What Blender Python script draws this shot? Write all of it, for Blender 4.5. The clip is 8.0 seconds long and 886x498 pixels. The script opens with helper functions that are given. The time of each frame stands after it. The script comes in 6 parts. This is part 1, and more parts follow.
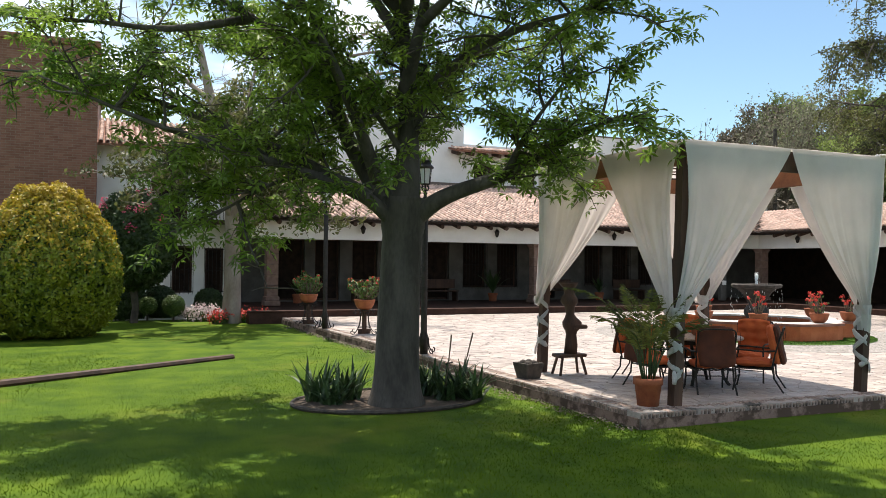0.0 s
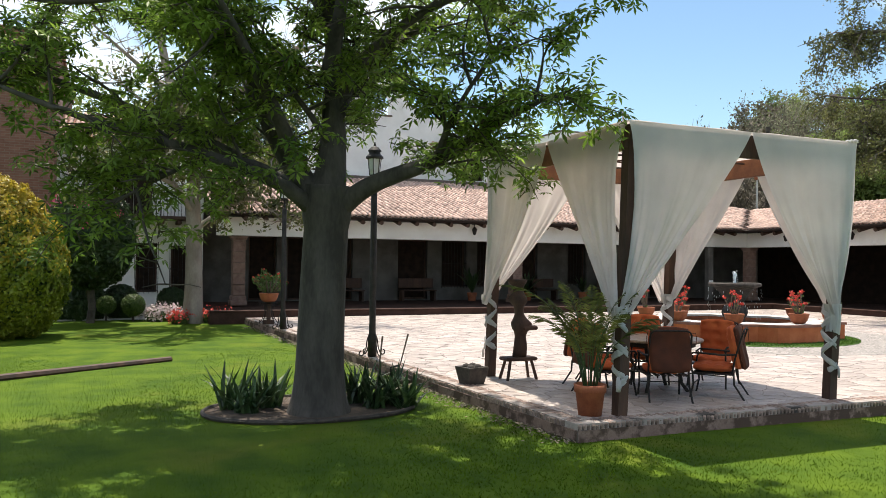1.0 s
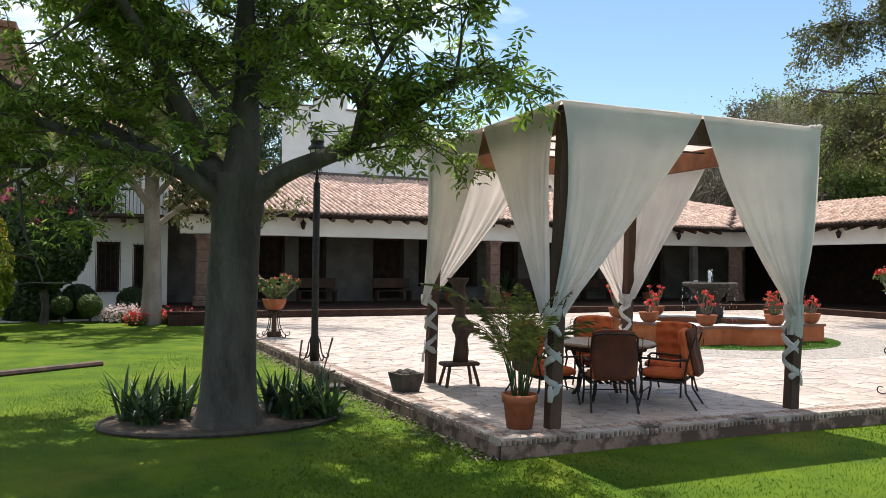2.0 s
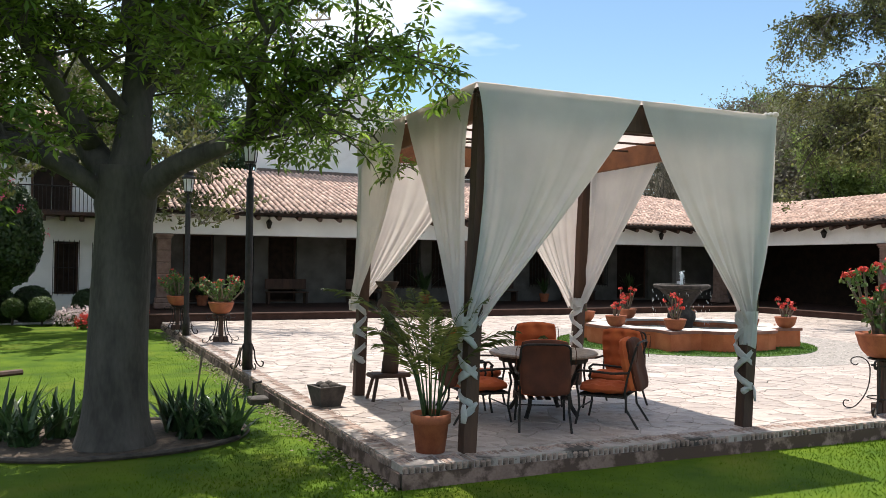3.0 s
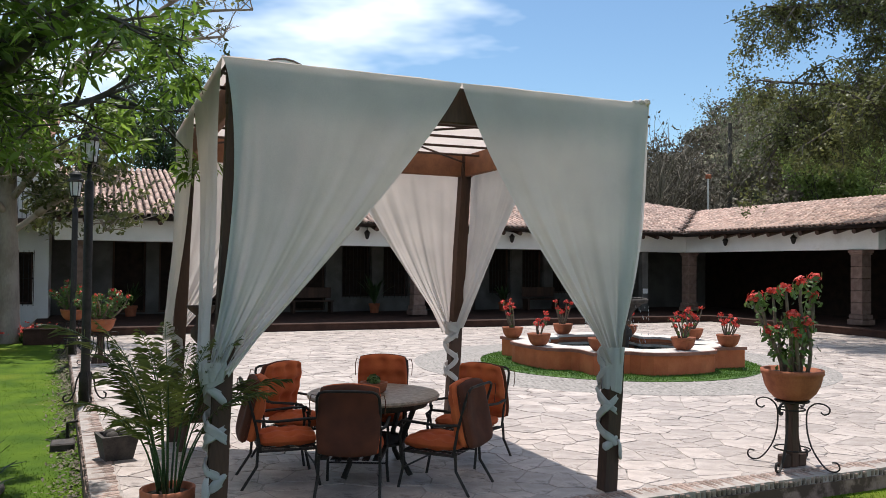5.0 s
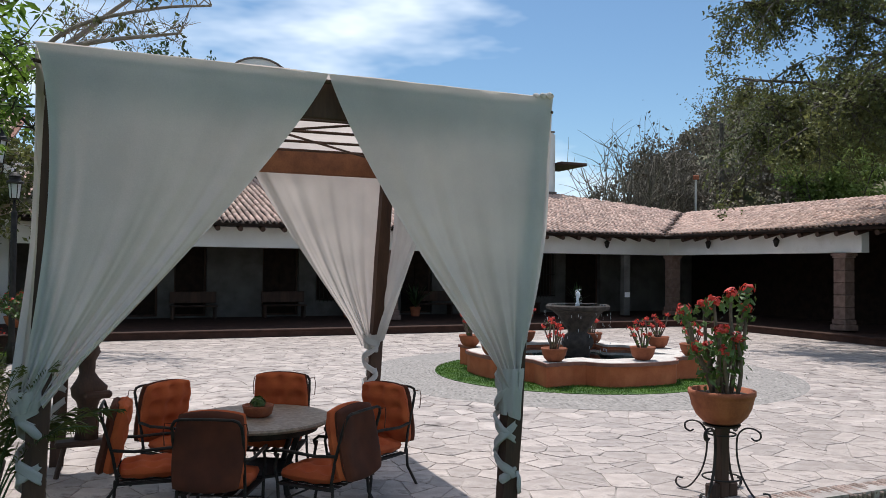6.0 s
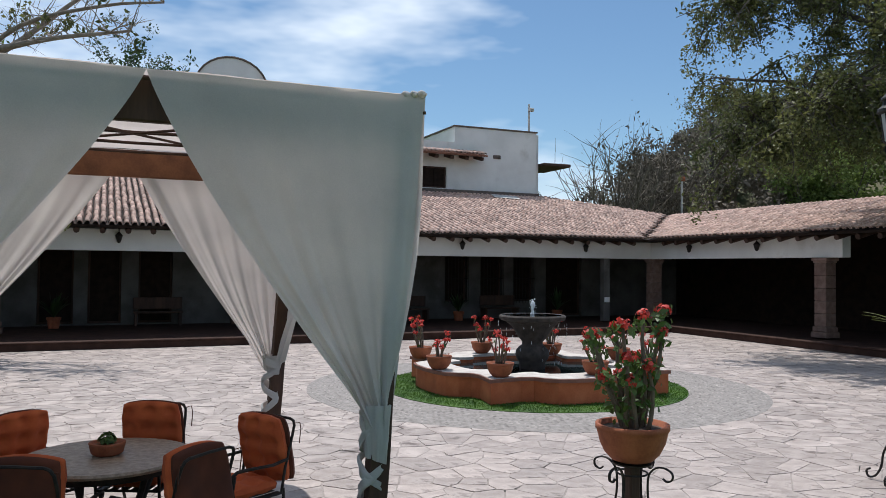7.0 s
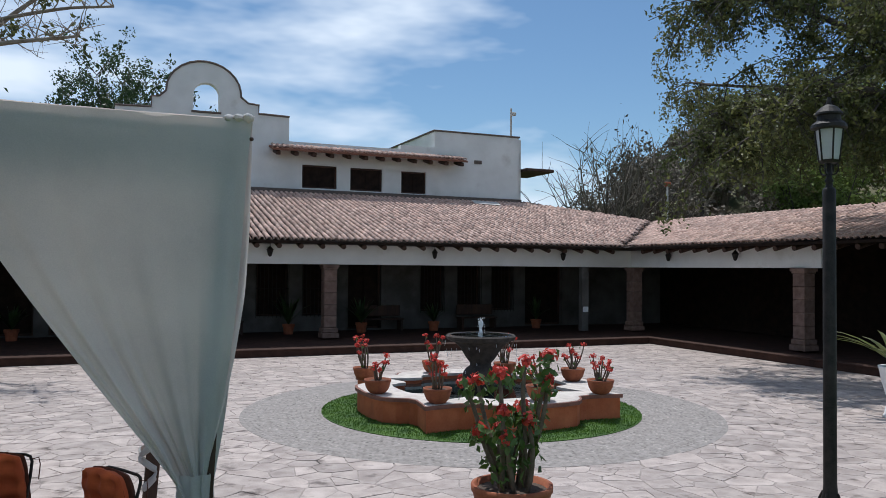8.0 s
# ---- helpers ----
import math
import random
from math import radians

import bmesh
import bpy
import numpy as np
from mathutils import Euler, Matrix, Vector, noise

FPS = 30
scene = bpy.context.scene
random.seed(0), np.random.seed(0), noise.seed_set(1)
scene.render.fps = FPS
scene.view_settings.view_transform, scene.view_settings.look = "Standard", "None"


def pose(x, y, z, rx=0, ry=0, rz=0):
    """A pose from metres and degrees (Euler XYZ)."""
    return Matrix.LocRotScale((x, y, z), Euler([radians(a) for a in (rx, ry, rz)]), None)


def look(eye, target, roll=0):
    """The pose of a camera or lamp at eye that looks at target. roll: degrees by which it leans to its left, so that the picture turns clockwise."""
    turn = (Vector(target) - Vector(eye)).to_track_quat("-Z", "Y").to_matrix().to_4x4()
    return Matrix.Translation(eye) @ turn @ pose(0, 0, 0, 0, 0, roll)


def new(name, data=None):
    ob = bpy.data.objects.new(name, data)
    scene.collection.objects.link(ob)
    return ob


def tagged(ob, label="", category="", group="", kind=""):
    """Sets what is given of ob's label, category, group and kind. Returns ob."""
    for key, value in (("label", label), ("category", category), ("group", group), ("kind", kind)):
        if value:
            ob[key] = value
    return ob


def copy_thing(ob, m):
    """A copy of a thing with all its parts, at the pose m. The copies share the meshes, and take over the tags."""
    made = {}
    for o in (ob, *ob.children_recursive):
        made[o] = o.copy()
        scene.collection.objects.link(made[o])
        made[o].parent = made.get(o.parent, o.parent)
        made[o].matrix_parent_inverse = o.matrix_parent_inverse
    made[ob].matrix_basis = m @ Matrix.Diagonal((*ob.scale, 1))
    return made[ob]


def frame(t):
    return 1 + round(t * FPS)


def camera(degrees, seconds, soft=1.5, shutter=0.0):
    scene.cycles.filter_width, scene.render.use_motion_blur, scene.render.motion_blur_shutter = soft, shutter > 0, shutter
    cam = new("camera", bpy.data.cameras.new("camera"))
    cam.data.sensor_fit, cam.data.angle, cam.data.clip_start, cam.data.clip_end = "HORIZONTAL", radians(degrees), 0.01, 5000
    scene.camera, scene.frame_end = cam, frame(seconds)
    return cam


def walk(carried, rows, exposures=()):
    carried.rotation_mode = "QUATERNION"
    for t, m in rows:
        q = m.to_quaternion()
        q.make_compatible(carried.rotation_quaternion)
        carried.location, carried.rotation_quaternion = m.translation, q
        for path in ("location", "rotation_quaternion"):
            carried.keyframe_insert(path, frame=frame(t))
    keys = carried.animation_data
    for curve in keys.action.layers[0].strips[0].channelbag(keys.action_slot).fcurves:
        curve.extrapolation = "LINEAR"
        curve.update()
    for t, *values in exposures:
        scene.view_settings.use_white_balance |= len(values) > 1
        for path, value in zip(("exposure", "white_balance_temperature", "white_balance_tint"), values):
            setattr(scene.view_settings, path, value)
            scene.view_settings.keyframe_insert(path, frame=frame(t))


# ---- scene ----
# Courtyard of a hacienda: patio at z = 0, lawn 0.2 m lower, pavilion posts on a 3.4 m square at the origin.
cam = camera(58.7, 8.0, soft=0.6)
PATH = [
    (0.0, (-6.846, -8.281, 1.825), (-6.060, -6.442, 1.861), 0.6),
    (0.5, (-6.190, -8.020, 1.786), (-5.408, -6.179, 1.824), 0.65),
    (1.0, (-5.593, -7.736, 1.762), (-4.806, -5.897, 1.799), 0.65),
    (2.5, (-3.797, -6.993, 1.719), (-3.004, -5.157, 1.758), 0.65),
    (3.0, (-3.195, -6.735, 1.766), (-2.398, -4.901, 1.804), 0.65),
    (3.5, (-2.582, -6.490, 1.829), (-1.782, -4.657, 1.868), 0.65),
    (4.0, (-1.970, -6.256, 1.896), (-1.169, -4.423, 1.935), 0.65),
    (4.5, (-1.374, -6.055, 1.946), (-0.574, -4.222, 1.987), 0.62),
    (6.0, (0.391, -5.649, 2.083), (1.185, -3.814, 2.129), 0.58),
    (6.5, (1.012, -5.492, 2.164), (1.804, -3.656, 2.209), 0.56),
    (7.0, (1.635, -5.346, 2.247), (2.426, -3.510, 2.294), 0.55),
    (7.5, (2.266, -5.213, 2.365), (3.055, -3.376, 2.413), 0.53),
    (8.0, (2.898, -5.125, 2.550), (3.683, -3.286, 2.600), 0.50),
]
walk(cam, [(t, look(eye, target, roll)) for t, eye, target, roll in PATH],
     exposures=[(0.0, 0.55, 7000, 10), (2.5, 0.58, 6900, 10), (3.5, 0.47, 6800, 10), (4.5, 0.31, 6600, 10), (6.0, -0.10, 6250, 10), (7.0, -0.28, 6150, 10), (8.0, -0.42, 6000, 10)])

# ---- sky and sun ----
SUN_TO = Vector((0.06, 0.36, 0.93)).normalized()
world = bpy.data.worlds.new("sky")
scene.world = world
world.use_nodes = True
wn, wl = world.node_tree.nodes, world.node_tree.links
bgn = wn["Background"]
sky = wn.new("ShaderNodeTexSky")
sky.sky_type, sky.sun_disc = "NISHITA", False
sky.sun_elevation = math.asin(SUN_TO.z)
sky.sun_rotation = math.atan2(SUN_TO.x, SUN_TO.y)
sky.air_density, sky.dust_density, sky.ozone_density = 1.0, 0.25, 1.2
wtc = wn.new("ShaderNodeTexCoord")
wmap = wn.new("ShaderNodeMapping")
wmap.inputs["Scale"].default_value = (1.0, 1.0, 3.2)
wnoise = wn.new("ShaderNodeTexNoise")
wnoise.inputs["Scale"].default_value, wnoise.inputs["Detail"].default_value = 2.1, 5.0
wnoise.inputs["Roughness"].default_value = 0.55
wramp = wn.new("ShaderNodeValToRGB")
wramp.color_ramp.elements[0].position, wramp.color_ramp.elements[1].position = 0.46, 0.64
wmix = wn.new("ShaderNodeMixRGB")
wmix.inputs["Color2"].default_value = (11.0, 10.4, 10.8, 1)
wl.new(wtc.outputs["Generated"], wmap.inputs["Vector"])
wl.new(wmap.outputs["Vector"], wnoise.inputs["Vector"])
wl.new(wnoise.outputs["Fac"], wramp.inputs["Fac"])
wl.new(wramp.outputs["Color"], wmix.inputs["Fac"])
wl.new(sky.outputs["Color"], wmix.inputs["Color1"])
wtint = wn.new("ShaderNodeMixRGB")
wtint.blend_type, wtint.inputs["Fac"].default_value = "MULTIPLY", 1.0
wtint.inputs["Color2"].default_value = (0.88, 1.01, 1.05, 1)
wl.new(wmix.outputs["Color"], wtint.inputs["Color1"])
wl.new(wtint.outputs["Color"], bgn.inputs["Color"])
bgn.inputs["Strength"].default_value = 0.116
sun = new("sun", bpy.data.lights.new("sun", "SUN"))
sun.data.energy, sun.data.angle, sun.data.color = 5.0, radians(0.53), (1.0, 0.96, 0.9)
sun.matrix_world = look(SUN_TO * 60, (0, 0, 0))

# ---- materials ----


def mat(name, c1, c2, scale=8.0, rough=0.7, bump=0.3, fine=60.0, metal=0.0, spread=0.0, stain=None, stain_at=(0.55, 0.7), stain_scale=1.5,
        translucent=None, island=0.0, spec=0.5, dist=0.01, stretch=(1, 1, 1), through_tint=None):
    """A surface with grain at two scales, optional stains, and a spread of value between pieces."""
    m = bpy.data.materials.new(name)
    m.use_nodes = True
    n, l = m.node_tree.nodes, m.node_tree.links
    b = n["Principled BSDF"]
    tc = n.new("ShaderNodeTexCoord")
    mp = n.new("ShaderNodeMapping")
    mp.inputs["Scale"].default_value = stretch
    l.new(tc.outputs["Object"], mp.inputs["Vector"])
    big = n.new("ShaderNodeTexNoise")
    big.inputs["Scale"].default_value, big.inputs["Detail"].default_value = scale, 4.0
    small = n.new("ShaderNodeTexNoise")
    small.inputs["Scale"].default_value, small.inputs["Detail"].default_value = fine, 3.0
    l.new(mp.outputs["Vector"], big.inputs["Vector"])
    l.new(mp.outputs["Vector"], small.inputs["Vector"])
    ramp = n.new("ShaderNodeValToRGB")
    ramp.color_ramp.elements[0].position, ramp.color_ramp.elements[1].position = 0.32, 0.68
    ramp.color_ramp.elements[0].color, ramp.color_ramp.elements[1].color = (*c1, 1), (*c2, 1)
    add = n.new("ShaderNodeMath")
    add.operation = "MULTIPLY_ADD"
    add.inputs[1].default_value = 0.35
    l.new(small.outputs["Fac"], add.inputs[0])
    sub = n.new("ShaderNodeMath")
    sub.operation = "SUBTRACT"
    sub.inputs[1].default_value = 0.175
    l.new(big.outputs["Fac"], add.inputs[2])
    l.new(add.outputs[0], sub.inputs[0])
    l.new(sub.outputs[0], ramp.inputs["Fac"])
    col = ramp.outputs["Color"]
    if stain:
        st = n.new("ShaderNodeTexNoise")
        st.inputs["Scale"].default_value, st.inputs["Detail"].default_value, st.inputs["Roughness"].default_value = stain_scale, 6.0, 0.62
        l.new(tc.outputs["Object"], st.inputs["Vector"])
        sr = n.new("ShaderNodeValToRGB")
        sr.color_ramp.elements[0].position, sr.color_ramp.elements[1].position = stain_at
        l.new(st.outputs["Fac"], sr.inputs["Fac"])
        mx = n.new("ShaderNodeMixRGB")
        mx.inputs["Color2"].default_value = (*stain, 1)
        l.new(sr.outputs["Color"], mx.inputs["Fac"])
        l.new(col, mx.inputs["Color1"])
        col = mx.outputs["Color"]
    if spread or island:
        hs = n.new("ShaderNodeHueSaturation")
        mr = n.new("ShaderNodeMapRange")
        w = spread or island
        mr.inputs["To Min"].default_value, mr.inputs["To Max"].default_value = 1 - w, 1 + w
        if island:
            l.new(n.new("ShaderNodeNewGeometry").outputs["Random Per Island"], mr.inputs["Value"])
        else:
            l.new(n.new("ShaderNodeObjectInfo").outputs["Random"], mr.inputs["Value"])
        l.new(mr.outputs["Result"], hs.inputs["Value"])
        l.new(col, hs.inputs["Color"])
        col = hs.outputs["Color"]
    l.new(col, b.inputs["Base Color"])
    b.inputs["Roughness"].default_value, b.inputs["Metallic"].default_value = rough, metal
    b.inputs["Specular IOR Level"].default_value = spec
    if bump:
        bp = n.new("ShaderNodeBump")
        bp.inputs["Strength"].default_value, bp.inputs["Distance"].default_value = bump, dist
        l.new(add.outputs[0], bp.inputs["Height"])
        l.new(bp.outputs["Normal"], b.inputs["Normal"])
    if translucent:
        tr = n.new("ShaderNodeBsdfTranslucent")
        ms = n.new("ShaderNodeMixShader")
        ms.inputs["Fac"].default_value = translucent
        if through_tint:
            tint = n.new("ShaderNodeMixRGB")
            tint.blend_type, tint.inputs["Fac"].default_value = "MULTIPLY", 1.0
            tint.inputs["Color2"].default_value = (*through_tint, 1)
            l.new(col, tint.inputs["Color1"])
            l.new(tint.outputs["Color"], tr.inputs["Color"])
        else:
            l.new(col, tr.inputs["Color"])
        l.new(b.outputs["BSDF"], ms.inputs[1])
        l.new(tr.outputs["BSDF"], ms.inputs[2])
        l.new(ms.outputs["Shader"], n["Material Output"].inputs["Surface"])
    return m


M = {
    "lawn": mat("lawn", (0.036, 0.078, 0.004), (0.082, 0.132, 0.006), 1.6, 0.85, 0.6, 90, spec=0.12, stain=(0.13, 0.142, 0.016), stain_at=(0.55, 0.75), stain_scale=0.5),
    "blade": mat("blade", (0.048, 0.098, 0.006), (0.110, 0.172, 0.010), 2.0, 0.7, 0, 20, island=0.25, translucent=0.32, spec=0.12),
    "turf": mat("turf", (0.026, 0.078, 0.004), (0.060, 0.135, 0.007), 3.0, 0.8, 0.6, 90),
    "turf_blade": mat("turf_blade", (0.036, 0.098, 0.005), (0.085, 0.175, 0.010), 3.0, 0.6, 0, 20, island=0.25, translucent=0.3),
    "flag": mat("flagstone", (0.305, 0.248, 0.220), (0.475, 0.403, 0.364), 4.0, 0.55, 0.6, 55, spread=0.17, stain=(0.12, 0.09, 0.075), stain_at=(0.57, 0.68), stain_scale=2.6),
    "flags": mat("flagstones", (0.305, 0.248, 0.220), (0.475, 0.403, 0.364), 4.0, 0.55, 0.6, 55, island=0.17, stain=(0.12, 0.09, 0.075), stain_at=(0.57, 0.68), stain_scale=2.6),
    "joint": mat("mortar_joint", (0.25, 0.215, 0.195), (0.39, 0.34, 0.31), 6, 0.9, 0.4, 80, stain=(0.05, 0.042, 0.036), stain_at=(0.58, 0.64), stain_scale=1.3),
    "pebble": mat("pebble", (0.175, 0.155, 0.142), (0.33, 0.295, 0.27), 4, 0.8, 0.2, 40, island=0.3),
    "pebble_bed": mat("pebble_bed", (0.20, 0.18, 0.165), (0.32, 0.29, 0.27), 9, 0.9, 0.5, 70),
    "stucco_kerb": mat("kerb_stucco", (0.17, 0.11, 0.088), (0.29, 0.20, 0.168), 2.5, 0.9, 0.5, 50, stain=(0.07, 0.042, 0.03), stain_at=(0.45, 0.53), stain_scale=2.6),
    "brick": mat("brick", (0.19, 0.125, 0.10), (0.36, 0.27, 0.23), 16, 0.92, 0.6, 90, spread=0.32, stain=(0.09, 0.065, 0.055), stain_at=(0.52, 0.66), stain_scale=9),
    "bricks": mat("bricks", (0.19, 0.125, 0.10), (0.36, 0.27, 0.23), 16, 0.92, 0.6, 90, island=0.32, stain=(0.09, 0.065, 0.055), stain_at=(0.52, 0.66), stain_scale=2.4),
    "white": mat("lime_white", (0.70, 0.69, 0.67), (0.80, 0.79, 0.77), 1.2, 0.9, 0.25, 30, stain=(0.55, 0.52, 0.48), stain_at=(0.58, 0.8), stain_scale=0.8),
    # limewash taken far down in tone to carry the gallery's shade
    "shaded_wall": mat("shaded_limewash", (0.085, 0.08, 0.075), (0.14, 0.132, 0.124), 1.5, 0.92, 0.35, 30, spec=0.2, stain=(0.075, 0.068, 0.062), stain_at=(0.52, 0.7), stain_scale=0.9),
    "coping_dark": mat("coping", (0.10, 0.08, 0.07), (0.17, 0.13, 0.11), 6, 0.9, 0.4, 60),
    "tile": mat("roof_tile", (0.43, 0.262, 0.205), (0.62, 0.455, 0.378), 7, 0.9, 0.3, 50, spread=0.28, stain=(0.24, 0.17, 0.14), stain_at=(0.58, 0.80), stain_scale=6),
    "tiles": mat("roof_tiles", (0.43, 0.262, 0.205), (0.62, 0.455, 0.378), 7, 0.9, 0.3, 50, island=0.28, stain=(0.24, 0.17, 0.14), stain_at=(0.58, 0.80), stain_scale=1.1),
    "timber": mat("dark_timber", (0.03, 0.015, 0.010), (0.08, 0.038, 0.023), 5, 0.75, 0.5, 60, stretch=(1, 1, 0.15)),
    "beam_wood": mat("red_brown_timber", (0.16, 0.06, 0.03), (0.27, 0.11, 0.05), 5, 0.7, 0.4, 50),
    "stone_col": mat("cantera_stone", (0.14, 0.085, 0.065), (0.23, 0.15, 0.122), 5, 0.9, 0.5, 50, spread=0.12),
    # brown-black instead of red: shade on floor and step is in the colour
    "shaded_terracotta": mat("shaded_terracotta", (0.035, 0.018, 0.013), (0.065, 0.033, 0.024), 4, 0.85, 0.3, 40, spec=0.2),
    # near-black that stands for deep shade in openings, wing and ceiling
    "dark_open": mat("deep_shade_panel", (0.014, 0.009, 0.007), (0.03, 0.018, 0.013), 4, 0.8, 0.3, 40, spec=0.15),
    "iron": mat("wrought_iron", (0.012, 0.011, 0.010), (0.034, 0.028, 0.025), 10, 0.6, 0.3, 80, metal=0.3, spec=0.35),
    "cloth": mat("white_cotton", (0.475, 0.505, 0.525), (0.59, 0.62, 0.635), 1.6, 0.9, 0.3, 120, translucent=0.40, spec=0.15, through_tint=(1.60, 1.30, 1.16)),
    "fount": mat("orange_stucco", (0.38, 0.095, 0.034), (0.50, 0.15, 0.06), 3.5, 0.9, 0.35, 40, stain=(0.33, 0.10, 0.04), stain_at=(0.55, 0.75), stain_scale=2.5),
    "fount_cap": mat("pale_coping_stone", (0.45, 0.40, 0.36), (0.60, 0.55, 0.50), 6, 0.8, 0.35, 50),
    "cap_edge": mat("dark_red_coping", (0.17, 0.07, 0.05), (0.25, 0.11, 0.08), 6, 0.8, 0.3, 50),
    "dark_stone": mat("carved_dark_stone", (0.028, 0.023, 0.020), (0.07, 0.056, 0.048), 9, 0.85, 0.6, 60),
    "terracotta": mat("terracotta", (0.21, 0.055, 0.023), (0.32, 0.098, 0.04), 8, 0.8, 0.25, 60, spread=0.1, stain=(0.25, 0.13, 0.08), stain_at=(0.6, 0.8), stain_scale=5),
    "soil": mat("soil", (0.05, 0.035, 0.025), (0.10, 0.07, 0.05), 12, 0.95, 0.8, 70, dist=0.02),
    "cushion": mat("orange_canvas", (0.40, 0.07, 0.018), (0.54, 0.12, 0.032), 5, 0.9, 0.25, 160, spread=0.1),
    "cushion_back": mat("brown_canvas", (0.055, 0.013, 0.005), (0.10, 0.024, 0.008), 5, 0.9, 0.25, 160),
    "tabletop": mat("mosaic_tabletop", (0.19, 0.145, 0.105), (0.37, 0.29, 0.22), 22, 0.45, 0.2, 90),
    "bark": mat("grey_bark", (0.035, 0.032, 0.028), (0.085, 0.077, 0.068), 4, 0.95, 0.9, 30, dist=0.03, stretch=(1, 1, 0.3)),
    "bark_pale": mat("pale_bark", (0.20, 0.16, 0.13), (0.32, 0.27, 0.23), 3, 0.9, 0.6, 25, dist=0.02, stretch=(1, 1, 0.4)),
    "bark_dark": mat("dark_bark", (0.04, 0.032, 0.027), (0.09, 0.075, 0.06), 4, 0.95, 0.6, 30),
    "leaf": mat("leaf", (0.08, 0.15, 0.02), (0.20, 0.295, 0.048), 0.7, 0.45, 0, 6, island=0.45, translucent=0.58),
    "leaf_fine": mat("mesquite_leaf", (0.058, 0.075, 0.023), (0.17, 0.172, 0.056), 0.6, 0.55, 0, 6, island=0.45, translucent=0.42),
    "leaf_far": mat("hill_leaf", (0.085, 0.135, 0.03), (0.26, 0.32, 0.09), 0.12, 0.7, 0, 2, island=0.4, translucent=0.42),
    "leaf_ash": mat("ash_green_leaf", (0.12, 0.13, 0.075), (0.25, 0.25, 0.16), 0.2, 0.7, 0, 2, island=0.4, translucent=0.4),
    "leaf_grey": mat("dry_twig", (0.115, 0.095, 0.07), (0.20, 0.165, 0.125), 0.2, 0.9, 0, 2, island=0.35),
    "hedge": mat("golden_hedge_leaf", (0.125, 0.185, 0.016), (0.25, 0.275, 0.024), 0.9, 0.5, 0, 6, island=0.3, translucent=0.35),
    "hedge_gold": mat("golden_sunlit_leaf", (0.34, 0.26, 0.02), (0.48, 0.36, 0.04), 0.9, 0.5, 0, 6, island=0.3, translucent=0.35),
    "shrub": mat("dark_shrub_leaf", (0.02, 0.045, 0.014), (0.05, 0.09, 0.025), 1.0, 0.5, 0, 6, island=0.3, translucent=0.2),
    "box_leaf": mat("box_leaf", (0.05, 0.10, 0.02), (0.11, 0.17, 0.035), 3, 0.5, 0, 9, island=0.3, translucent=0.2),
    "pink": mat("pink_bract", (0.55, 0.07, 0.16), (0.72, 0.16, 0.26), 4, 0.7, 0, 9, island=0.25, translucent=0.4),
    "red": mat("red_flower", (0.50, 0.035, 0.03), (0.72, 0.10, 0.07), 9, 0.6, 0, 20, island=0.3, translucent=0.3),
    "pale_flower": mat("pale_pink_flower", (0.55, 0.42, 0.44), (0.75, 0.66, 0.66), 9, 0.7, 0, 20, island=0.25, translucent=0.3),
    "stem": mat("thorny_stem", (0.09, 0.07, 0.05), (0.18, 0.13, 0.09), 12, 0.85, 0.3, 60),
    "agave": mat("agapanthus_leaf", (0.022, 0.05, 0.018), (0.05, 0.10, 0.03), 3, 0.45, 0, 12, island=0.3, translucent=0.15),
    "palm_leaf": mat("palm_leaflet", (0.05, 0.07, 0.015), (0.14, 0.15, 0.036), 4, 0.45, 0, 12, island=0.35, translucent=0.3),
    "brick_wall": mat("far_brick_wall", (0.17, 0.075, 0.05), (0.27, 0.13, 0.09), 6, 0.95, 0.4, 60),
    "hill": mat("hillside", (0.10, 0.10, 0.05), (0.20, 0.17, 0.10), 0.12, 0.95, 0.5, 1.5, stain=(0.05, 0.07, 0.025), stain_at=(0.45, 0.6), stain_scale=0.25),
    # pale blue is painted-in distance haze
    "far_hill": mat("haze_tinted_hillside", (0.17, 0.20, 0.25), (0.24, 0.26, 0.29), 0.02, 1.0, 0.2, 0.2),
    "concrete": mat("painted_concrete", (0.42, 0.40, 0.38), (0.55, 0.53, 0.50), 3, 0.9, 0.3, 40),
    "paper": mat("white_paper", (0.75, 0.75, 0.75), (0.82, 0.82, 0.82), 5, 0.8, 0.1, 40),
}


def brick_face(name):
    """Courses of dark red brick with pale joints, for a wall far off."""
    m = mat(name, (0.15, 0.065, 0.045), (0.24, 0.115, 0.08), 3, 0.95, 0.4, 60)
    n, l = m.node_tree.nodes, m.node_tree.links
    tc, mp, br = n.new("ShaderNodeTexCoord"), n.new("ShaderNodeMapping"), n.new("ShaderNodeTexBrick")
    mp.inputs["Rotation"].default_value = (radians(90), 0, 0)
    br.inputs["Color1"].default_value, br.inputs["Color2"].default_value, br.inputs["Mortar"].default_value = (0.16, 0.065, 0.045, 1), (0.25, 0.12, 0.085, 1), (0.23, 0.18, 0.15, 1)
    br.inputs["Scale"].default_value, br.inputs["Mortar Size"].default_value = 1.0, 0.008
    br.inputs["Brick Width"].default_value, br.inputs["Row Height"].default_value = 0.29, 0.085
    mx = n.new("ShaderNodeMixRGB")
    mx.blend_type, mx.inputs["Fac"].default_value = "MIX", 0.6
    b = n["Principled BSDF"]
    old = b.inputs["Base Color"].links[0].from_socket
    l.new(tc.outputs["Object"], mp.inputs["Vector"])
    l.new(mp.outputs["Vector"], br.inputs["Vector"])
    l.new(old, mx.inputs["Color1"])
    l.new(br.outputs["Color"], mx.inputs["Color2"])
    l.new(mx.outputs["Color"], b.inputs["Base Color"])
    return m


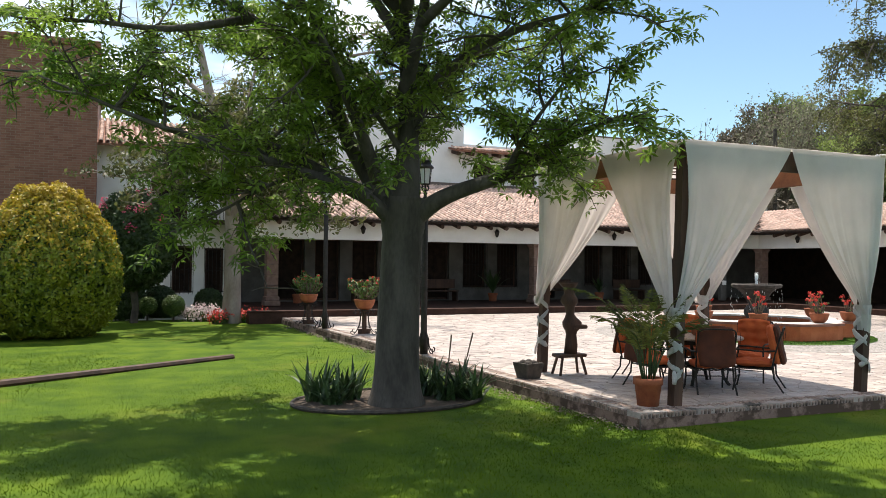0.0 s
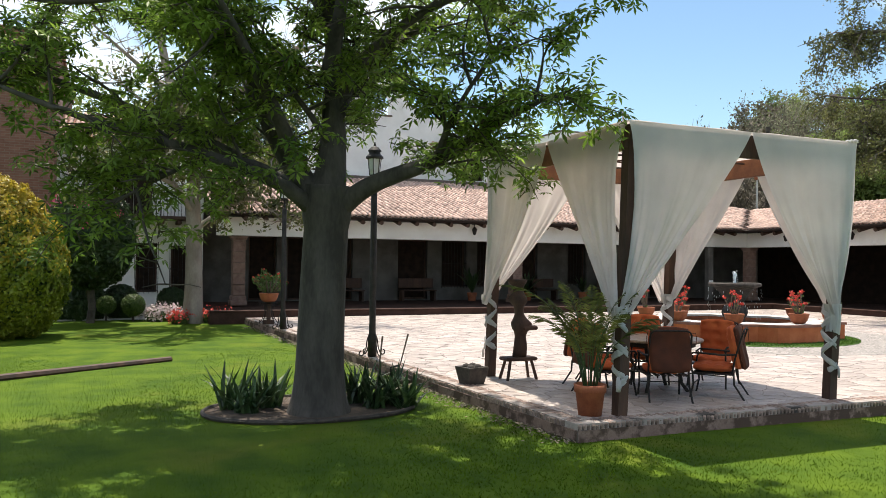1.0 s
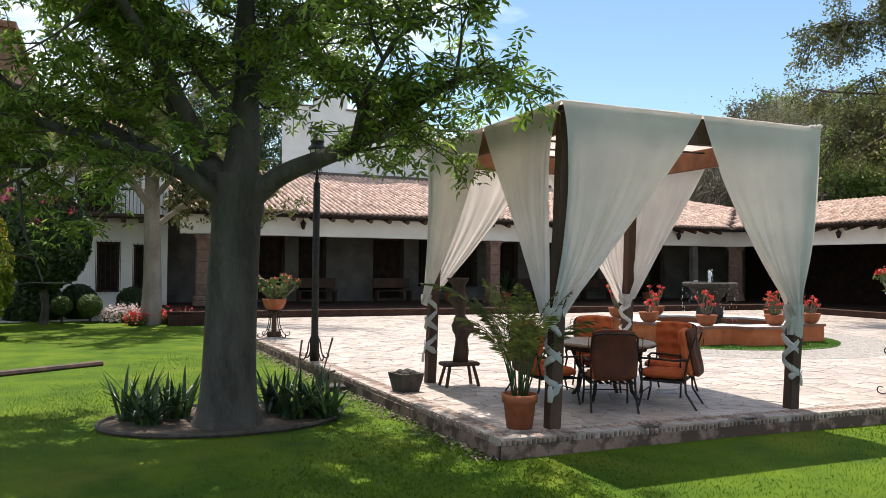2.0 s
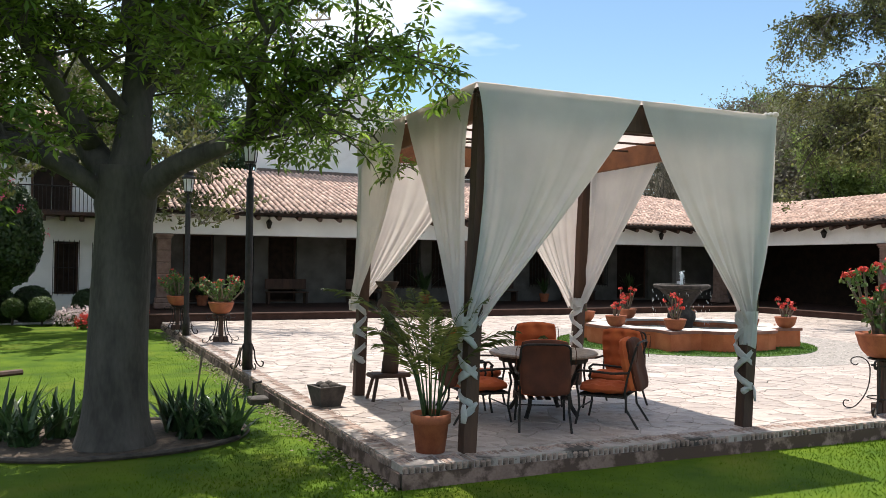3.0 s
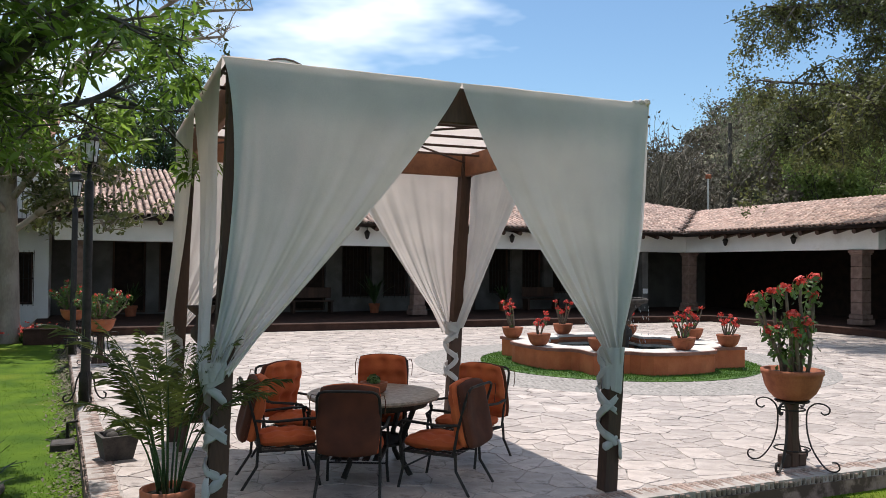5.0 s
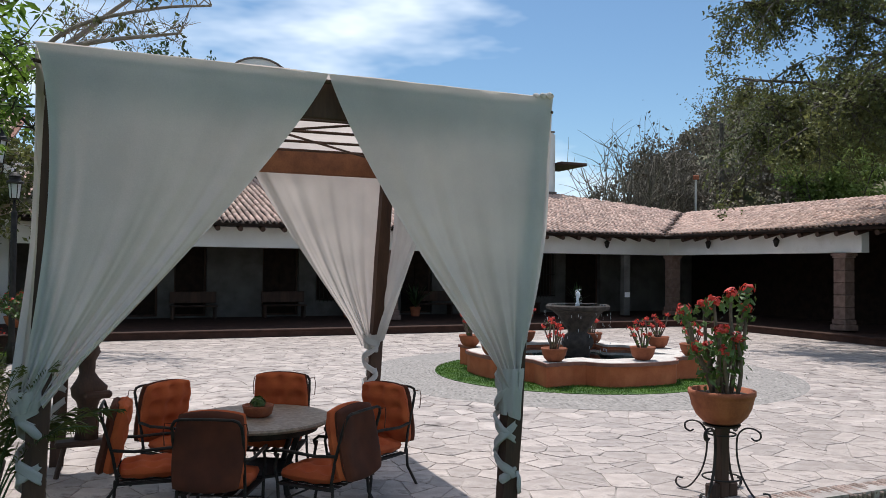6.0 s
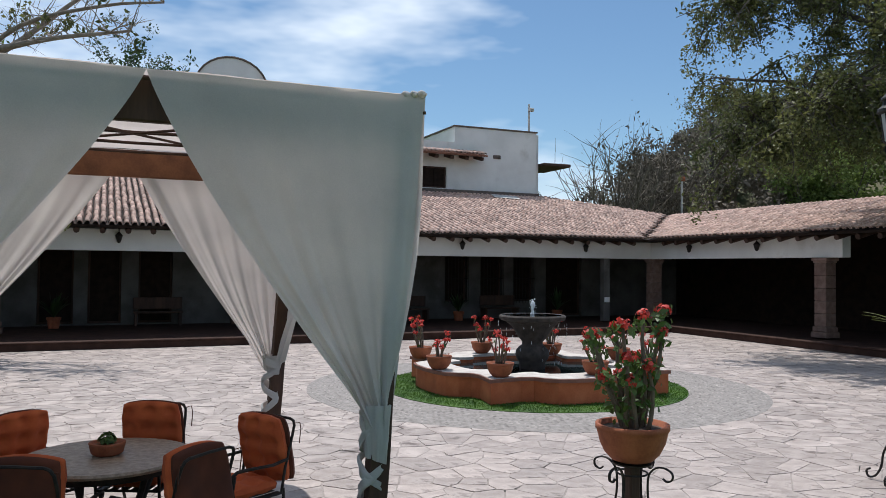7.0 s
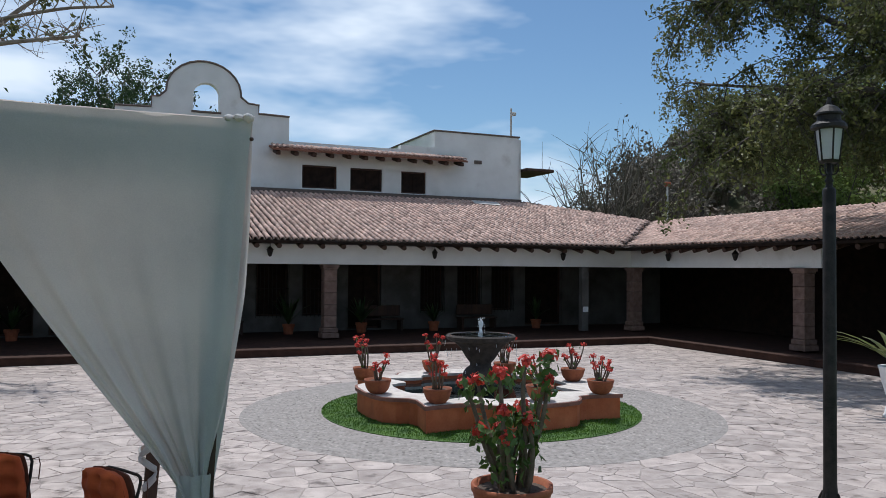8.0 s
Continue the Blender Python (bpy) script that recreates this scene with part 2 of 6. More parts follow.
M["brick_face"] = brick_face("far_brick_face")


def glass_mat(name, color, rough=0.05):
    m = bpy.data.materials.new(name)
    m.use_nodes = True
    b = m.node_tree.nodes["Principled BSDF"]
    b.inputs["Base Color"].default_value, b.inputs["Roughness"].default_value = (*color, 1), rough
    b.inputs["Transmission Weight"].default_value, b.inputs["IOR"].default_value = 1.0, 1.33
    return m


M["foam"] = mat("white_foam", (0.78, 0.82, 0.85), (0.9, 0.92, 0.94), 30, 0.3, 0.2, 90, translucent=0.4)
M["water"] = glass_mat("water", (0.8, 0.9, 0.92), 0.02)
M["pond"] = mat("dark_pond_water", (0.008, 0.014, 0.016), (0.014, 0.022, 0.024), 3, 0.04, 0.08, 14)
M["lamp_glass"] = mat("frosted_lamp_glass", (0.72, 0.73, 0.74), (0.80, 0.81, 0.82), 6, 0.35, 0, 40, translucent=0.5)

# ---- building helpers ----
V = Vector


class Geo:
    """Collects vertices and faces of one mesh."""

    def __init__(self):
        self.v, self.f = [], []

    def add(self, verts, faces):
        k = len(self.v)
        self.v += [tuple(p) for p in verts]
        self.f += [tuple(i + k for i in q) for q in faces]
        return self

    def box(self, x0, y0, z0, x1, y1, z1, c=0.0, m=None):
        """A box, with chamfered edges of width c."""
        c = min(c, 0.45 * min(x1 - x0, y1 - y0, z1 - z0))
        if c <= 0:
            vs = [V((x, y, z)) for z in (z0, z1) for x, y in ((x0, y0), (x1, y0), (x1, y1), (x0, y1))]
            fs = [(3, 2, 1, 0), (4, 5, 6, 7), (0, 1, 5, 4), (1, 2, 6, 5), (2, 3, 7, 6), (3, 0, 4, 7)]
        else:
            bm = bmesh.new()
            bmesh.ops.create_cube(bm, size=1.0)
            for q in bm.verts:
                q.co = V(((x0 + x1) / 2 + q.co.x * (x1 - x0), (y0 + y1) / 2 + q.co.y * (y1 - y0), (z0 + z1) / 2 + q.co.z * (z1 - z0)))
            bmesh.ops.bevel(bm, geom=bm.edges[:], offset=c, segments=1, affect="EDGES")
            bm.verts.index_update()
            vs = [q.co.copy() for q in bm.verts]
            fs = [[q.index for q in f.verts] for f in bm.faces]
            bm.free()
        if m is not None:
            vs = [m @ p for p in vs]
        return self.add(vs, fs)

    def tube(self, pts, radii, sides=8, cap=True, flat=1.0):
        """A tube along pts; radii is one number or one per point."""
        pts = [V(p) for p in pts]
        if not hasattr(radii, "__len__"):
            radii = [radii] * len(pts)
        vs, up = [], V((0.013, 0.021, 1.0))
        d0 = (pts[1] - pts[0]).normalized()
        side = d0.cross(up)
        if side.length < 0.05:
            side = d0.cross(V((1, 0.02, 0)))
        side.normalize()
        for i, p in enumerate(pts):
            d = (pts[min(i + 1, len(pts) - 1)] - pts[max(i - 1, 0)]).normalized()
            side = (side - d * side.dot(d)).normalized()
            other = d.cross(side)
            for k in range(sides):
                a = 2 * math.pi * k / sides
                vs.append(p + (side * math.cos(a) + other * math.sin(a) * flat) * radii[i])
        fs = []
        for i in range(len(pts) - 1):
            for k in range(sides):
                a, b = i * sides + k, i * sides + (k + 1) % sides
                fs.append((a, b, b + sides, a + sides))
        if cap:
            fs.append(tuple(range(sides - 1, -1, -1)))
            fs.append(tuple(range((len(pts) - 1) * sides, len(pts) * sides)))
        return self.add(vs, fs)

    def lathe(self, profile, center=(0, 0, 0), sides=24, wob=None):
        """Turns (radius, height) pairs about the upright axis at center."""
        vs = []
        for r, z in profile:
            for k in range(sides):
                a = 2 * math.pi * k / sides
                q = r * (wob(a, z) if wob else 1.0)
                vs.append(V((center[0] + q * math.cos(a), center[1] + q * math.sin(a), center[2] + z)))
        fs = []
        for i in range(len(profile) - 1):
            for k in range(sides):
                a, b = i * sides + k, i * sides + (k + 1) % sides
                fs.append((a, b, b + sides, a + sides))
        fs.append(tuple(range(sides - 1, -1, -1)))
        fs.append(tuple(range((len(profile) - 1) * sides, len(profile) * sides)))
        return self.add(vs, fs)

    def prism(self, outline, z0, z1):
        n = len(outline)
        vs = [V((x, y, z)) for z in (z0, z1) for x, y in outline]
        fs = [tuple(range(n - 1, -1, -1)), tuple(range(n, 2 * n))]
        fs += [(i, (i + 1) % n, n + (i + 1) % n, n + i) for i in range(n)]
        return self.add(vs, fs)

    def mesh(self, name, material, smooth=False):
        me = bpy.data.meshes.new(name)
        me.from_pydata(self.v, [], self.f)
        me.materials.append(material)
        if smooth:
            me.polygons.foreach_set("use_smooth", [True] * len(me.polygons))
        me.update()
        return me


MANY = {"blossom", "foliage", "twig_mass", "frond_mass", "golden_foliage", "crown", "rosette", "water_jet"}


def part(name, geo, material, parent, label="", smooth=False):
    ob = new(name, geo.mesh(name, material, smooth) if isinstance(geo, Geo) else geo)
    ob.parent = parent
    if label:
        tagged(ob, label)
    if name in MANY:
        tagged(ob, kind="stuff")
    return ob


def thing(name, label, category, group="", at=None, kind=""):
    ob = new(name)
    if at is not None:
        ob.matrix_basis = at
    return tagged(ob, label, category, group, kind)


def solid(name, geo, material, label="", category="", group="", kind="", smooth=False):
    ob = new(name, geo.mesh(name, material, smooth))
    return tagged(ob, label, category, group, kind)


def leaf_mesh(name, centers, normals, size, material, shape="leaf", rng=None, jitter=0.5):
    """One mesh of many small leaves, each a folded blade of two faces, at centers facing about normals."""
    rng = rng or np.random.default_rng(1)
    n = len(centers)
    c = np.asarray(centers, float)
    d = np.asarray(normals, float) + rng.normal(0, jitter, (n, 3))
    d /= np.linalg.norm(d, axis=1)[:, None] + 1e-9
    r = rng.normal(0, 1, (n, 3))
    s = np.cross(d, r)
    s /= np.linalg.norm(s, axis=1)[:, None] + 1e-9
    up = np.cross(s, d)
    L = size * rng.uniform(0.65, 1.3, n)[:, None]
    w = {"leaf": 0.26, "round": 0.45, "thin": 0.12}[shape]
    tip, base = c + s * L * 0.5, c - s * L * 0.5
    a, b = c + up * L * w + d * L * 0.08, c - up * L * w + d * L * 0.08
    vs = np.stack([base, a, tip, b], 1).reshape(-1, 3)
    k = np.arange(n)[:, None] * 4
    fs = np.concatenate([k + np.array([0, 1, 2]), k + np.array([0, 2, 3])], 0)
    me = bpy.data.meshes.new(name)
    me.vertices.add(len(vs))
    me.vertices.foreach_set("co", vs.ravel())
    me.loops.add(fs.size)
    me.loops.foreach_set("vertex_index", fs.ravel().astype(np.int32))
    me.polygons.add(len(fs))
    me.polygons.foreach_set("loop_start", np.arange(0, fs.size, 3, dtype=np.int32))
    me.polygons.foreach_set("loop_total", np.full(len(fs), 3, np.int32))
    me.materials.append(material)
    me.update()
    return me


def unit(n, rng):
    d = rng.normal(0, 1, (n, 3))
    return d / np.linalg.norm(d, axis=1)[:, None]
# ---- ground and patio ----
LAWN = -0.2
KERB_W = 0.25


def kerb_left(y):
    return -0.76 - 0.045 * (y + 0.3)


def kerb_front(x):
    return -0.285 - 0.010 * (x + 0.76)


def lawn_sheet():
    """One sheet of ground to the horizon, finer near the patio."""
    def steps(lo, hi):
        near = np.arange(lo, hi + 0.01, 1.0)
        far = np.array([40, 90, 200, 500, 1400, 3500.0])
        return np.concatenate([lo - far[::-1], near, hi + far])
    xs, ys = steps(-16, 26), steps(-14, 30)
    g = Geo()
    vs = [(x, y, LAWN + 0.02 * noise.noise(V((x * 0.3, y * 0.3, 0)))) for y in ys for x in xs]
    n = len(xs)
    fs = [(j * n + i, j * n + i + 1, (j + 1) * n + i + 1, (j + 1) * n + i) for j in range(len(ys) - 1) for i in range(n - 1)]
    g.add(vs, fs)
    return solid("ground", g, M["lawn"], "mown green lawn with dry patches", "lawn", kind="structure", smooth=True)


lawn_sheet()

PX1, PY1 = 40.0, 17.4
patio = thing("patio", "pale irregular flagstone patio with a brick edge", "patio", kind="structure")
g = Geo()
g.prism([(kerb_left(-0.3) + 0.01, kerb_front(-0.76) + 0.01), (PX1, kerb_front(PX1)), (PX1, PY1 + 0.3), (kerb_left(PY1) + 0.01, PY1 + 0.3)], LAWN - 0.3, -0.0035)
part("patio_base", g, M["joint"], patio, "worn mortar bed")
# rendered kerb wall along the lawn
g = Geo()
for a, b in (((kerb_left(-0.3), kerb_front(-0.76)), (PX1, kerb_front(PX1))), ((kerb_left(-0.3), kerb_front(-0.76)), (kerb_left(PY1), PY1))):
    a, b = V((*a, 0)), V((*b, 0))
    d = (b - a).normalized()
    nrm = V((d.y, -d.x, 0)) if d.x > 0.5 else V((-d.y, d.x, 0))
    steps = 60
    rows = []
    for i in range(steps + 1):
        p = a + (b - a) * i / steps
        w = 0.012 * noise.noise(p * 2.0)
        rows += [p + nrm * (0.025 + w) + V((0, 0, LAWN - 0.25)), p + nrm * (0.012 + w) + V((0, 0, -0.075)), p - nrm * 0.2 + V((0, 0, -0.07))]
    g.add(rows, [(3 * i + k, 3 * i + 3 + k, 3 * i + 4 + k, 3 * i + 1 + k) for i in range(steps) for k in (0, 1)])
part("kerb_wall", g, M["stucco_kerb"], patio, "pink rendered kerb wall with dark stains")

# ---- gallery and house ----
GY, GX = 20.4, 21.8          # front planes of the two gallery wings
BEAM0, BEAM1 = 2.66, 3.32
STEP = 0.22
WALL_Y = 24.0

gfloor = thing("gallery_floor", "terracotta gallery floor with a step, shade put into its colour", "floor", kind="structure")
g = Geo()
g.prism([(-2.6, PY1), (20.35, PY1), (20.35, 4.0), (30.0, 4.0), (30.0, 30.0), (-2.6, 30.0)], LAWN - 0.3, STEP - 0.05)
part("floor_slab", g, M["shaded_terracotta"], gfloor)
g = Geo()
g.box(-2.62, PY1 - 0.03, STEP - 0.05, 20.35, PY1 + 0.32, STEP, 0.012)
g.box(20.32, 4.0, STEP - 0.05, 20.67, PY1 + 0.32, STEP + 0.003, 0.012)
part("step_nosing", g, M["shaded_terracotta"], gfloor)


def wall(name, x0, y0, x1, y1, z0, z1, thick, openings, material, label):
    """An upright wall from (x0, y0) to (x1, y1) with openings (s0, s1, z0, z1) cut through it; thickness goes to its left."""
    a, b = V((x0, y0, 0)), V((x1, y1, 0))
    d = (b - a).normalized()
    m = Matrix(((d.x, -d.y, 0, a.x), (d.y, d.x, 0, a.y), (0, 0, 1, 0), (0, 0, 0, 1)))
    length = (b - a).length
    g, s = Geo(), 0.0
    for s0, s1, o0, o1 in sorted(openings):
        if s0 > s:
            g.box(s, 0, z0, s0, thick, z1, 0, m)
        if o0 > z0:
            g.box(s0, 0, z0, s1, thick, o0, 0, m)
        if o1 < z1:
            g.box(s0, 0, o1, s1, thick, z1, 0, m)
        s = s1
    if s < length:
        g.box(s, 0, z0, length, thick, z1, 0, m)
    return solid(name, g, material, label, "wall", kind="structure"), m


def window_unit(name, m, s0, s1, z0, z1, label, bars=False, depth=0.12, panes=2):
    """A dark window or door: frame, panes set back in the wall, optional iron bars in front."""
    w = thing(name, label, "window", kind="structure")
    g = Geo()
    for q in ((s0, z0, s0 + 0.07, z1), (s1 - 0.07, z0, s1, z1), (s0 + 0.07, z1 - 0.07, s1 - 0.07, z1), (s0 + 0.07, z0, s1 - 0.07, z0 + 0.07)):
        g.box(q[0], depth, q[1], q[2], depth + 0.08, q[3], 0.008, m)
    part("window_frame", g, M["timber"], w)
    for i in range(panes):
        a = s0 + 0.07 + (s1 - s0 - 0.14) * i / panes
        b = s0 + 0.07 + (s1 - s0 - 0.14) * (i + 1) / panes
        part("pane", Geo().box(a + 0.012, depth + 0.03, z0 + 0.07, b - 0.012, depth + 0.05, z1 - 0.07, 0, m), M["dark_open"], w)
    # dark sheet added behind the panes to block slits of daylight
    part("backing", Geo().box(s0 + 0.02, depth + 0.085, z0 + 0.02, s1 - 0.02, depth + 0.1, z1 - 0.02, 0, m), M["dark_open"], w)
    if bars:
        g = Geo()
        n = max(3, int((s1 - s0) / 0.13))
        for i in range(n + 1):
            s = s0 - 0.03 + (s1 - s0 + 0.06) * i / n
            g.tube([m @ V((s, -0.06, z0 - 0.05)), m @ V((s, -0.06, z1 + 0.05))], 0.011, 6)
        for z in (z0 + 0.05, (z0 + z1) / 2, z1 - 0.05):
            g.tube([m @ V((s0 - 0.04, -0.06, z)), m @ V((s1 + 0.04, -0.06, z))], 0.013, 6)
        part("window_grille", g, M["iron"], w)
    return w


# back wall of the long wing; its deep shade is put into the wall colour
# the last opening is an added dark door where only dim wall stands
ops = [(a + 2.6, b + 2.6, c, 2.78) for a, b, c in ((-0.38, 0.72, STEP), (1.16, 2.22, STEP), (2.77, 3.89, STEP), (5.9, 7.26, STEP), (7.95, 9.09, 0.75), (9.66, 10.69, 0.75),
       (11.4, 12.74, STEP), (14.39, 15.37, 0.85), (15.99, 17.0, 0.85), (17.53, 18.5, 0.85), (19.1, 20.9, STEP))]
_, wm = wall("wall_gallery_back", -2.6, WALL_Y, 27.0, WALL_Y, 0.0, 4.50, 0.35, ops, M["shaded_wall"], "limewashed back wall of the gallery, deep shade put into its colour")
# added light blocker: keeps daylight from showing through the door gaps
wall("wall_rooms", -2.6, WALL_Y + 1.2, 25.5, WALL_Y + 1.2, 0.0, 4.6, 0.2, [], M["shaded_wall"], "unseen inner wall added to block daylight behind the gallery doors")
for i, (a, b, c, d) in enumerate(ops):
    if c == STEP:
        window_unit(f"door_{i + 1}", wm, a, b, c, d, "dark wooden double door in the shaded gallery", depth=0.2)
    else:
        window_unit(f"window_{i + 1}", wm, a, b, c, d, "dark window with an iron grille in the gallery", True, depth=0.2)
# plain sheet coloured almost black in place of the wing's shade
wall("wall_wing_back", 26.1, 24.0, 26.1, 4.0, 0.0, 4.68, 0.3, [], M["dark_open"], "back of the open wing, near-black to stand for shade")

# closes the open end, out of view, so less light leaks in
wall("wall_wing_end", 22.2, 4.6, 25.8, 4.6, 0.0, 3.4, 0.3, [], M["white"], "unseen end wall added to keep light out of the side wing")
bm_ob = thing("gallery_beam", "white plastered lintel beam on stone columns", "beam", kind="structure")
part("long_beam", Geo().box(-2.05, GY, BEAM0, GX + 0.35, GY + 0.35, BEAM1, 0.015), M["white"], bm_ob)
part("wing_beam", Geo().box(GX, 11.45, BEAM0 + 0.003, GX + 0.35, GY, BEAM1, 0.015), M["white"], bm_ob)


def column(x, y):
    c = thing("stone_column", "square pinkish cut stone column with moulded capital", "column", "gallery columns", pose(x, y, STEP))
    z, i, h = 0.34, 0, BEAM0 - STEP - 0.34 - 0.16
    part("column_base", Geo().box(-0.29, -0.29, 0, 0.29, 0.29, 0.17, 0.015).box(-0.26, -0.26, 0.17, 0.26, 0.26, 0.34, 0.03), M["stone_col"], c)
    n = 5
    for i in range(n):
        part("stone", Geo().box(-0.215, -0.215, z + h * i / n + 0.004, 0.215, 0.215, z + h * (i + 1) / n - 0.004, 0.014), M["stone_col"], c)
    t = z + h
    part("capital", Geo().box(-0.24, -0.24, t, 0.24, 0.24, t + 0.06, 0.01).box(-0.28, -0.28, t + 0.06, 0.28, 0.28, t + 0.16, 0.02), M["stone_col"], c)
    return c


col0 = column(-1.3, GY + 0.2)
for x, y in ((9.75, GY + 0.2), (21.9, 20.3), (GX + 0.15, 12.2)):
    copy_thing(col0, pose(x, y, STEP))

# ---- tiled roofs ----


def tile_proto(w=0.168, length=0.46, h=0.08):
    """A half-round clay tile, tapering, with thickness; its low end at the origin, running up +y."""
    g, k = Geo(), 6
    vs = []
    for y, q, dz in ((0, 1.0, 0.012), (length, 0.82, 0.0)):
        for t in (0.0, 0.018):
            for i in range(k + 1):
                a = math.pi * i / k
                vs.append(V((-math.cos(a) * (w / 2 - t) * q, y, math.sin(a) * (h - t) * q + dz)))
    n = k + 1
    fs = []
    for i in range(k):
        fs += [(i, i + 1, 2 * n + i + 1, 2 * n + i), (i + 1, i, n + i, n + i + 1)]
    return g.add(vs, fs)


def roof(name, origin, along, up, width, depth, label, near=0, skip=None, base=True, pitch=0.212, course=0.37):
    """A tiled slope: origin is the low corner, along its eave, up its slope (a unit vector)."""
    along, up = V(along).normalized(), V(up).normalized()
    nrm = along.cross(up).normalized()
    if nrm.z < 0:
        nrm = -nrm
    o = V(origin)
    r = thing(name, label, "roof", kind="structure")
    if base:
        g = Geo()
        q = [o, o + along * width, o + along * width + up * depth, o + up * depth]
        g.add([p - nrm * 0.10 for p in q] + [p - nrm * 0.015 for p in q], [(3, 2, 1, 0), (4, 5, 6, 7), (0, 1, 5, 4), (1, 2, 6, 5), (2, 3, 7, 6), (3, 0, 4, 7)])
        part("roof_deck", g, M["brick_wall"], r, "underlay and battens of the roof")
    proto = tile_proto()
    pm = proto.mesh("tile", M["tile"], True)
    rest = Geo()
    cols, rows_ = int(width / pitch), int(depth / course)
    rng = random.Random(name)
    made = 0
    for j in range(rows_):
        for i in range(cols):
            p = o + along * ((i + 0.5) * pitch + rng.uniform(-0.012, 0.012)) + up * (j * course - 0.05 + rng.uniform(-0.015, 0.015)) + nrm * (0.012 + rng.uniform(0, 0.012))
            if skip and skip(p):
                continue
            a = along
            twist = rng.uniform(-0.035, 0.035)
            ax = (along + up * twist).normalized()
            uy = (up - along * twist + nrm * 0.062).normalized()
            nz = ax.cross(uy)
            if nz.z < 0:
                ax, nz = -ax, -nz
            m = Matrix(((ax.x, uy.x, nz.x, p.x), (ax.y, uy.y, nz.y, p.y), (ax.z, uy.z, nz.z, p.z), (0, 0, 0, 1)))
            if made < near and j < 6:
                ob = part("tile", pm, None, r)
                ob.matrix_basis = m
                made += 1
            else:
                rest.add([m @ V(v) for v in proto.v], proto.f)
    ob = part("tiles", rest, M["tiles"], r, "weathered clay barrel tiles", True)
    tagged(ob, kind="stuff")
    return r


EAVE_Z = 3.42
OVER = 0.75
RUN = 28.7 - (GY - OVER)
RISE = 5.78 - EAVE_Z
up_main = V((0, RUN, RISE))
VX, VY = GX - OVER, GY - OVER      # where the two eaves meet
up_wing = V((5.2, 0, 5.2 * RISE / RUN))


def cut_main(p):
    return (p.x - VX) > (p.y - VY) or p.x > 21.3 and p.y > 28.6 - (p.x - 21.3) * 0.78


def cut_wing(p):
    return (p.y - VY) > (p.x - VX)


roof("roof_long", (-2.3, VY, EAVE_Z), (1, 0, 0), up_main, 29.0, up_main.length, "faded red clay tile roof of the long gallery", 300, cut_main, base=False)
roof("roof_wing", (VX, 5.0, EAVE_Z + 0.01), (0, 1, 0), up_wing, 20.0, up_wing.length, "faded red clay tile roof of the side wing", 150, cut_wing, base=False)
# decks under the tiles
SL = RISE / RUN
g = Geo()
for dz in (-0.10, -0.02):
    g.add([V((-2.3, VY, EAVE_Z + dz)), V((VX, VY, EAVE_Z + dz)), V((VX + 5.2, VY + 5.2, EAVE_Z + 5.2 * SL + dz)), V((21.3, 28.7, EAVE_Z + RISE + dz)), V((-2.3, 28.7, EAVE_Z + RISE + dz))], [(0, 1, 2, 3, 4)])
    g.add([V((VX, VY, EAVE_Z + dz)), V((VX, 5.0, EAVE_Z + dz)), V((VX + 5.2, 5.0, EAVE_Z + 5.2 * SL + dz)), V((VX + 5.2, VY + 5.2, EAVE_Z + 5.2 * SL + dz))], [(0, 1, 2, 3)])
e = [V((-2.3, VY, EAVE_Z)), V((VX, VY, EAVE_Z)), V((VX, 5.0, EAVE_Z)), V((VX + 5.2, 5.0, EAVE_Z + 5.2 * SL))]
for a, b in zip(e, e[1:]):
    g.add([a + V((0, 0, -0.10)), b + V((0, 0, -0.10)), b + V((0, 0, -0.02)), a + V((0, 0, -0.02))], [(0, 1, 2, 3)])
# underside carries its shade in the near-black colour
solid("ceiling", g, M["dark_open"], "boarded underside of the gallery roof, shade put into its colour", "ceiling", kind="structure")

# rafter ends under the eaves
raf = thing("rafter_ends", "row of dark round rafter ends under the eave", "rafters", kind="structure")
rg = Geo().tube([(0, 0, 0), (0, 1.25, 1.25 * SL)], [0.085, 0.085], 8).mesh("rafter", M["timber"])
for i in range(33):
    x = -1.9 + i * 0.70
    if x < VX:
        part("rafter", rg, None, raf).matrix_basis = pose(x, VY + 0.08, EAVE_Z - 0.19)
for i in range(20):
    y = 5.5 + i * 0.70
    part("rafter", rg, None, raf).matrix_basis = pose(VX + 0.08, y, EAVE_Z - 0.19, 0, 0, -90)

# ---- upper storey ----
UY = 28.7
ops = [(10.65 - 3.1, 12.2 - 3.1, 6.02, 7.03), (12.82 - 3.1, 14.32 - 3.1, 6.0, 7.02), (14.9 - 3.1, 16.45 - 3.1, 5.99, 7.0)]
_, um = wall("wall_upper", 3.1, UY, 15.2, UY, 4.5, 8.0, 0.4, [(a, b, c, d) for a, b, c, d in ops[:2]], M["white"], "white upper storey wall")
_, um2 = wall("wall_upper_end", 15.2, UY, 21.3, UY, 4.5, 8.2, 0.4, [(14.9 + 0.33 - 15.2, 16.45 - 15.2, 5.99, 7.0)], M["white"], "white upper storey wall")
for i, (a, b, c, d) in enumerate(ops[:2]):
    window_unit(f"window_{20 + i}", um, a, b, c, d, "dark wooden shuttered upper window", depth=0.1)
window_unit("window_22", um2, 0.03, 1.25, 5.99, 7.0, "dark wooden shuttered upper window", depth=0.1)
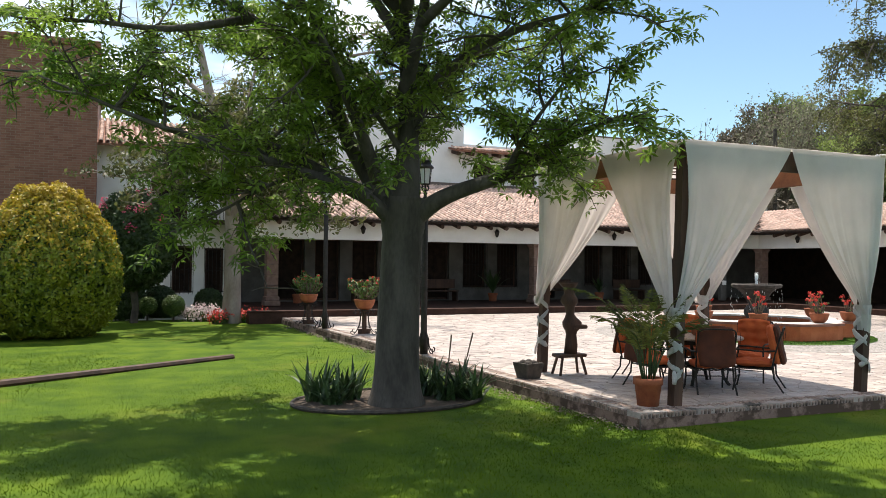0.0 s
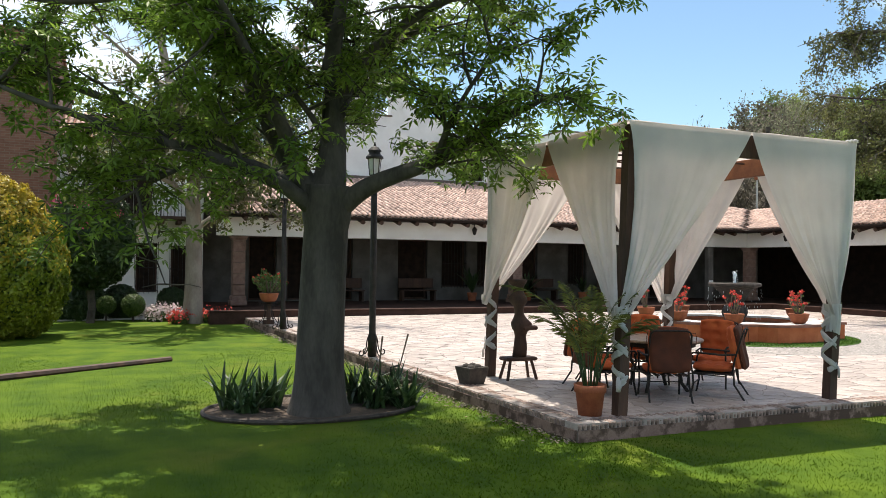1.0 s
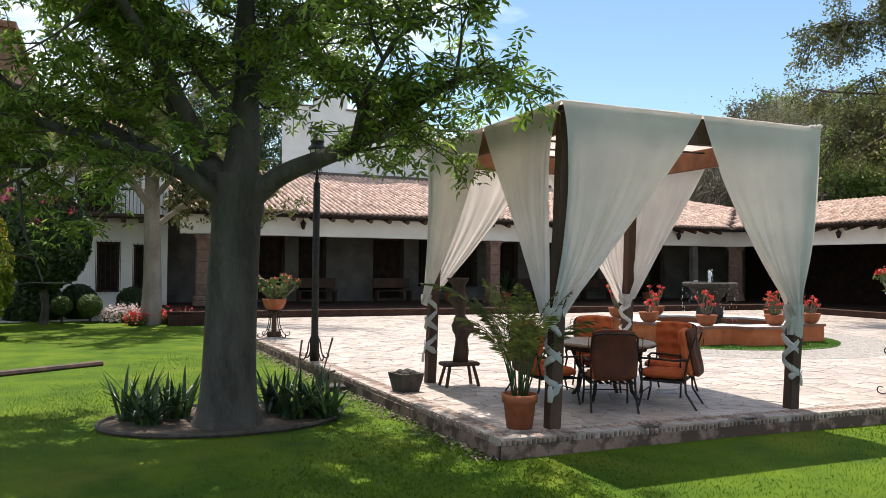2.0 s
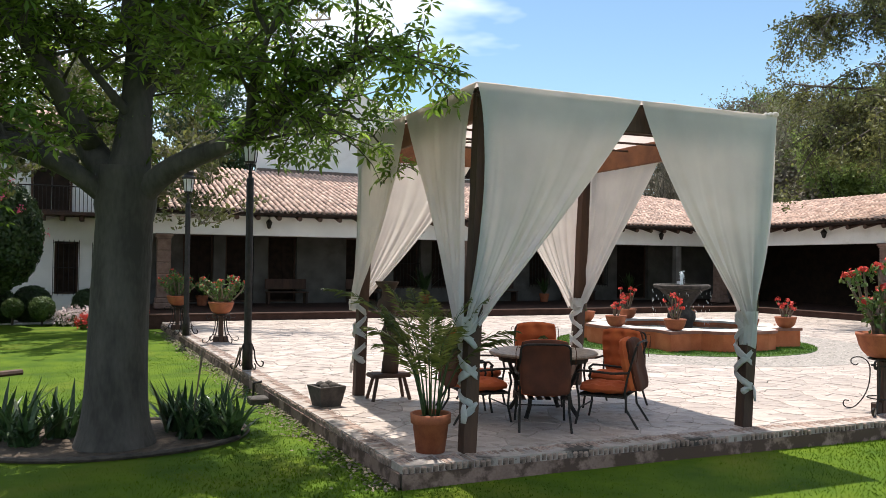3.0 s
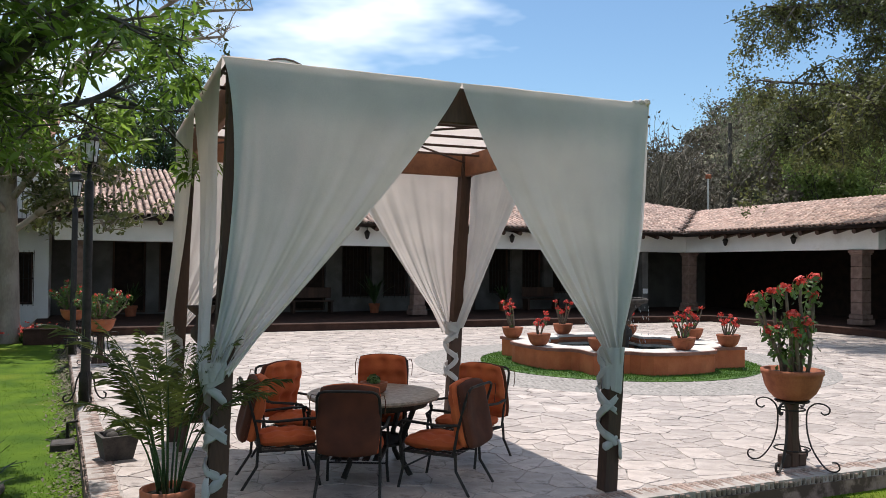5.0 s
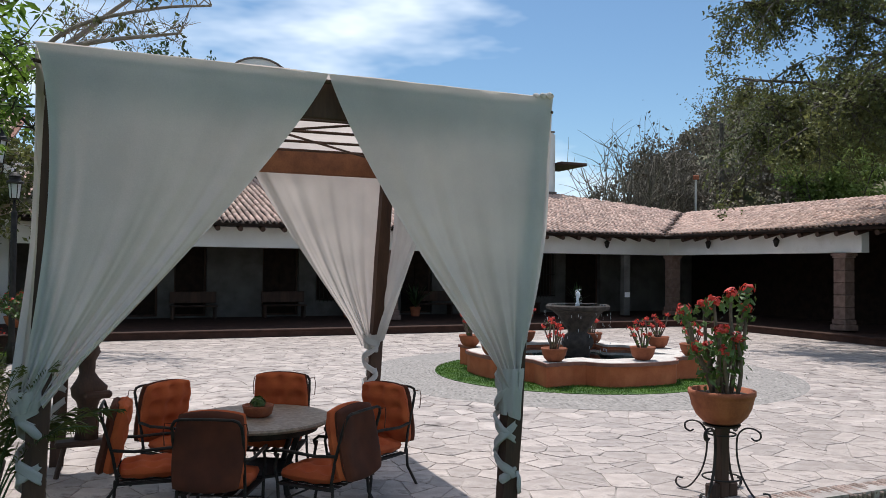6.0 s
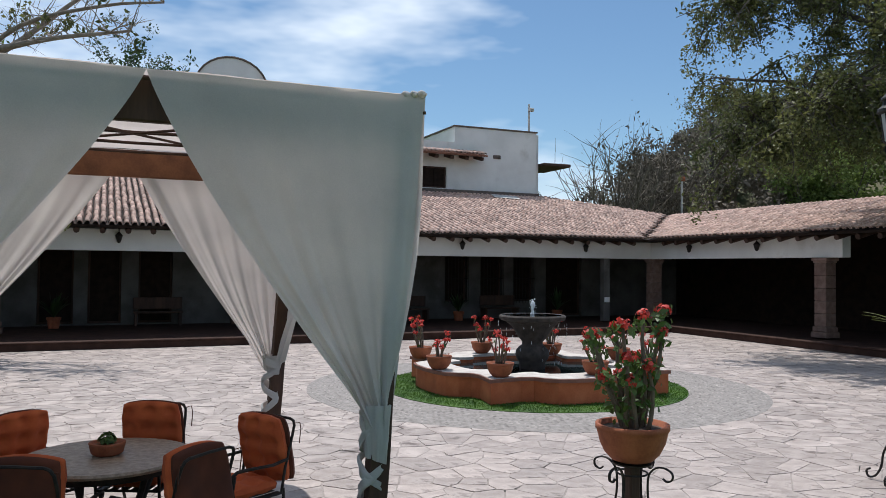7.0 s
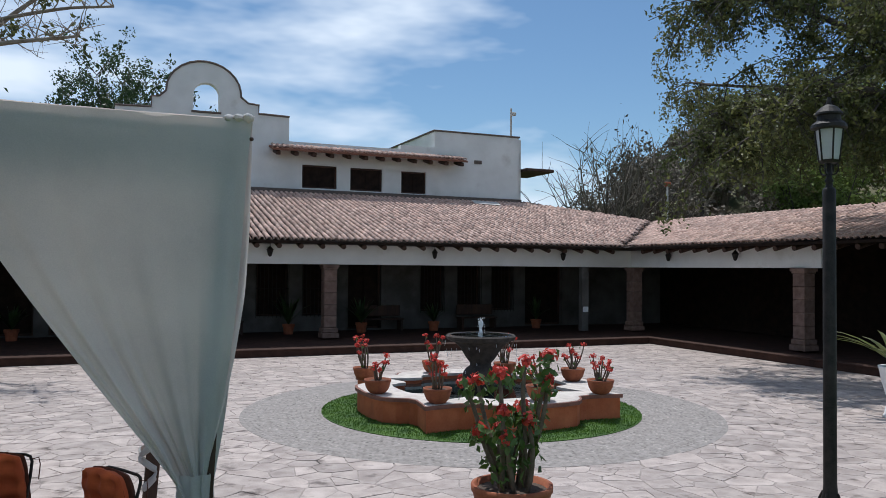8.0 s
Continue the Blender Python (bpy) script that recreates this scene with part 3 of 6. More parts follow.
# taller block with a sloping parapet
g = Geo()
g.add([V(p) for p in ((16.86, UY - 0.006, 7.2), (21.3, UY - 0.006, 7.2), (21.3, UY - 0.006, 8.98), (16.86, UY - 0.006, 8.95),
                      (16.86, 36, 7.2), (21.3, 36, 7.2), (21.3, 36, 8.98), (16.86, 36, 8.95))],
      [(0, 1, 2, 3), (1, 5, 6, 2), (5, 4, 7, 6), (4, 0, 3, 7), (3, 2, 6, 7)])
solid("wall_tower", g, M["white"], "white stair tower wall", "wall", kind="structure")
g = Geo().box(16.8, UY - 0.05, 8.95, 21.36, UY + 0.2, 9.03, 0.01).box(16.8, UY + 0.2, 8.95, 17.0, 36, 9.03, 0.01)
solid("coping_tower", g, M["coping_dark"], "dark coping along the tower parapet", "coping", kind="structure")
wall("wall_upper_side", 21.3, 36.0, 21.3, UY + 0.4, 4.0, 8.95, 0.35, [], M["white"], "white side wall of the upper storey")
# bell gable
outline = [(3.1, 8.0), (10.06, 8.0), (10.06, 9.03), (8.75, 9.06), (8.75, 9.42), (8.3, 9.46), (8.0, 9.7)]
for i in range(13):
    a = math.pi * (i + 0.5) / 13.5
    outline.append((6.5 + 1.5 * math.cos(a), 9.75 + 1.3 * math.sin(a)))
outline += [(5.0, 9.7), (4.75, 9.46), (4.45, 9.42), (4.45, 9.0), (3.1, 8.95)]
op = [(6.08, 9.0), (7.12, 9.0)] + [(6.6 + 0.52 * math.cos(math.pi * i / 10), 9.68 + 0.52 * math.sin(math.pi * i / 10)) for i in range(11)]


def gable(outline, hole, y0, y1, name, material, label):
    """A shaped parapet with a round-headed opening, cut through."""
    bm = bmesh.new()
    loops = []
    for pts in (outline, hole):
        vs = [bm.verts.new((x, y0, z)) for x, z in pts]
        loops += [bm.edges.new((vs[i], vs[(i + 1) % len(vs)])) for i in range(len(vs))]
    bmesh.ops.triangle_fill(bm, edges=loops, use_beauty=True)
    geo = bmesh.ops.extrude_face_region(bm, geom=bm.faces[:])
    bmesh.ops.translate(bm, vec=(0, y1 - y0, 0), verts=[q for q in geo["geom"] if isinstance(q, bmesh.types.BMVert)])
    bmesh.ops.recalc_face_normals(bm, faces=bm.faces[:])
    me = bpy.data.meshes.new(name)
    bm.to_mesh(me)
    bm.free()
    me.materials.append(material)
    return tagged(new(name, me), label, "parapet", kind="structure")


gable(outline, op, UY, UY + 0.4, "bell_gable", M["white"], "white curved bell gable with an arched opening")
g = Geo()
g.tube([(x, UY - 0.02, z + 0.02) for x, z in outline[2:]], 0.045, 6)
g.box(6.0, UY - 0.06, 8.92, 7.2, UY + 0.1, 9.0, 0.01)
solid("coping_gable", g, M["coping_dark"], "thin dark coping on the bell gable", "coping", kind="structure")
# small tiled hood over the upper windows
up_hood = V((0, 1.6, 0.42))
roof("roof_hood", (9.2, UY - 0.95, 7.55), (1, 0, 0), up_hood, 8.95, 1.1, "short tiled hood over the upper windows", 0, None)
hood = thing("hood_brackets", "row of dark timber brackets under the hood", "brackets", kind="structure")
bg = Geo().box(-0.09, -0.85, -0.12, 0.09, 0.02, 0.05, 0.02).mesh("bracket", M["timber"])
for i in range(12):
    part("bracket", bg, None, hood).matrix_basis = pose(9.45 + i * 0.77, UY, 7.60, 14)
# far eave on the right, roof patch, rain pole
g = Geo().box(21.65, UY - 0.2, 7.35, 23.2, UY + 2.5, 7.5, 0.02, Matrix.Translation((0, 0, 0)))
solid("side_eave", g, M["timber"], "dark timber eave on the side wall", "eave", kind="structure")
g = Geo().tube([(20.93, UY + 0.1, 8.9), (20.93, UY + 0.1, 10.4)], 0.05, 8)
mast = thing("roof_mast", "thin white mast with a small lamp head", "mast")
part("mast_pole", g, M["concrete"], mast)
part("mast_head", Geo().box(20.90, UY - 0.10, 10.02, 21.12, UY + 0.06, 10.2, 0.03), M["concrete"], mast)
solid("wall_vent", Geo().box(18.9, UY - 0.05, 7.55, 19.3, UY - 0.008, 7.72, 0.01), M["coping_dark"], "small dark vent in the white wall", "vent")
sheet = Matrix.Translation((19.0, 27.55, EAVE_Z + (27.55 - VY) * SL + 0.13)) @ Matrix.Rotation(math.atan(SL), 4, "X") @ Matrix.Rotation(radians(-14), 4, "Z")
solid("roof_sheet", Geo().box(-0.62, -0.42, -0.01, 0.62, 0.42, 0.012, 0.004, sheet), M["concrete"], "pale flat sheet lying on the tiles", "roof sheet")
solid("flashing", Geo().box(3.1, UY - 0.35, 5.72, 21.3, UY - 0.003, 5.92, 0.01), M["coping_dark"], "dark flashing along the foot of the upper wall", "flashing", kind="structure")

# ---- pavilion ----
S = 3.4
TOP = 3.46
pav = thing("pavilion", "timber pavilion draped with white cotton, curtains tied to its posts", "pavilion")
RX0, RX1, RY0, RY1 = -0.02, 3.72, -0.17, 3.56
corners = {"a": (0, 0), "c": (S, 0), "d": (3.31, 3.24), "b": (0, S)}
roofc = {"a": (RX0, RY0), "c": (RX1, RY0), "d": (RX1, RY1), "b": (RX0, RY1)}
for k, (x, y) in corners.items():
    tx, ty = roofc[k]
    tx, ty = tx + (0.14 if tx < 1 else -0.14), ty + (0.14 if ty < 1 else -0.14)
    q, vs = 0.066, []
    for i in range(9):
        f = i / 8
        cx, cy = x + (tx - x) * f, y + (ty - y) * f
        w = q * (1 + 0.05 * math.sin(i * 2.1 + x))
        vs += [V((cx + sx * w, cy + sy * w, f * (TOP - 0.03))) for sx, sy in ((-1, -1), (1, -1), (1, 1), (-1, 1))]
    g = Geo().add(vs, [(4 * i + j, 4 * i + (j + 1) % 4, 4 * i + 4 + (j + 1) % 4, 4 * i + 4 + j) for i in range(8) for j in range(4)] + [(3, 2, 1, 0), (32, 33, 34, 35)])
    part("post", g, M["timber"], pav)
bz = TOP - 0.17
for a, b in (("a", "c"), ("c", "d"), ("d", "b"), ("b", "a")):
    (x0, y0), (x1, y1) = roofc[a], roofc[b]
    ins = 0.15
    p0, p1 = V((x0 + (ins if x0 < 1 else -ins), y0 + (ins if y0 < 1 else -ins), bz)), V((x1 + (ins if x1 < 1 else -ins), y1 + (ins if y1 < 1 else -ins), bz))
    d = (p1 - p0).normalized()
    n = V((d.y, -d.x, 0))
    m = Matrix(((d.x, n.x, 0, p0.x), (d.y, n.y, 0, p0.y), (0, 0, 1, p0.z), (0, 0, 0, 1)))
    # front beam gets the darker timber: its shaded face is put into the colour
    part("beam", Geo().box(-0.1, -0.035, -0.14, (p1 - p0).length + 0.1, 0.035, 0.14, 0.012, m), M["timber" if a == "a" else "beam_wood"], pav)
    # thin edge rail that carries the cloth
    i0, i1 = V((x0, y0, TOP - 0.05)).lerp(V((1.85, 1.7, TOP - 0.05)), 0.02), V((x1, y1, TOP - 0.05)).lerp(V((1.85, 1.7, TOP - 0.05)), 0.02)
    part("edge_rail", Geo().tube([i0, i1], 0.016, 6), M["timber"], pav)
for i in range(1, 6):
    f = i / 6
    y = RY0 + (RY1 - RY0) * f
    part("rafter", Geo().tube([(RX0 + 0.06, y, TOP - 0.09), (1.85, y + 0.03, TOP - 0.105), (RX1 - 0.06, y, TOP - 0.09)], 0.015, 6), M["timber"], pav)
for p, q in (((RX0, RY0), (RX1, RY1)), ((RX1, RY0), (RX0, RY1))):
    part("diagonal_rod", Geo().tube([(p[0], p[1], TOP - 0.115), (q[0], q[1], TOP - 0.125)], 0.012, 6), M["timber"], pav)
g = Geo()
N = 24
for j in range(N + 1):
    for i in range(N + 1):
        u, w = i / N, j / N
        sag = -0.05 * math.sin(u * math.pi) * math.sin(w * math.pi) + 0.012 * noise.noise(V((u * 9, w * 9, 3)))
        edge = 0.0 if 0 < i < N and 0 < j < N else 0.004
        g.v.append((RX0 + (RX1 - RX0) * u, RY0 + (RY1 - RY0) * w, TOP + sag + edge))
g.f = [(j * (N + 1) + i, j * (N + 1) + i + 1, (j + 1) * (N + 1) + i + 1, (j + 1) * (N + 1) + i) for j in range(N) for i in range(N)]
part("canopy", g, M["cloth"], pav, "white cotton canopy stretched over the frame", True)


def drape(corner_top, notch, post, tie_z, seed, out, gap):
    """A curtain from the rail between corner and notch, gathered to its post at tie_z."""
    rng = random.Random(seed)
    nu, nv = 120, 46
    ph = [rng.uniform(0, 6.28) for _ in range(4)]
    ct, nt = V((*corner_top, TOP)), V((*notch, TOP))
    along = (nt - ct).normalized()
    px, py = post
    vs = []
    for j in range(nv + 1):
        v = j / nv
        for i in range(nu + 1):
            u = i / nu
            top = ct.lerp(nt, u)
            # the free inner edge is a little slack, the outer edge hangs straight
            q = v ** (2.7 - 1.52 * u ** 0.5)
            gat = V((px, py, tie_z)) + along * (-0.07 + 0.14 * u) + V((out[0], out[1], 0)) * (0.085 + 0.018 * math.sin(9 * u))
            z = TOP + (tie_z - TOP) * v
            p = top.lerp(gat, q)
            p.z = z
            s = p + V((out[0], out[1], 0)) * (-0.05 * u * math.sin(math.pi * v))
            amp = (0.003 + 0.026 * v ** 1.3 * (1 - 0.45 * v)) if out[1] < 0.5 and out[0] < 0.5 else 0.010 + 0.016 * v * (1 - 0.5 * v)
            s += along * (gap * (1 - u) * math.sin(math.pi * v ** 0.7))
            w = u + 0.05 * noise.noise(V((u * 3 + seed, v * 1.5, 9)))
            f = amp * (0.9 * math.sin(w * 27 + ph[0] + 0.6 * v) + 0.45 * math.sin(w * 53 + ph[1] - 1.2 * v) * (0.4 + v) + 0.7 * math.sin(w * 11 + ph[2]) + 1.1 * noise.noise(V((w * 9 + seed, v * 1.2, 0)))
                       + 0.22 * math.sin(w * 97 + ph[3] + 2.0 * v) * v) + 0.006 * noise.noise(V((u * 5 + seed, v * 6, 4))) + 0.016 * max(0.0, 1 - u / 0.16) * math.sin(u * 84 + ph[1]) * min(1.0, v * 2.5)
            s += V((out[0], out[1], 0)) * f
            s.z -= 0.09 * max(0.0, v - 0.9) * 10 * (0.5 + 0.5 * math.sin(u * 9 + seed))
            vs.append(s)
    fs = [(j * (nu + 1) + i, j * (nu + 1) + i + 1, (j + 1) * (nu + 1) + i + 1, (j + 1) * (nu + 1) + i) for j in range(nv) for i in range(nu)]
    return Geo().add(vs, fs)


def wrap(post, z0, z1, turns, hand, seed):
    """A flat twisted strip of curtain wound tightly round the post."""
    rng = random.Random(seed)
    n, k = 120, 10
    vs = []
    start, slack = rng.uniform(0, 6.28), rng.uniform(0, 6.28)
    for i in range(n + 1):
        f = i / n
        a = hand * turns * 2 * math.pi * f + start + 0.35 * math.sin(3.1 * f + slack)
        c, s_ = math.cos(a), math.sin(a)
        r = 0.075 / (max(abs(c), abs(s_)) * 0.5 + 0.5) * (1.0 + 0.05 * math.sin(11 * f + seed))
        rad, tan = V((c, s_, 0)), V((-s_ * hand, c * hand, -0.5)).normalized()
        w = rad.cross(tan).normalized()
        mid = V((post[0], post[1], z0 + (z1 - z0) * f + 0.02 * math.sin(13 * f + seed))) + rad * r
        half = 0.046 * (0.75 + 0.35 * noise.noise(V((f * 9, seed, 0)))) * (0.55 if i in (0, n) else 1.0)
        for j in range(k):
            b = 2 * math.pi * j / k
            vs.append(mid + w * math.cos(b) * half + rad * (math.sin(b) * 0.012 + 0.006 * math.sin(3 * b + 9 * f)))
    fs = [(i * k + j, i * k + (j + 1) % k, (i + 1) * k + (j + 1) % k, (i + 1) * k + j) for i in range(n) for j in range(k)]
    return Geo().add(vs, fs + [tuple(range(k - 1, -1, -1)), tuple(range(n * k, (n + 1) * k))])


TIE = 1.22
sides = [("a", "c", (0, -1)), ("c", "d", (1, 0)), ("d", "b", (0, 1)), ("b", "a", (-1, 0))]
for k, (p, q, out) in enumerate(sides):
    (x0, y0), (x1, y1) = roofc[p], roofc[q]
    mid = (x0 + (x1 - x0) * 0.502, y0 + (y1 - y0) * 0.502)
    part("curtain", drape(roofc[p], mid, corners[p], TIE, 10 + k, out, 0.10 if p == "a" else 0.04), M["cloth"], pav, "white cotton curtain drawn to a post", True)
    part("curtain", drape(roofc[q], mid, corners[q], TIE, 20 + k, out, 0.27 if q == "a" else 0.04), M["cloth"], pav, "white cotton curtain drawn to a post", True)


def sleeve(post, length, seed):
    """Bunched cloth that hugs the post below the gather and narrows downwards."""
    n, k, vs = 16, 40, []
    post = (post[0] + (-0.03 if post[0] < 1 else 0.03), post[1] + (-0.03 if post[1] < 1 else 0.03))
    for i in range(n + 1):
        f = i / n
        for j in range(k):
            a = 2 * math.pi * j / k
            r = 0.098 - 0.022 * f ** 2 + 0.011 * math.sin(7 * a + seed + 1.5 * f) + 0.006 * math.sin(15 * a - 2 * f) + 0.008 * noise.noise(V((math.cos(a) * 2, math.sin(a) * 2, 3 * f + seed)))
            vs.append(V((post[0] + r * math.cos(a), post[1] + r * math.sin(a), TIE + 0.06 - (length + 0.06 + 0.03 * math.sin(a + seed)) * f)))
    return Geo().add(vs, [(i * k + j, i * k + (j + 1) % k, (i + 1) * k + (j + 1) % k, (i + 1) * k + j) for i in range(n) for j in range(k)])


for k, length in (("a", 0.10), ("b", 0.08), ("c", 0.34), ("d", 0.12)):
    part("curtain_sleeve", sleeve(corners[k], length, 3 + ord(k)), M["cloth"], pav, "bunched cloth round the post", True)
for i, k in enumerate(corners):
    for hand in (1, -1):
        part("curtain_tie", wrap(corners[k], TIE + 0.04, 0.40 + 0.03 * hand, 2.6, hand, i * 2 + hand), M["cloth"], pav, "curtain end wound round the post", True)
    x, y = corners[k]
    ox, oy = (-0.075 if x < 1 else 0.075), (-0.08 if y < 1 else 0.08)
    tail = [(x + ox * 0.9, y + oy * 0.9, 0.46), (x + ox * 1.05, y + oy * 1.05, 0.41), (x + ox * 1.0, y + oy * 1.15, 0.35), (x + ox * 1.1, y + oy * 1.1, 0.29)]
    part("curtain_tail", Geo().tube(tail, [0.02, 0.028, 0.034, 0.026], 9, True, 0.5), M["cloth"], pav, "loose end of the curtain tie", True)

for k in range(3):
    part("corner_knot", Geo().lathe([(0.006, -0.03), (0.035, -0.012), (0.042, 0.01), (0.02, 0.028), (0.005, 0.034)], (RX1 - 0.03 - 0.055 * k, RY0 + 0.01 + 0.012 * k, TOP + 0.012 - 0.006 * k), 12,
         lambda a, z: 1 + 0.28 * math.sin(3 * a + 40 * z + k)), M["cloth"], pav, "bunched cloth at the canopy corner", True)

# ---- left house and brick building ----
HY = 22.5
hops = [(2.59, 3.32, 0.62, 2.38), (3.78, 4.45, 0.62, 2.30), (1.86, 3.1, 3.36, 5.35)]
_, hm = wall("wall_house", -7.2, HY, -2.3, HY, LAWN - 0.2, 6.0, 0.35, hops[:2], M["white"], "white two-storey house wall with barred windows")
wall("wall_house_side", -2.3, HY + 0.352, -2.3, 32.0, LAWN - 0.2, 6.0, 0.35, [], M["white"], "white side wall of the house")
for i in (0, 1):
    a, b, c, d = hops[i]
    window_unit(f"window_{30 + i}", hm, a, b, c, d, "dark ground floor window behind an iron grille", True)
window_unit("door_20", hm, *hops[2], "dark wooden balcony door", depth=-0.07)
bal = thing("balcony", "iron railed balcony on dark timber brackets", "balcony")
part("balcony_floor", Geo().box(-5.7, HY - 0.95, 3.2, -2.5, HY - 0.002, 3.33, 0.02), M["timber"], bal)
for i in range(6):
    part("bracket", Geo().box(-5.6 + i * 0.58, HY - 0.9, 3.05, -5.45 + i * 0.58, HY - 0.003, 3.197, 0.02), M["timber"], bal)
for i in range(27):
    x = -5.66 + i * 0.12
    part("baluster", Geo().tube([(x, HY - 0.9, 3.33), (x, HY - 0.9, 4.15)], 0.011, 5), M["iron"], bal)
part("handrail", Geo().tube([(-5.68, HY, 4.15), (-5.68, HY - 0.9, 4.15), (-2.52, HY - 0.9, 4.15), (-2.52, HY, 4.15)], 0.024, 6), M["iron"], bal)
roof("roof_house", (-7.4, HY - 0.7, 5.95), (1, 0, 0), (0, 1, 0.30), 5.2, 6.0, "clay tile roof of the house", 0)
bb = thing("brick_building", "tall dark red brick building", "building")
part("wall", Geo().box(-20.0, 21.6, LAWN - 0.2, -7.2, 34.0, 9.2), M["brick_face"], bb)
part("parapet", Geo().box(-20.0, 21.52, 9.2, -7.12, 34.0, 9.42, 0.02), M["brick_wall"], bb, "projecting brick parapet")
solid("path", Geo().box(-10.0, 19.95, LAWN - 0.1, -2.65, 21.3, LAWN + 0.05, 0.02), M["concrete"], "pale paved path in front of the house", "path", kind="structure")
# enclosing walls far out of the way behind the camera
g = Geo().box(-30.0, -40.0, LAWN - 0.2, 40.0, -39.6, 3.0).box(-30.4, -40.0, LAWN - 0.2, -30.0, 30.0, 3.0)
solid("wall_garden", g, M["white"], "plain white garden wall", "wall", kind="structure")

# ---- paving ----


def clip(poly, px, py, nx, ny):
    """The part of a polygon on the side of (px, py) away from the normal."""
    out = []
    for i, a in enumerate(poly):
        b = poly[(i + 1) % len(poly)]
        da, db = (a[0] - px) * nx + (a[1] - py) * ny, (b[0] - px) * nx + (b[1] - py) * ny
        if da <= 0:
            out.append(a)
        if da * db < 0:
            t = da / (da - db)
            out.append((a[0] + (b[0] - a[0]) * t, a[1] + (b[1] - a[1]) * t))
    return out


FC = (9.2, 7.85)
rng = np.random.default_rng(5)
CELL = 0.30
seeds = {}
for j in range(-2, 62):
    for i in range(-8, 80):
        if rng.random() < 0.72:
            seeds[i, j] = ((i + 0.5 + rng.uniform(-0.5, 0.5)) * CELL, (j + 0.5 + rng.uniform(-0.5, 0.5)) * CELL)
rest, made = Geo(), 0
for (i, j), (x, y) in seeds.items():
    if y > PY1 - 0.05 or x > 23.5 or math.hypot(x - FC[0], y - FC[1]) < 3.9:
        continue
    if x < kerb_left(y) + KERB_W - 0.1 or y < kerb_front(x) + KERB_W - 0.1:
        continue
    poly = [(x - 0.8, y - 0.8), (x + 0.8, y - 0.8), (x + 0.8, y + 0.8), (x - 0.8, y + 0.8)]
    for dj in (-2, -1, 0, 1, 2):
        for di in (-2, -1, 0, 1, 2):
            o = seeds.get((i + di, j + dj))
            if o and (di or dj):
                dx, dy = o[0] - x, o[1] - y
                q = math.hypot(dx, dy)
                gap = 0.004
                poly = clip(poly, x + dx / 2 - dx / q * gap, y + dy / 2 - dy / q * gap, dx / q, dy / q)
    poly = clip(poly, kerb_left(y) + KERB_W + 0.012, y, -1, 0)
    poly = clip(poly, x, kerb_front(x) + KERB_W + 0.012, 0, -1)
    poly = clip(poly, x, PY1 - 0.012, 0, 1)
    if len(poly) < 3:
        continue
    # rounded, slightly uneven slabs
    top = rng.uniform(-0.0015, 0.004)
    tx, ty = rng.uniform(-0.006, 0.006, 2)
    cx, cy = sum(p[0] for p in poly) / len(poly), sum(p[1] for p in poly) / len(poly)
    ring = []
    for k, p in enumerate(poly):
        q = poly[(k + 1) % len(poly)]
        for f in (0.04, 0.35, 0.66, 0.96):
            e = 1 - 0.028 * rng.random()
            ring.append(((p[0] + (q[0] - p[0]) * f - cx) * e, (p[1] + (q[1] - p[1]) * f - cy) * e))
    n = len(ring)
    low = [V((a * 1.0, b * 1.0, -0.03)) for a, b in ring]
    mid = [V((a * 0.995, b * 0.995, top - 0.006)) for a, b in ring]
    hi = [V((a * 0.982, b * 0.982, top + a * tx + b * ty)) for a, b in ring]
    fs = [(k, (k + 1) % n, n + (k + 1) % n, n + k) for k in range(n)] + [(n + k, n + (k + 1) % n, 2 * n + (k + 1) % n, 2 * n + k) for k in range(n)] + [tuple(range(2 * n, 3 * n))]
    if made < 300 and 3.4 < x < 9.5 and y < 5.5 or made < 300 and x < 3.4 and y < 3.4:
        ob = part("flagstone", Geo().add(low + mid + hi, fs), M["flag"], patio)
        ob.matrix_basis = Matrix.Translation((cx, cy, 0))
        made += 1
    else:
        rest.add([p + V((cx, cy, 0)) for p in low + mid + hi], fs)
tagged(part("flagstones", rest, M["flags"], patio, "irregular pale flagstones"), kind="stuff")

# pebble circle round the fountain, laid in rings
g = Geo().lathe([(4.25, -0.03), (4.25, 0.004), (4.2, 0.008), (0.2, 0.008)], (FC[0], FC[1], 0), 72)
part("pebble_bed", g, M["pebble_bed"], patio)
g = Geo()
prng = random.Random(4)
for k in range(17):
    r = 2.9 + k * 0.079
    n = int(2 * math.pi * r / 0.10)
    for i in range(n):
        a = 2 * math.pi * (i + 0.5 * (k % 2)) / n
        if math.sin(a) > 0.75:
            continue
        c = V((FC[0] + r * math.cos(a), FC[1] + r * math.sin(a), 0.006))
        u, w = V((-math.sin(a), math.cos(a), 0)) * prng.uniform(0.034, 0.047), V((math.cos(a), math.sin(a), 0)) * prng.uniform(0.024, 0.034)
        h = prng.uniform(0.008, 0.018)
        g.add([c + u, c + w, c - u, c - w, c + V((0, 0, h)) + u * 0.2], [(0, 1, 4), (1, 2, 4), (2, 3, 4), (3, 0, 4)])
tagged(part("pebbles", g, M["pebble"], patio, "grey pebbles set in rings", True), kind="stuff")

# brick edging on the kerb
bricks, made, brest = Geo().box(-0.025, 0, -0.062, 0.025, KERB_W, 0.006, 0.009).mesh("brick", M["brick"]), 0, Geo()
bproto = Geo().box(-0.025, 0, -0.062, 0.025, KERB_W, 0.006, 0.009)
brng = random.Random(8)
fa = math.atan(0.025)


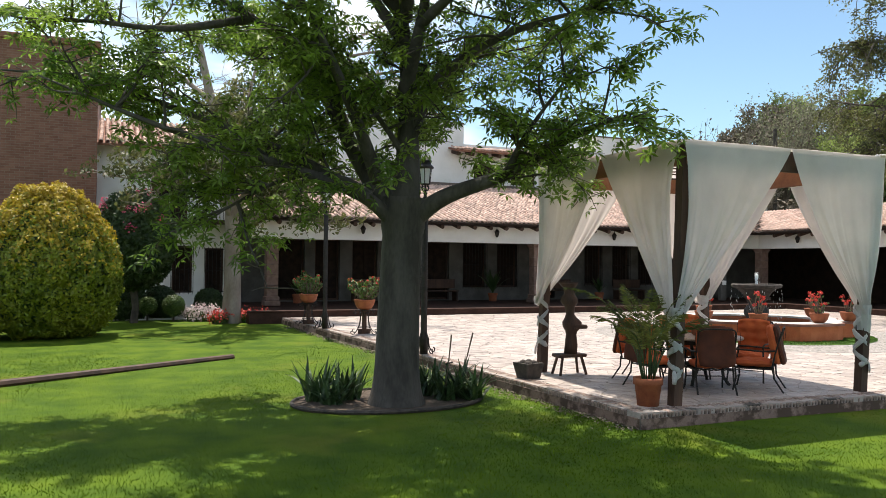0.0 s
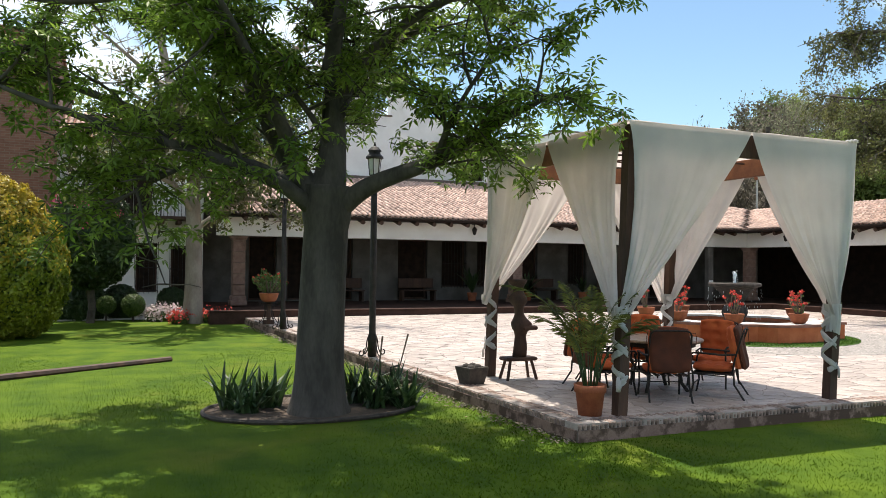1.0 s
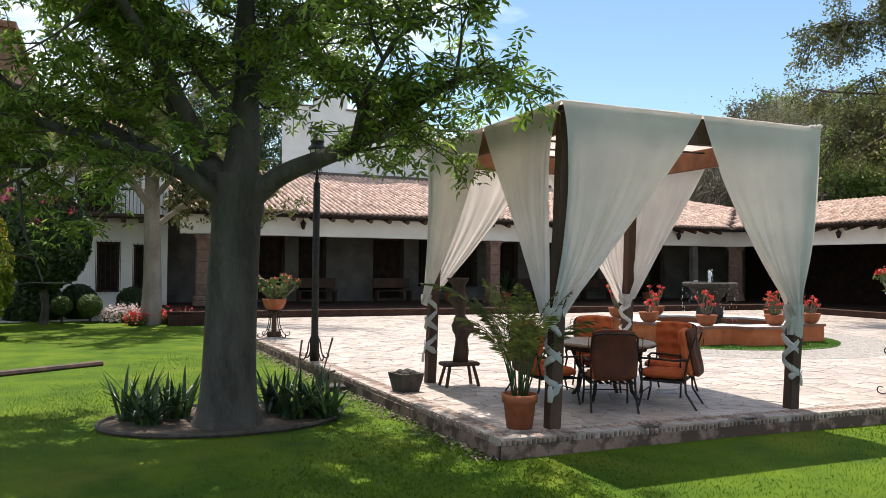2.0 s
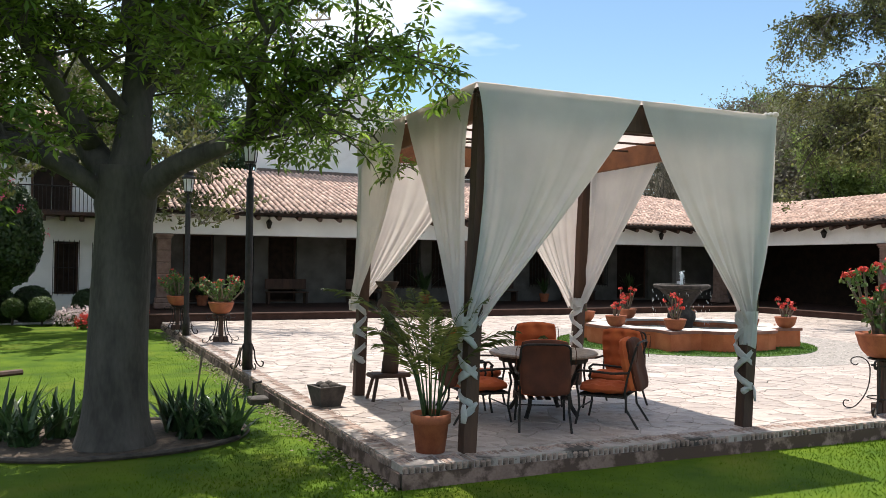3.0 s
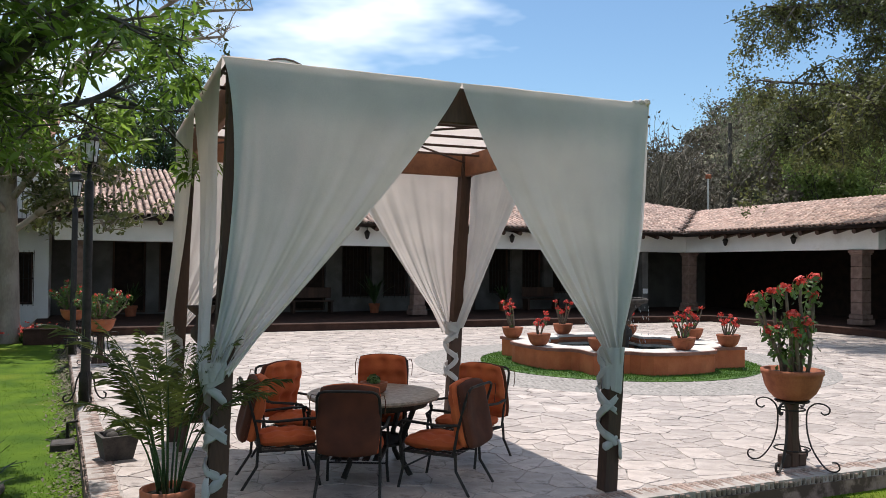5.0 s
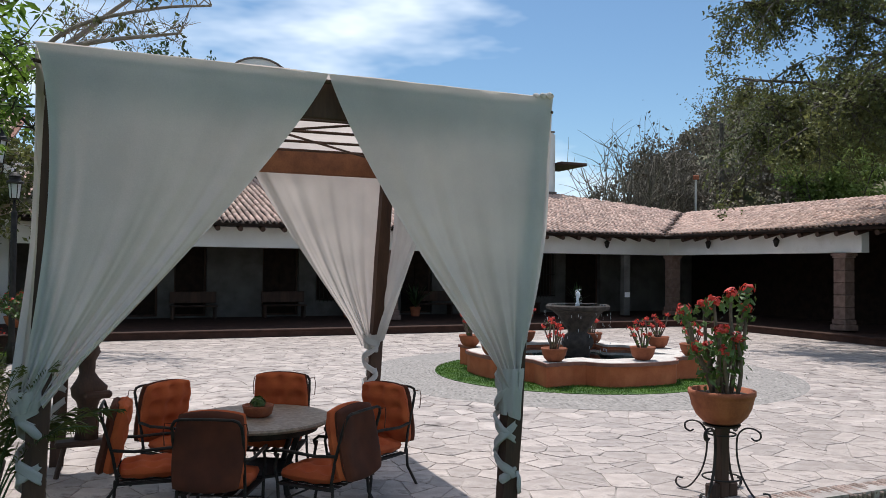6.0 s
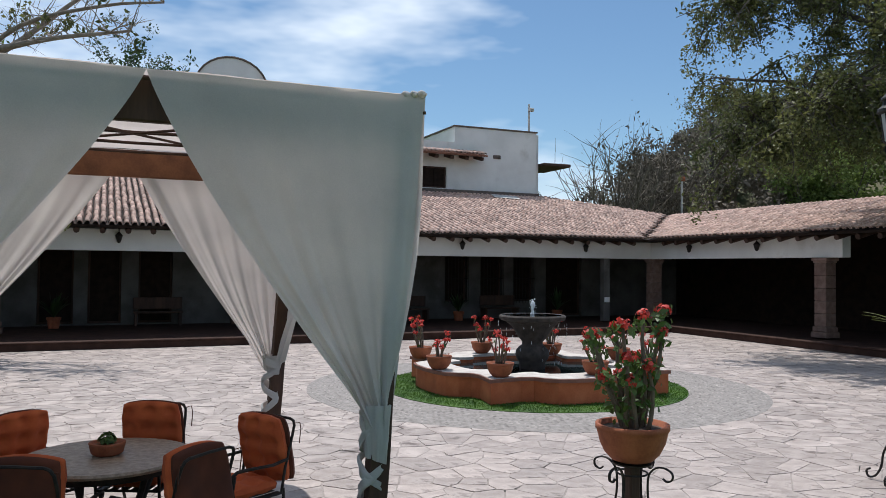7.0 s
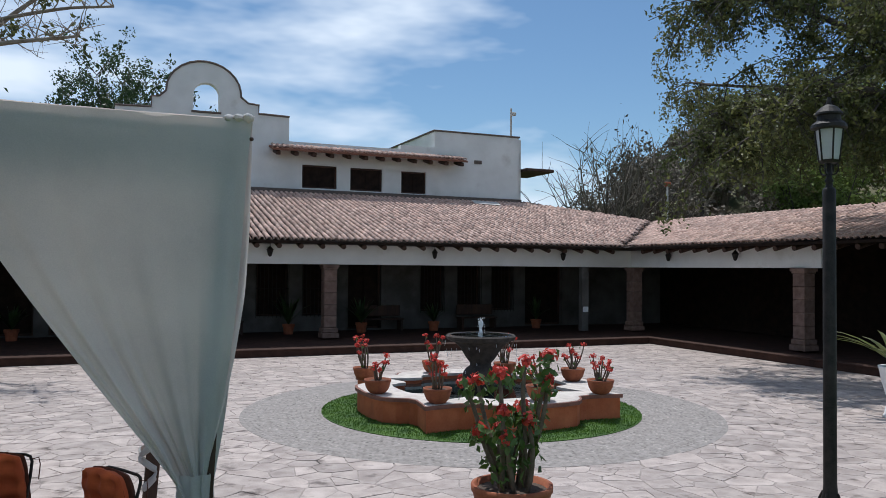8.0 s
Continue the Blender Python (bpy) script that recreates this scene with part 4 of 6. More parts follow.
def worn():
    """A brick tipped a little outwards about its inner end."""
    return Matrix.Translation((0, KERB_W, 0)) @ Matrix.Rotation(0.07 + brng.uniform(-0.03, 0.05), 4, "X") @ Matrix.Translation((0, -KERB_W * brng.uniform(0.94, 1.0), 0))


for i in range(400):
    x = -0.76 + 0.035 + i * 0.058
    m = Matrix.Translation((x, kerb_front(x) - 0.012 + brng.uniform(-0.008, 0.008), brng.uniform(-0.006, 0.006))) @ Matrix.Rotation(fa + brng.uniform(-0.05, 0.05), 4, "Z") @ worn()
    if made < 150:
        part("brick", bricks, None, patio).matrix_basis = m
        made += 1
    else:
        brest.add([m @ V(v) for v in bproto.v], bproto.f)
for i in range(298):
    y = kerb_front(-0.76) + KERB_W + 0.035 + i * 0.058
    m = Matrix.Translation((kerb_left(y) - 0.012 + brng.uniform(-0.008, 0.008), y, brng.uniform(-0.006, 0.006))) @ Matrix.Rotation(radians(-90) + 0.045 + brng.uniform(-0.05, 0.05), 4, "Z") @ worn()
    if i < 150:
        part("brick", bricks, None, patio).matrix_basis = m
    else:
        brest.add([m @ V(v) for v in bproto.v], bproto.f)
tagged(part("brick_edging", brest, M["bricks"], patio, "row of worn red bricks"), kind="stuff")

# ---- fountain ----
fount = thing("fountain", "orange rendered star fountain with a carved dark stone bowl", "fountain")


def star(scale=1.0, off=0.0):
    """Square with pointed corners and a rounded lobe on each side."""
    side = [(-1.0, 0.0), (-0.82, -0.03), (-0.66, -0.055), (-0.54, -0.02), (-0.49, 0.09), (-0.40, 0.185), (-0.25, 0.225), (0.0, 0.24),
            (0.25, 0.225), (0.40, 0.185), (0.49, 0.09), (0.54, -0.02), (0.66, -0.055), (0.82, -0.03)]
    pts = []
    for k in range(4):
        a = k * math.pi / 2
        for s_, o in side:
            x, y = s_ * 1.78, -(1.78 + o * 1.78)
            r = math.hypot(x, y)
            x, y = x * (scale + off / r), y * (scale + off / r)
            pts.append((FC[0] + x * math.cos(a) - y * math.sin(a), FC[1] + x * math.sin(a) + y * math.cos(a)))
    return pts


def ring_wall(outer, inner, z0, z1):
    g, n = Geo(), len(outer)
    g.add([V((*p, z)) for z in (z0, z1) for p in outer] + [V((*p, z)) for z in (z0, z1) for p in inner],
          [q for i in range(n) for q in ((i, (i + 1) % n, n + (i + 1) % n, n + i), (2 * n + (i + 1) % n, 2 * n + i, 3 * n + i, 3 * n + (i + 1) % n),
                                         (n + i, n + (i + 1) % n, 3 * n + (i + 1) % n, 3 * n + i), ((i + 1) % n, i, 2 * n + i, 2 * n + (i + 1) % n))])
    return g


part("basin_wall", ring_wall(star(), star(1, -0.60), 0.0, 0.40), M["fount"], fount, "orange rendered basin wall")
part("coping_edge", ring_wall(star(1, 0.045), star(1, 0.0), 0.385, 0.445), M["cap_edge"], fount, "dark red moulded edge")
part("coping", ring_wall(star(1, 0.0), star(1, -0.62), 0.40, 0.45), M["fount_cap"], fount, "pale stone coping")
part("basin_floor", Geo().prism(star(1, -0.59), 0.009, 0.05), M["dark_stone"], fount, "dark basin floor")
part("water", Geo().prism(star(1, -0.622), 0.06, 0.34), M["pond"], fount, "dark still water")
prof = [(0.25, 0.06), (0.25, 0.46), (0.29, 0.53), (0.31, 0.60), (0.30, 0.68), (0.25, 0.75), (0.19, 0.79), (0.19, 0.85), (0.25, 0.92), (0.31, 1.02), (0.37, 1.12), (0.46, 1.20), (0.53, 1.26)]
part("pedestal", Geo().lathe(prof, (FC[0], FC[1], 0), 32, lambda a, z: 1 + (0.085 * abs(math.cos(5 * a)) - 0.04 if z > 0.48 else 0)), M["dark_stone"], fount, "lobed carved stone pedestal", True)
part("bowl", Geo().lathe([(0.53, 1.24), (0.62, 1.27), (0.64, 1.33), (0.61, 1.36), (0.57, 1.345), (0.53, 1.32)], (FC[0], FC[1], 0), 40, lambda a, z: 1 + 0.012 * math.cos(24 * a)), M["dark_stone"], fount, "round stone bowl")
part("bowl_water", Geo().lathe([(0.58, 1.335), (0.58, 1.352), (0.555, 1.356)], (FC[0], FC[1], 0), 32), M["water"], fount)
g = Geo()
jr = random.Random(3)
g.tube([(FC[0] + jr.uniform(-.008, .008), FC[1] + jr.uniform(-.008, .008), 1.35 + i * 0.035) for i in range(9)], [0.045, 0.036, 0.03, 0.028, 0.032, 0.04, 0.046, 0.038, 0.014], 8)
for i in range(60):
    a, r, z = jr.uniform(0, 6.28), jr.uniform(0.01, 0.07), jr.uniform(1.37, 1.66)
    g.lathe([(0.002, -0.01), (0.009, 0), (0.002, 0.012)], (FC[0] + r * math.cos(a), FC[1] + r * math.sin(a), z), 5)
for i in range(70):
    a = jr.uniform(0, 6.28)
    z = jr.uniform(0.5, 1.28)
    g.tube([(FC[0] + 0.65 * math.cos(a), FC[1] + 0.65 * math.sin(a), z), (FC[0] + 0.655 * math.cos(a), FC[1] + 0.655 * math.sin(a), z - 0.05)], 0.004, 4)
part("water_jet", g, M["foam"], fount, "white bubbling water jet", True)
grng = np.random.default_rng(6)
solid("turf_ring", Geo().lathe([(2.86, -0.02), (2.86, 0.02), (2.8, 0.03), (0.5, 0.03)], (FC[0], FC[1], 0), 64), M["turf"], "ring of green turf round the fountain", "turf", kind="structure")


def blades(name, pts, h, label, material, seed):
    """Upright grass blades, one triangle each."""
    rg = np.random.default_rng(seed)
    n = len(pts)
    a = rg.uniform(0, 2 * np.pi, n)
    w = 0.0045 + 0.004 * rg.random(n)
    hh = h * rg.uniform(0.5, 1.3, n)
    lean = rg.normal(0, 0.45, (n, 2)) * hh[:, None]
    dx, dy = np.cos(a) * w, np.sin(a) * w
    x, y, z = pts.T
    vs = np.stack([np.stack([x - dx, y - dy, z], 1), np.stack([x + dx, y + dy, z], 1), np.stack([x + lean[:, 0], y + lean[:, 1], z + hh], 1)], 1).reshape(-1, 3)
    me = bpy.data.meshes.new(name)
    me.vertices.add(3 * n)
    me.vertices.foreach_set("co", vs.ravel())
    me.loops.add(3 * n)
    me.loops.foreach_set("vertex_index", np.arange(3 * n, dtype=np.int32))
    me.polygons.add(n)
    me.polygons.foreach_set("loop_start", np.arange(0, 3 * n, 3, dtype=np.int32))
    me.polygons.foreach_set("loop_total", np.full(n, 3, np.int32))
    me.materials.append(material)
    me.update()
    return tagged(new(name, me), label, "grass", kind="stuff")


r = np.sqrt(grng.uniform(1.75 ** 2, 2.85 ** 2, 36000))
a = grng.uniform(0, 2 * np.pi, 36000)
blades("turf_grass", np.stack([FC[0] + r * np.cos(a), FC[1] + r * np.sin(a), np.full(36000, 0.024)], 1), 0.032, "short grass blades round the fountain", M["turf_blade"], 2)
# lawn blades where the camera passes
n = 330000
x, y = grng.uniform(-9.5, 7.5, n), grng.uniform(-5.5, 13.0, n) ** 1.0
keep = ((x < kerb_left(y) - 0.03) | (y < kerb_front(x) - 0.03)) & (((x + 3.0) / 1.35) ** 2 + ((y - 2.45) / 1.0) ** 2 > 1)
keep &= grng.random(n) < np.clip(1.25 - (y + 5) / 16, 0.15, 1)
x, y = x[keep], y[keep]
blades("lawn_grass", np.stack([x, y, np.full(len(x), LAWN - 0.008)], 1), 0.024, "short mown grass blades", M["blade"], 3)

# ---- pots and plants ----


def pot_geo(r, h, bowl=True):
    if bowl:
        prof = [(r * 0.40, 0), (r * 0.58, h * 0.06), (r * 0.77, h * 0.25), (r * 0.90, h * 0.5), (r * 0.97, h * 0.78), (r * 0.99, h * 0.84), (r * 1.02, h * 0.86), (r * 1.02, h), (r * 0.93, h), (r * 0.9, h * 0.85)]
    else:
        prof = [(r * 0.72, 0), (r * 0.9, h * 0.74), (r * 1.0, h * 0.76), (r * 1.02, h), (r * 0.9, h), (r * 0.88, h * 0.86)]
    return Geo().lathe(prof, (0, 0, 0), 28)


def euphorbia(parent, z0, height, spread, n, seed, leafy, flower, lean=0.55, thick=1.0):
    """Upright thorny stems with leaves and red flower heads at their tips."""
    rn = random.Random(seed)
    nr = np.random.default_rng(seed)
    leaves, lnorm, fl, fn = [], [], [], []
    for i in range(n):
        a, r0 = (i * 2.4 + rn.uniform(-0.4, 0.4), rn.uniform(0.1, 0.55) * spread) if thick > 1 else (rn.uniform(0, 6.28), rn.uniform(0, 0.35) * spread)
        p = V((r0 * math.cos(a), r0 * math.sin(a), z0))
        d = V((math.cos(a) * rn.uniform(0.05, lean), math.sin(a) * rn.uniform(0.05, lean), 1)).normalized()
        L = height * rn.uniform(0.38, 1.05)
        pts = [p]
        for k in range(5):
            d = (d + V((rn.uniform(-.14, .14), rn.uniform(-.14, .14), 0.05))).normalized()
            pts.append(pts[-1] + d * L / 5)
        part("stem", Geo().tube(pts, [q * thick for q in (0.016, 0.0155, 0.015, 0.014, 0.013, 0.009)], 7), M["stem"], parent, "", True)
        for k in range(leafy):
            f = rn.uniform(0.15, 1.0) if rn.random() < 0.5 else rn.uniform(0.84, 1.0)
            q = pts[min(4, int(f * 5))].lerp(pts[min(5, int(f * 5) + 1)], f * 5 % 1)
            o = V((rn.uniform(-1, 1), rn.uniform(-1, 1), rn.uniform(-.2, .8))).normalized()
            leaves.append(q + o * (0.05 + 0.02 * thick))
            lnorm.append(o)
        t = pts[-1]
        for k in range(flower):
            o = V((rn.uniform(-1, 1), rn.uniform(-1, 1), rn.uniform(-.3, 1))).normalized()
            fl.append(t + o * rn.uniform(0.0, 0.05 + 0.015 * thick) + V((0, 0, 0.01)))
            fn.append(o)
    if leaves:
        part("foliage", leaf_mesh("leaves", leaves, lnorm, 0.085, M["box_leaf"], "leaf", nr), None, parent, "small green leaves")
    part("blossom", leaf_mesh("flowers", fl, fn, 0.045, M["red"], "round", nr, 0.3), None, parent, "clustered red flowers")


def flower_pot(x, y, z, r, h, height, n, seed, label, leafy=4, flower=22, group=""):
    p = thing("flower_pot", label, "potted plant", group, pose(x, y, z))
    part("pot", pot_geo(r, h), M["terracotta"], p, "round terracotta bowl", True)
    part("soil", Geo().lathe([(r * 0.9, h * 0.86), (r * 0.5, h * 0.9), (0.02, h * 0.91)], (0, 0, 0), 20), M["soil"], p)
    euphorbia(p, h * 0.88, height, r, n, seed, leafy, flower, 1.5 if leafy > 35 else 0.52 if leafy > 20 else 0.62, 1.25 if leafy > 20 else 1.0)
    return p


for i, (dx, dy) in enumerate([(-1.51, -1.58), (1.45, -1.68), (-1.80, 1.25), (-2.08, -0.34), (1.84, -0.20), (-0.19, 1.80), (0.14, -1.90), (1.05, 1.05)]):
    flower_pot(FC[0] + dx, FC[1] + dy, 0.45, 0.225, 0.24, 0.50 + 0.06 * (i % 3), 8, 40 + i, "terracotta bowl of red crown-of-thorns on the fountain rim", 5 if i == 6 else 1, 30, "pots on the fountain")


def smooth(pts, n):
    """A Catmull-Rom line through pts with n steps a piece."""
    pts = [V(p) for p in pts]
    q = [pts[0] * 2 - pts[1]] + pts + [pts[-1] * 2 - pts[-2]]
    out = []
    for i in range(1, len(q) - 2):
        for k in range(n):
            t = k / n
            out.append(0.5 * ((2 * q[i]) + (q[i + 1] - q[i - 1]) * t + (2 * q[i - 1] - 5 * q[i] + 4 * q[i + 1] - q[i + 2]) * t * t + (3 * q[i] - q[i - 1] - 3 * q[i + 1] + q[i + 2]) * t ** 3))
    return out + [pts[-1]]


def plant_stand(x, y, h, label):
    s_ = thing("plant_stand", label, "plant stand", "plant stands", pose(x, y, 0))
    part("post", Geo().box(-0.05, -0.05, 0, 0.05, 0.05, h - 0.03, 0.012), M["timber"], s_, "dark square wooden post")
    part("foot_block", Geo().box(-0.16, -0.045, 0, -0.052, 0.045, 0.13, 0.012), M["timber"], s_)
    part("foot_block", Geo().box(0.052, -0.045, 0, 0.16, 0.045, 0.13, 0.012), M["timber"], s_)
    part("saucer", Geo().lathe([(0.05, h - 0.03), (0.16, h - 0.02), (0.17, h - 0.004), (0.05, h - 0.002)], (0, 0, 0), 20), M["iron"], s_)
    for r_, z in ((0.125, 0.86 * h), (0.17, 0.27 * h)):
        part("ring", Geo().tube([(r_ * math.cos(k * math.pi / 12), r_ * math.sin(k * math.pi / 12), z) for k in range(25)], 0.008, 6, False), M["iron"], s_)
    for k in range(4):
        a = k * math.pi / 2 + 0.42
        c, sn = math.cos(a), math.sin(a)
        prof = [(0.245, 0.86), (0.275, 0.83), (0.315, 0.865), (0.315, 0.94), (0.26, 0.985), (0.19, 0.97), (0.135, 0.87), (0.125, 0.70), (0.135, 0.52), (0.17, 0.32), (0.235, 0.14), (0.30, 0.035),
                (0.365, 0.02), (0.40, 0.075), (0.385, 0.15), (0.34, 0.15)]
        part("scroll_leg", Geo().tube(smooth([(r_ * 1.12 * c, r_ * 1.12 * sn, q * h) for r_, q in prof], 3), 0.014, 8, True, 0.55), M["iron"], s_)
    return s_


plant_stand(5.66, 0.02, 0.67, "black wrought iron plant stand with scrolls")
flower_pot(5.66, 0.02, 0.67, 0.295, 0.31, 0.92, 15, 77, "large terracotta bowl of leafy red crown-of-thorns", 35, 60)
for x, y, sd in ((-1.35, 14.6, 72), (-0.75, 11.05, 73)):
    plant_stand(x, y, 0.62, "black wrought iron plant stand with scrolls")
    flower_pot(x, y, 0.62, 0.27, 0.26, 0.66, 20, sd, "terracotta bowl of leafy red crown-of-thorns on a stand", 42, 12)


def lamp_post(x, y, top, label):
    l_ = thing("street_lamp", label, "street lamp", "lamp posts", pose(x, y, 0))
    p = top - 0.90
    part("post", Geo().lathe([(0.085, 0), (0.085, 0.35), (0.068, 0.42), (0.062, 0.5), (0.060, p - 0.02), (0.050, p), (0.034, p + 0.01), (0.030, p + 0.05), (0.042, p + 0.07), (0.026, p + 0.10), (0.02, p + 0.25)], (0, 0, 0), 16), M["iron"], l_, "", True)
    for k in range(4):
        a = k * math.pi / 2 + 0.3
        c, sn = math.cos(a), math.sin(a)
        part("scroll_foot", Geo().tube(smooth([(r_ * c, r_ * sn, q) for r_, q in [(0.07, 0.42), (0.12, 0.3), (0.14, 0.16), (0.2, 0.05), (0.27, 0.03), (0.29, 0.09), (0.25, 0.12)]], 3), 0.012, 6), M["iron"], l_)
        part("scroll_arm", Geo().tube(smooth([(r_ * c, r_ * sn, p + q) for r_, q in [(0.028, 0.13), (0.07, 0.14), (0.09, 0.19), (0.08, 0.235), (0.055, 0.21)]], 3), 0.008, 5), M["iron"], l_)
    z = p + 0.24
    la = part("lantern", Geo().lathe([(0.017, z), (0.086, z + 0.005), (0.101, z + 0.028), (0.069, z + 0.037)], (0, 0, 0), 6), M["iron"], l_)
    part("lamp_glass", Geo().lathe([(0.090, z + 0.039), (0.125, z + 0.331), (0.119, z + 0.331), (0.084, z + 0.042)], (0, 0, 0), 6), M["lamp_glass"], la, "frosted glass lantern")
    for k in range(6):
        a = k * math.pi / 3
        part("glazing_bar", Geo().tube([(0.094 * math.cos(a), 0.094 * math.sin(a), z + 0.028), (0.129 * math.cos(a), 0.129 * math.sin(a), z + 0.336)], 0.009, 5), M["iron"], la)
    part("cap", Geo().lathe([(0.142, z + 0.333), (0.168, z + 0.345), (0.163, z + 0.377), (0.112, z + 0.423), (0.107, z + 0.469), (0.129, z + 0.478), (0.125, z + 0.497), (0.077, z + 0.552), (0.026, z + 0.580), (0.013, z + 0.653)], (0, 0, 0), 18), M["iron"], la, "tiered iron cap")
    return l_


lamp_post(-0.95, 6.45, 4.05, "black iron lamp post with a lantern and scrolled foot")
lamp_post(-1.3, 12.9, 4.05, "black iron lamp post with a lantern and scrolled foot")
lamp_post(9.38, 0.46, 4.27, "black iron lamp post with a lantern and scrolled foot")


def wall_lantern(x, y, z, ang):
    w = thing("wall_lantern", "small black iron lantern hung on the beam", "lantern", "beam lanterns", pose(x, y, z, 0, 0, ang))
    part("bracket", Geo().tube([(0, 0.16, 0.28), (0, 0.02, 0.32), (0, -0.06, 0.26), (0, -0.06, 0.2)], 0.013, 6), M["iron"], w)
    part("cage", Geo().lathe([(0.02, -0.14), (0.06, -0.1), (0.10, 0.06), (0.12, 0.08), (0.06, 0.15), (0.015, 0.2)], (0, -0.06, 0), 8), M["iron"], w)


for x in (2.05, 7.7, 13.4, 18.6):
    wall_lantern(x, GY - 0.14, 3.03, 0)
for y in (17.9, 14.6):
    wall_lantern(GX - 0.14, y, 3.03, -90)

# ---- table and chairs ----
TC = (1.69, 1.46)
tab = thing("round_table", "round mosaic topped patio table on dark iron legs", "table", at=pose(TC[0], TC[1], 0))
part("tabletop", Geo().lathe([(0.58, 0.695), (0.635, 0.70), (0.648, 0.72), (0.635, 0.738), (0.55, 0.74), (0.02, 0.741)], (0, 0, 0), 48), M["tabletop"], tab, "speckled stone mosaic top")
part("apron", Geo().lathe([(0.53, 0.63), (0.54, 0.695), (0.50, 0.695), (0.50, 0.63)], (0, 0, 0), 40), M["iron"], tab)
for k in range(4):
    a = k * math.pi / 2 + 0.6
    c, sn = math.cos(a), math.sin(a)
    part("leg", Geo().tube([(r_ * c, r_ * sn, z) for r_, z in [(0.48, 0.64), (0.42, 0.5), (0.33, 0.3), (0.36, 0.12), (0.45, 0.0)]], 0.026, 8), M["iron"], tab)
part("stretcher", Geo().lathe([(0.33, 0.27), (0.345, 0.285), (0.33, 0.30), (0.315, 0.285)], (0, 0, 0), 28), M["iron"], tab)
suc = thing("succulent_pot", "small terracotta bowl with a green succulent on the table", "potted plant", at=pose(TC[0], TC[1], 0.742))
part("pot", Geo().lathe([(0.09, 0), (0.12, 0.02), (0.135, 0.08), (0.14, 0.1), (0.12, 0.1), (0.11, 0.085)], (0, 0, 0), 20), M["terracotta"], suc, "", True)
cs = np.random.default_rng(12)
dirs = unit(60, cs) * [1, 1, 0.6] + [0, 0, 0.5]
part("rosette", leaf_mesh("rosette", dirs * 0.055 + [0, 0, 0.10], dirs, 0.075, M["box_leaf"], "leaf", cs, 0.2), None, suc, "fleshy green leaves")


def pad(w, d, h, tu, tv, m, seed=0):
    """A tufted cushion w by d by h, rounded at the edges."""
    nu, nv = 22, 22
    vs = []
    for side in (1, -1):
        for j in range(nv + 1):
            for i in range(nu + 1):
                u, v = 2 * i / nu - 1, 2 * j / nv - 1
                e = (max(0.0, 1 - abs(u) ** 5) * max(0.0, 1 - abs(v) ** 5)) ** 0.45
                t = 0.0
                for a in range(tu):
                    for b in range(tv):
                        du, dv = u - (2 * (a + 0.5) / tu - 1), v - (2 * (b + 0.5) / tv - 1)
                        t += math.exp(-(du * du * tu * tu + dv * dv * tv * tv) * 2.2)
                cr = (1 - 0.05 * (1 - e)) * (1 - 0.10 * (u * v) ** 2)
                vs.append(m @ V((u * w / 2 * cr, v * d / 2 * cr, side * (h / 2) * e * (1 - 0.72 * t) + 0.004 * noise.noise(V((u * 3 + seed, v * 3, side))))))
    n = (nu + 1) * (nv + 1)
    fs = []
    for j in range(nv):
        for i in range(nu):
            q = (j * (nu + 1) + i, j * (nu + 1) + i + 1, (j + 1) * (nu + 1) + i + 1, (j + 1) * (nu + 1) + i)
            fs += [q, tuple(n + k for k in q[::-1])]
    return Geo().add(vs, fs)


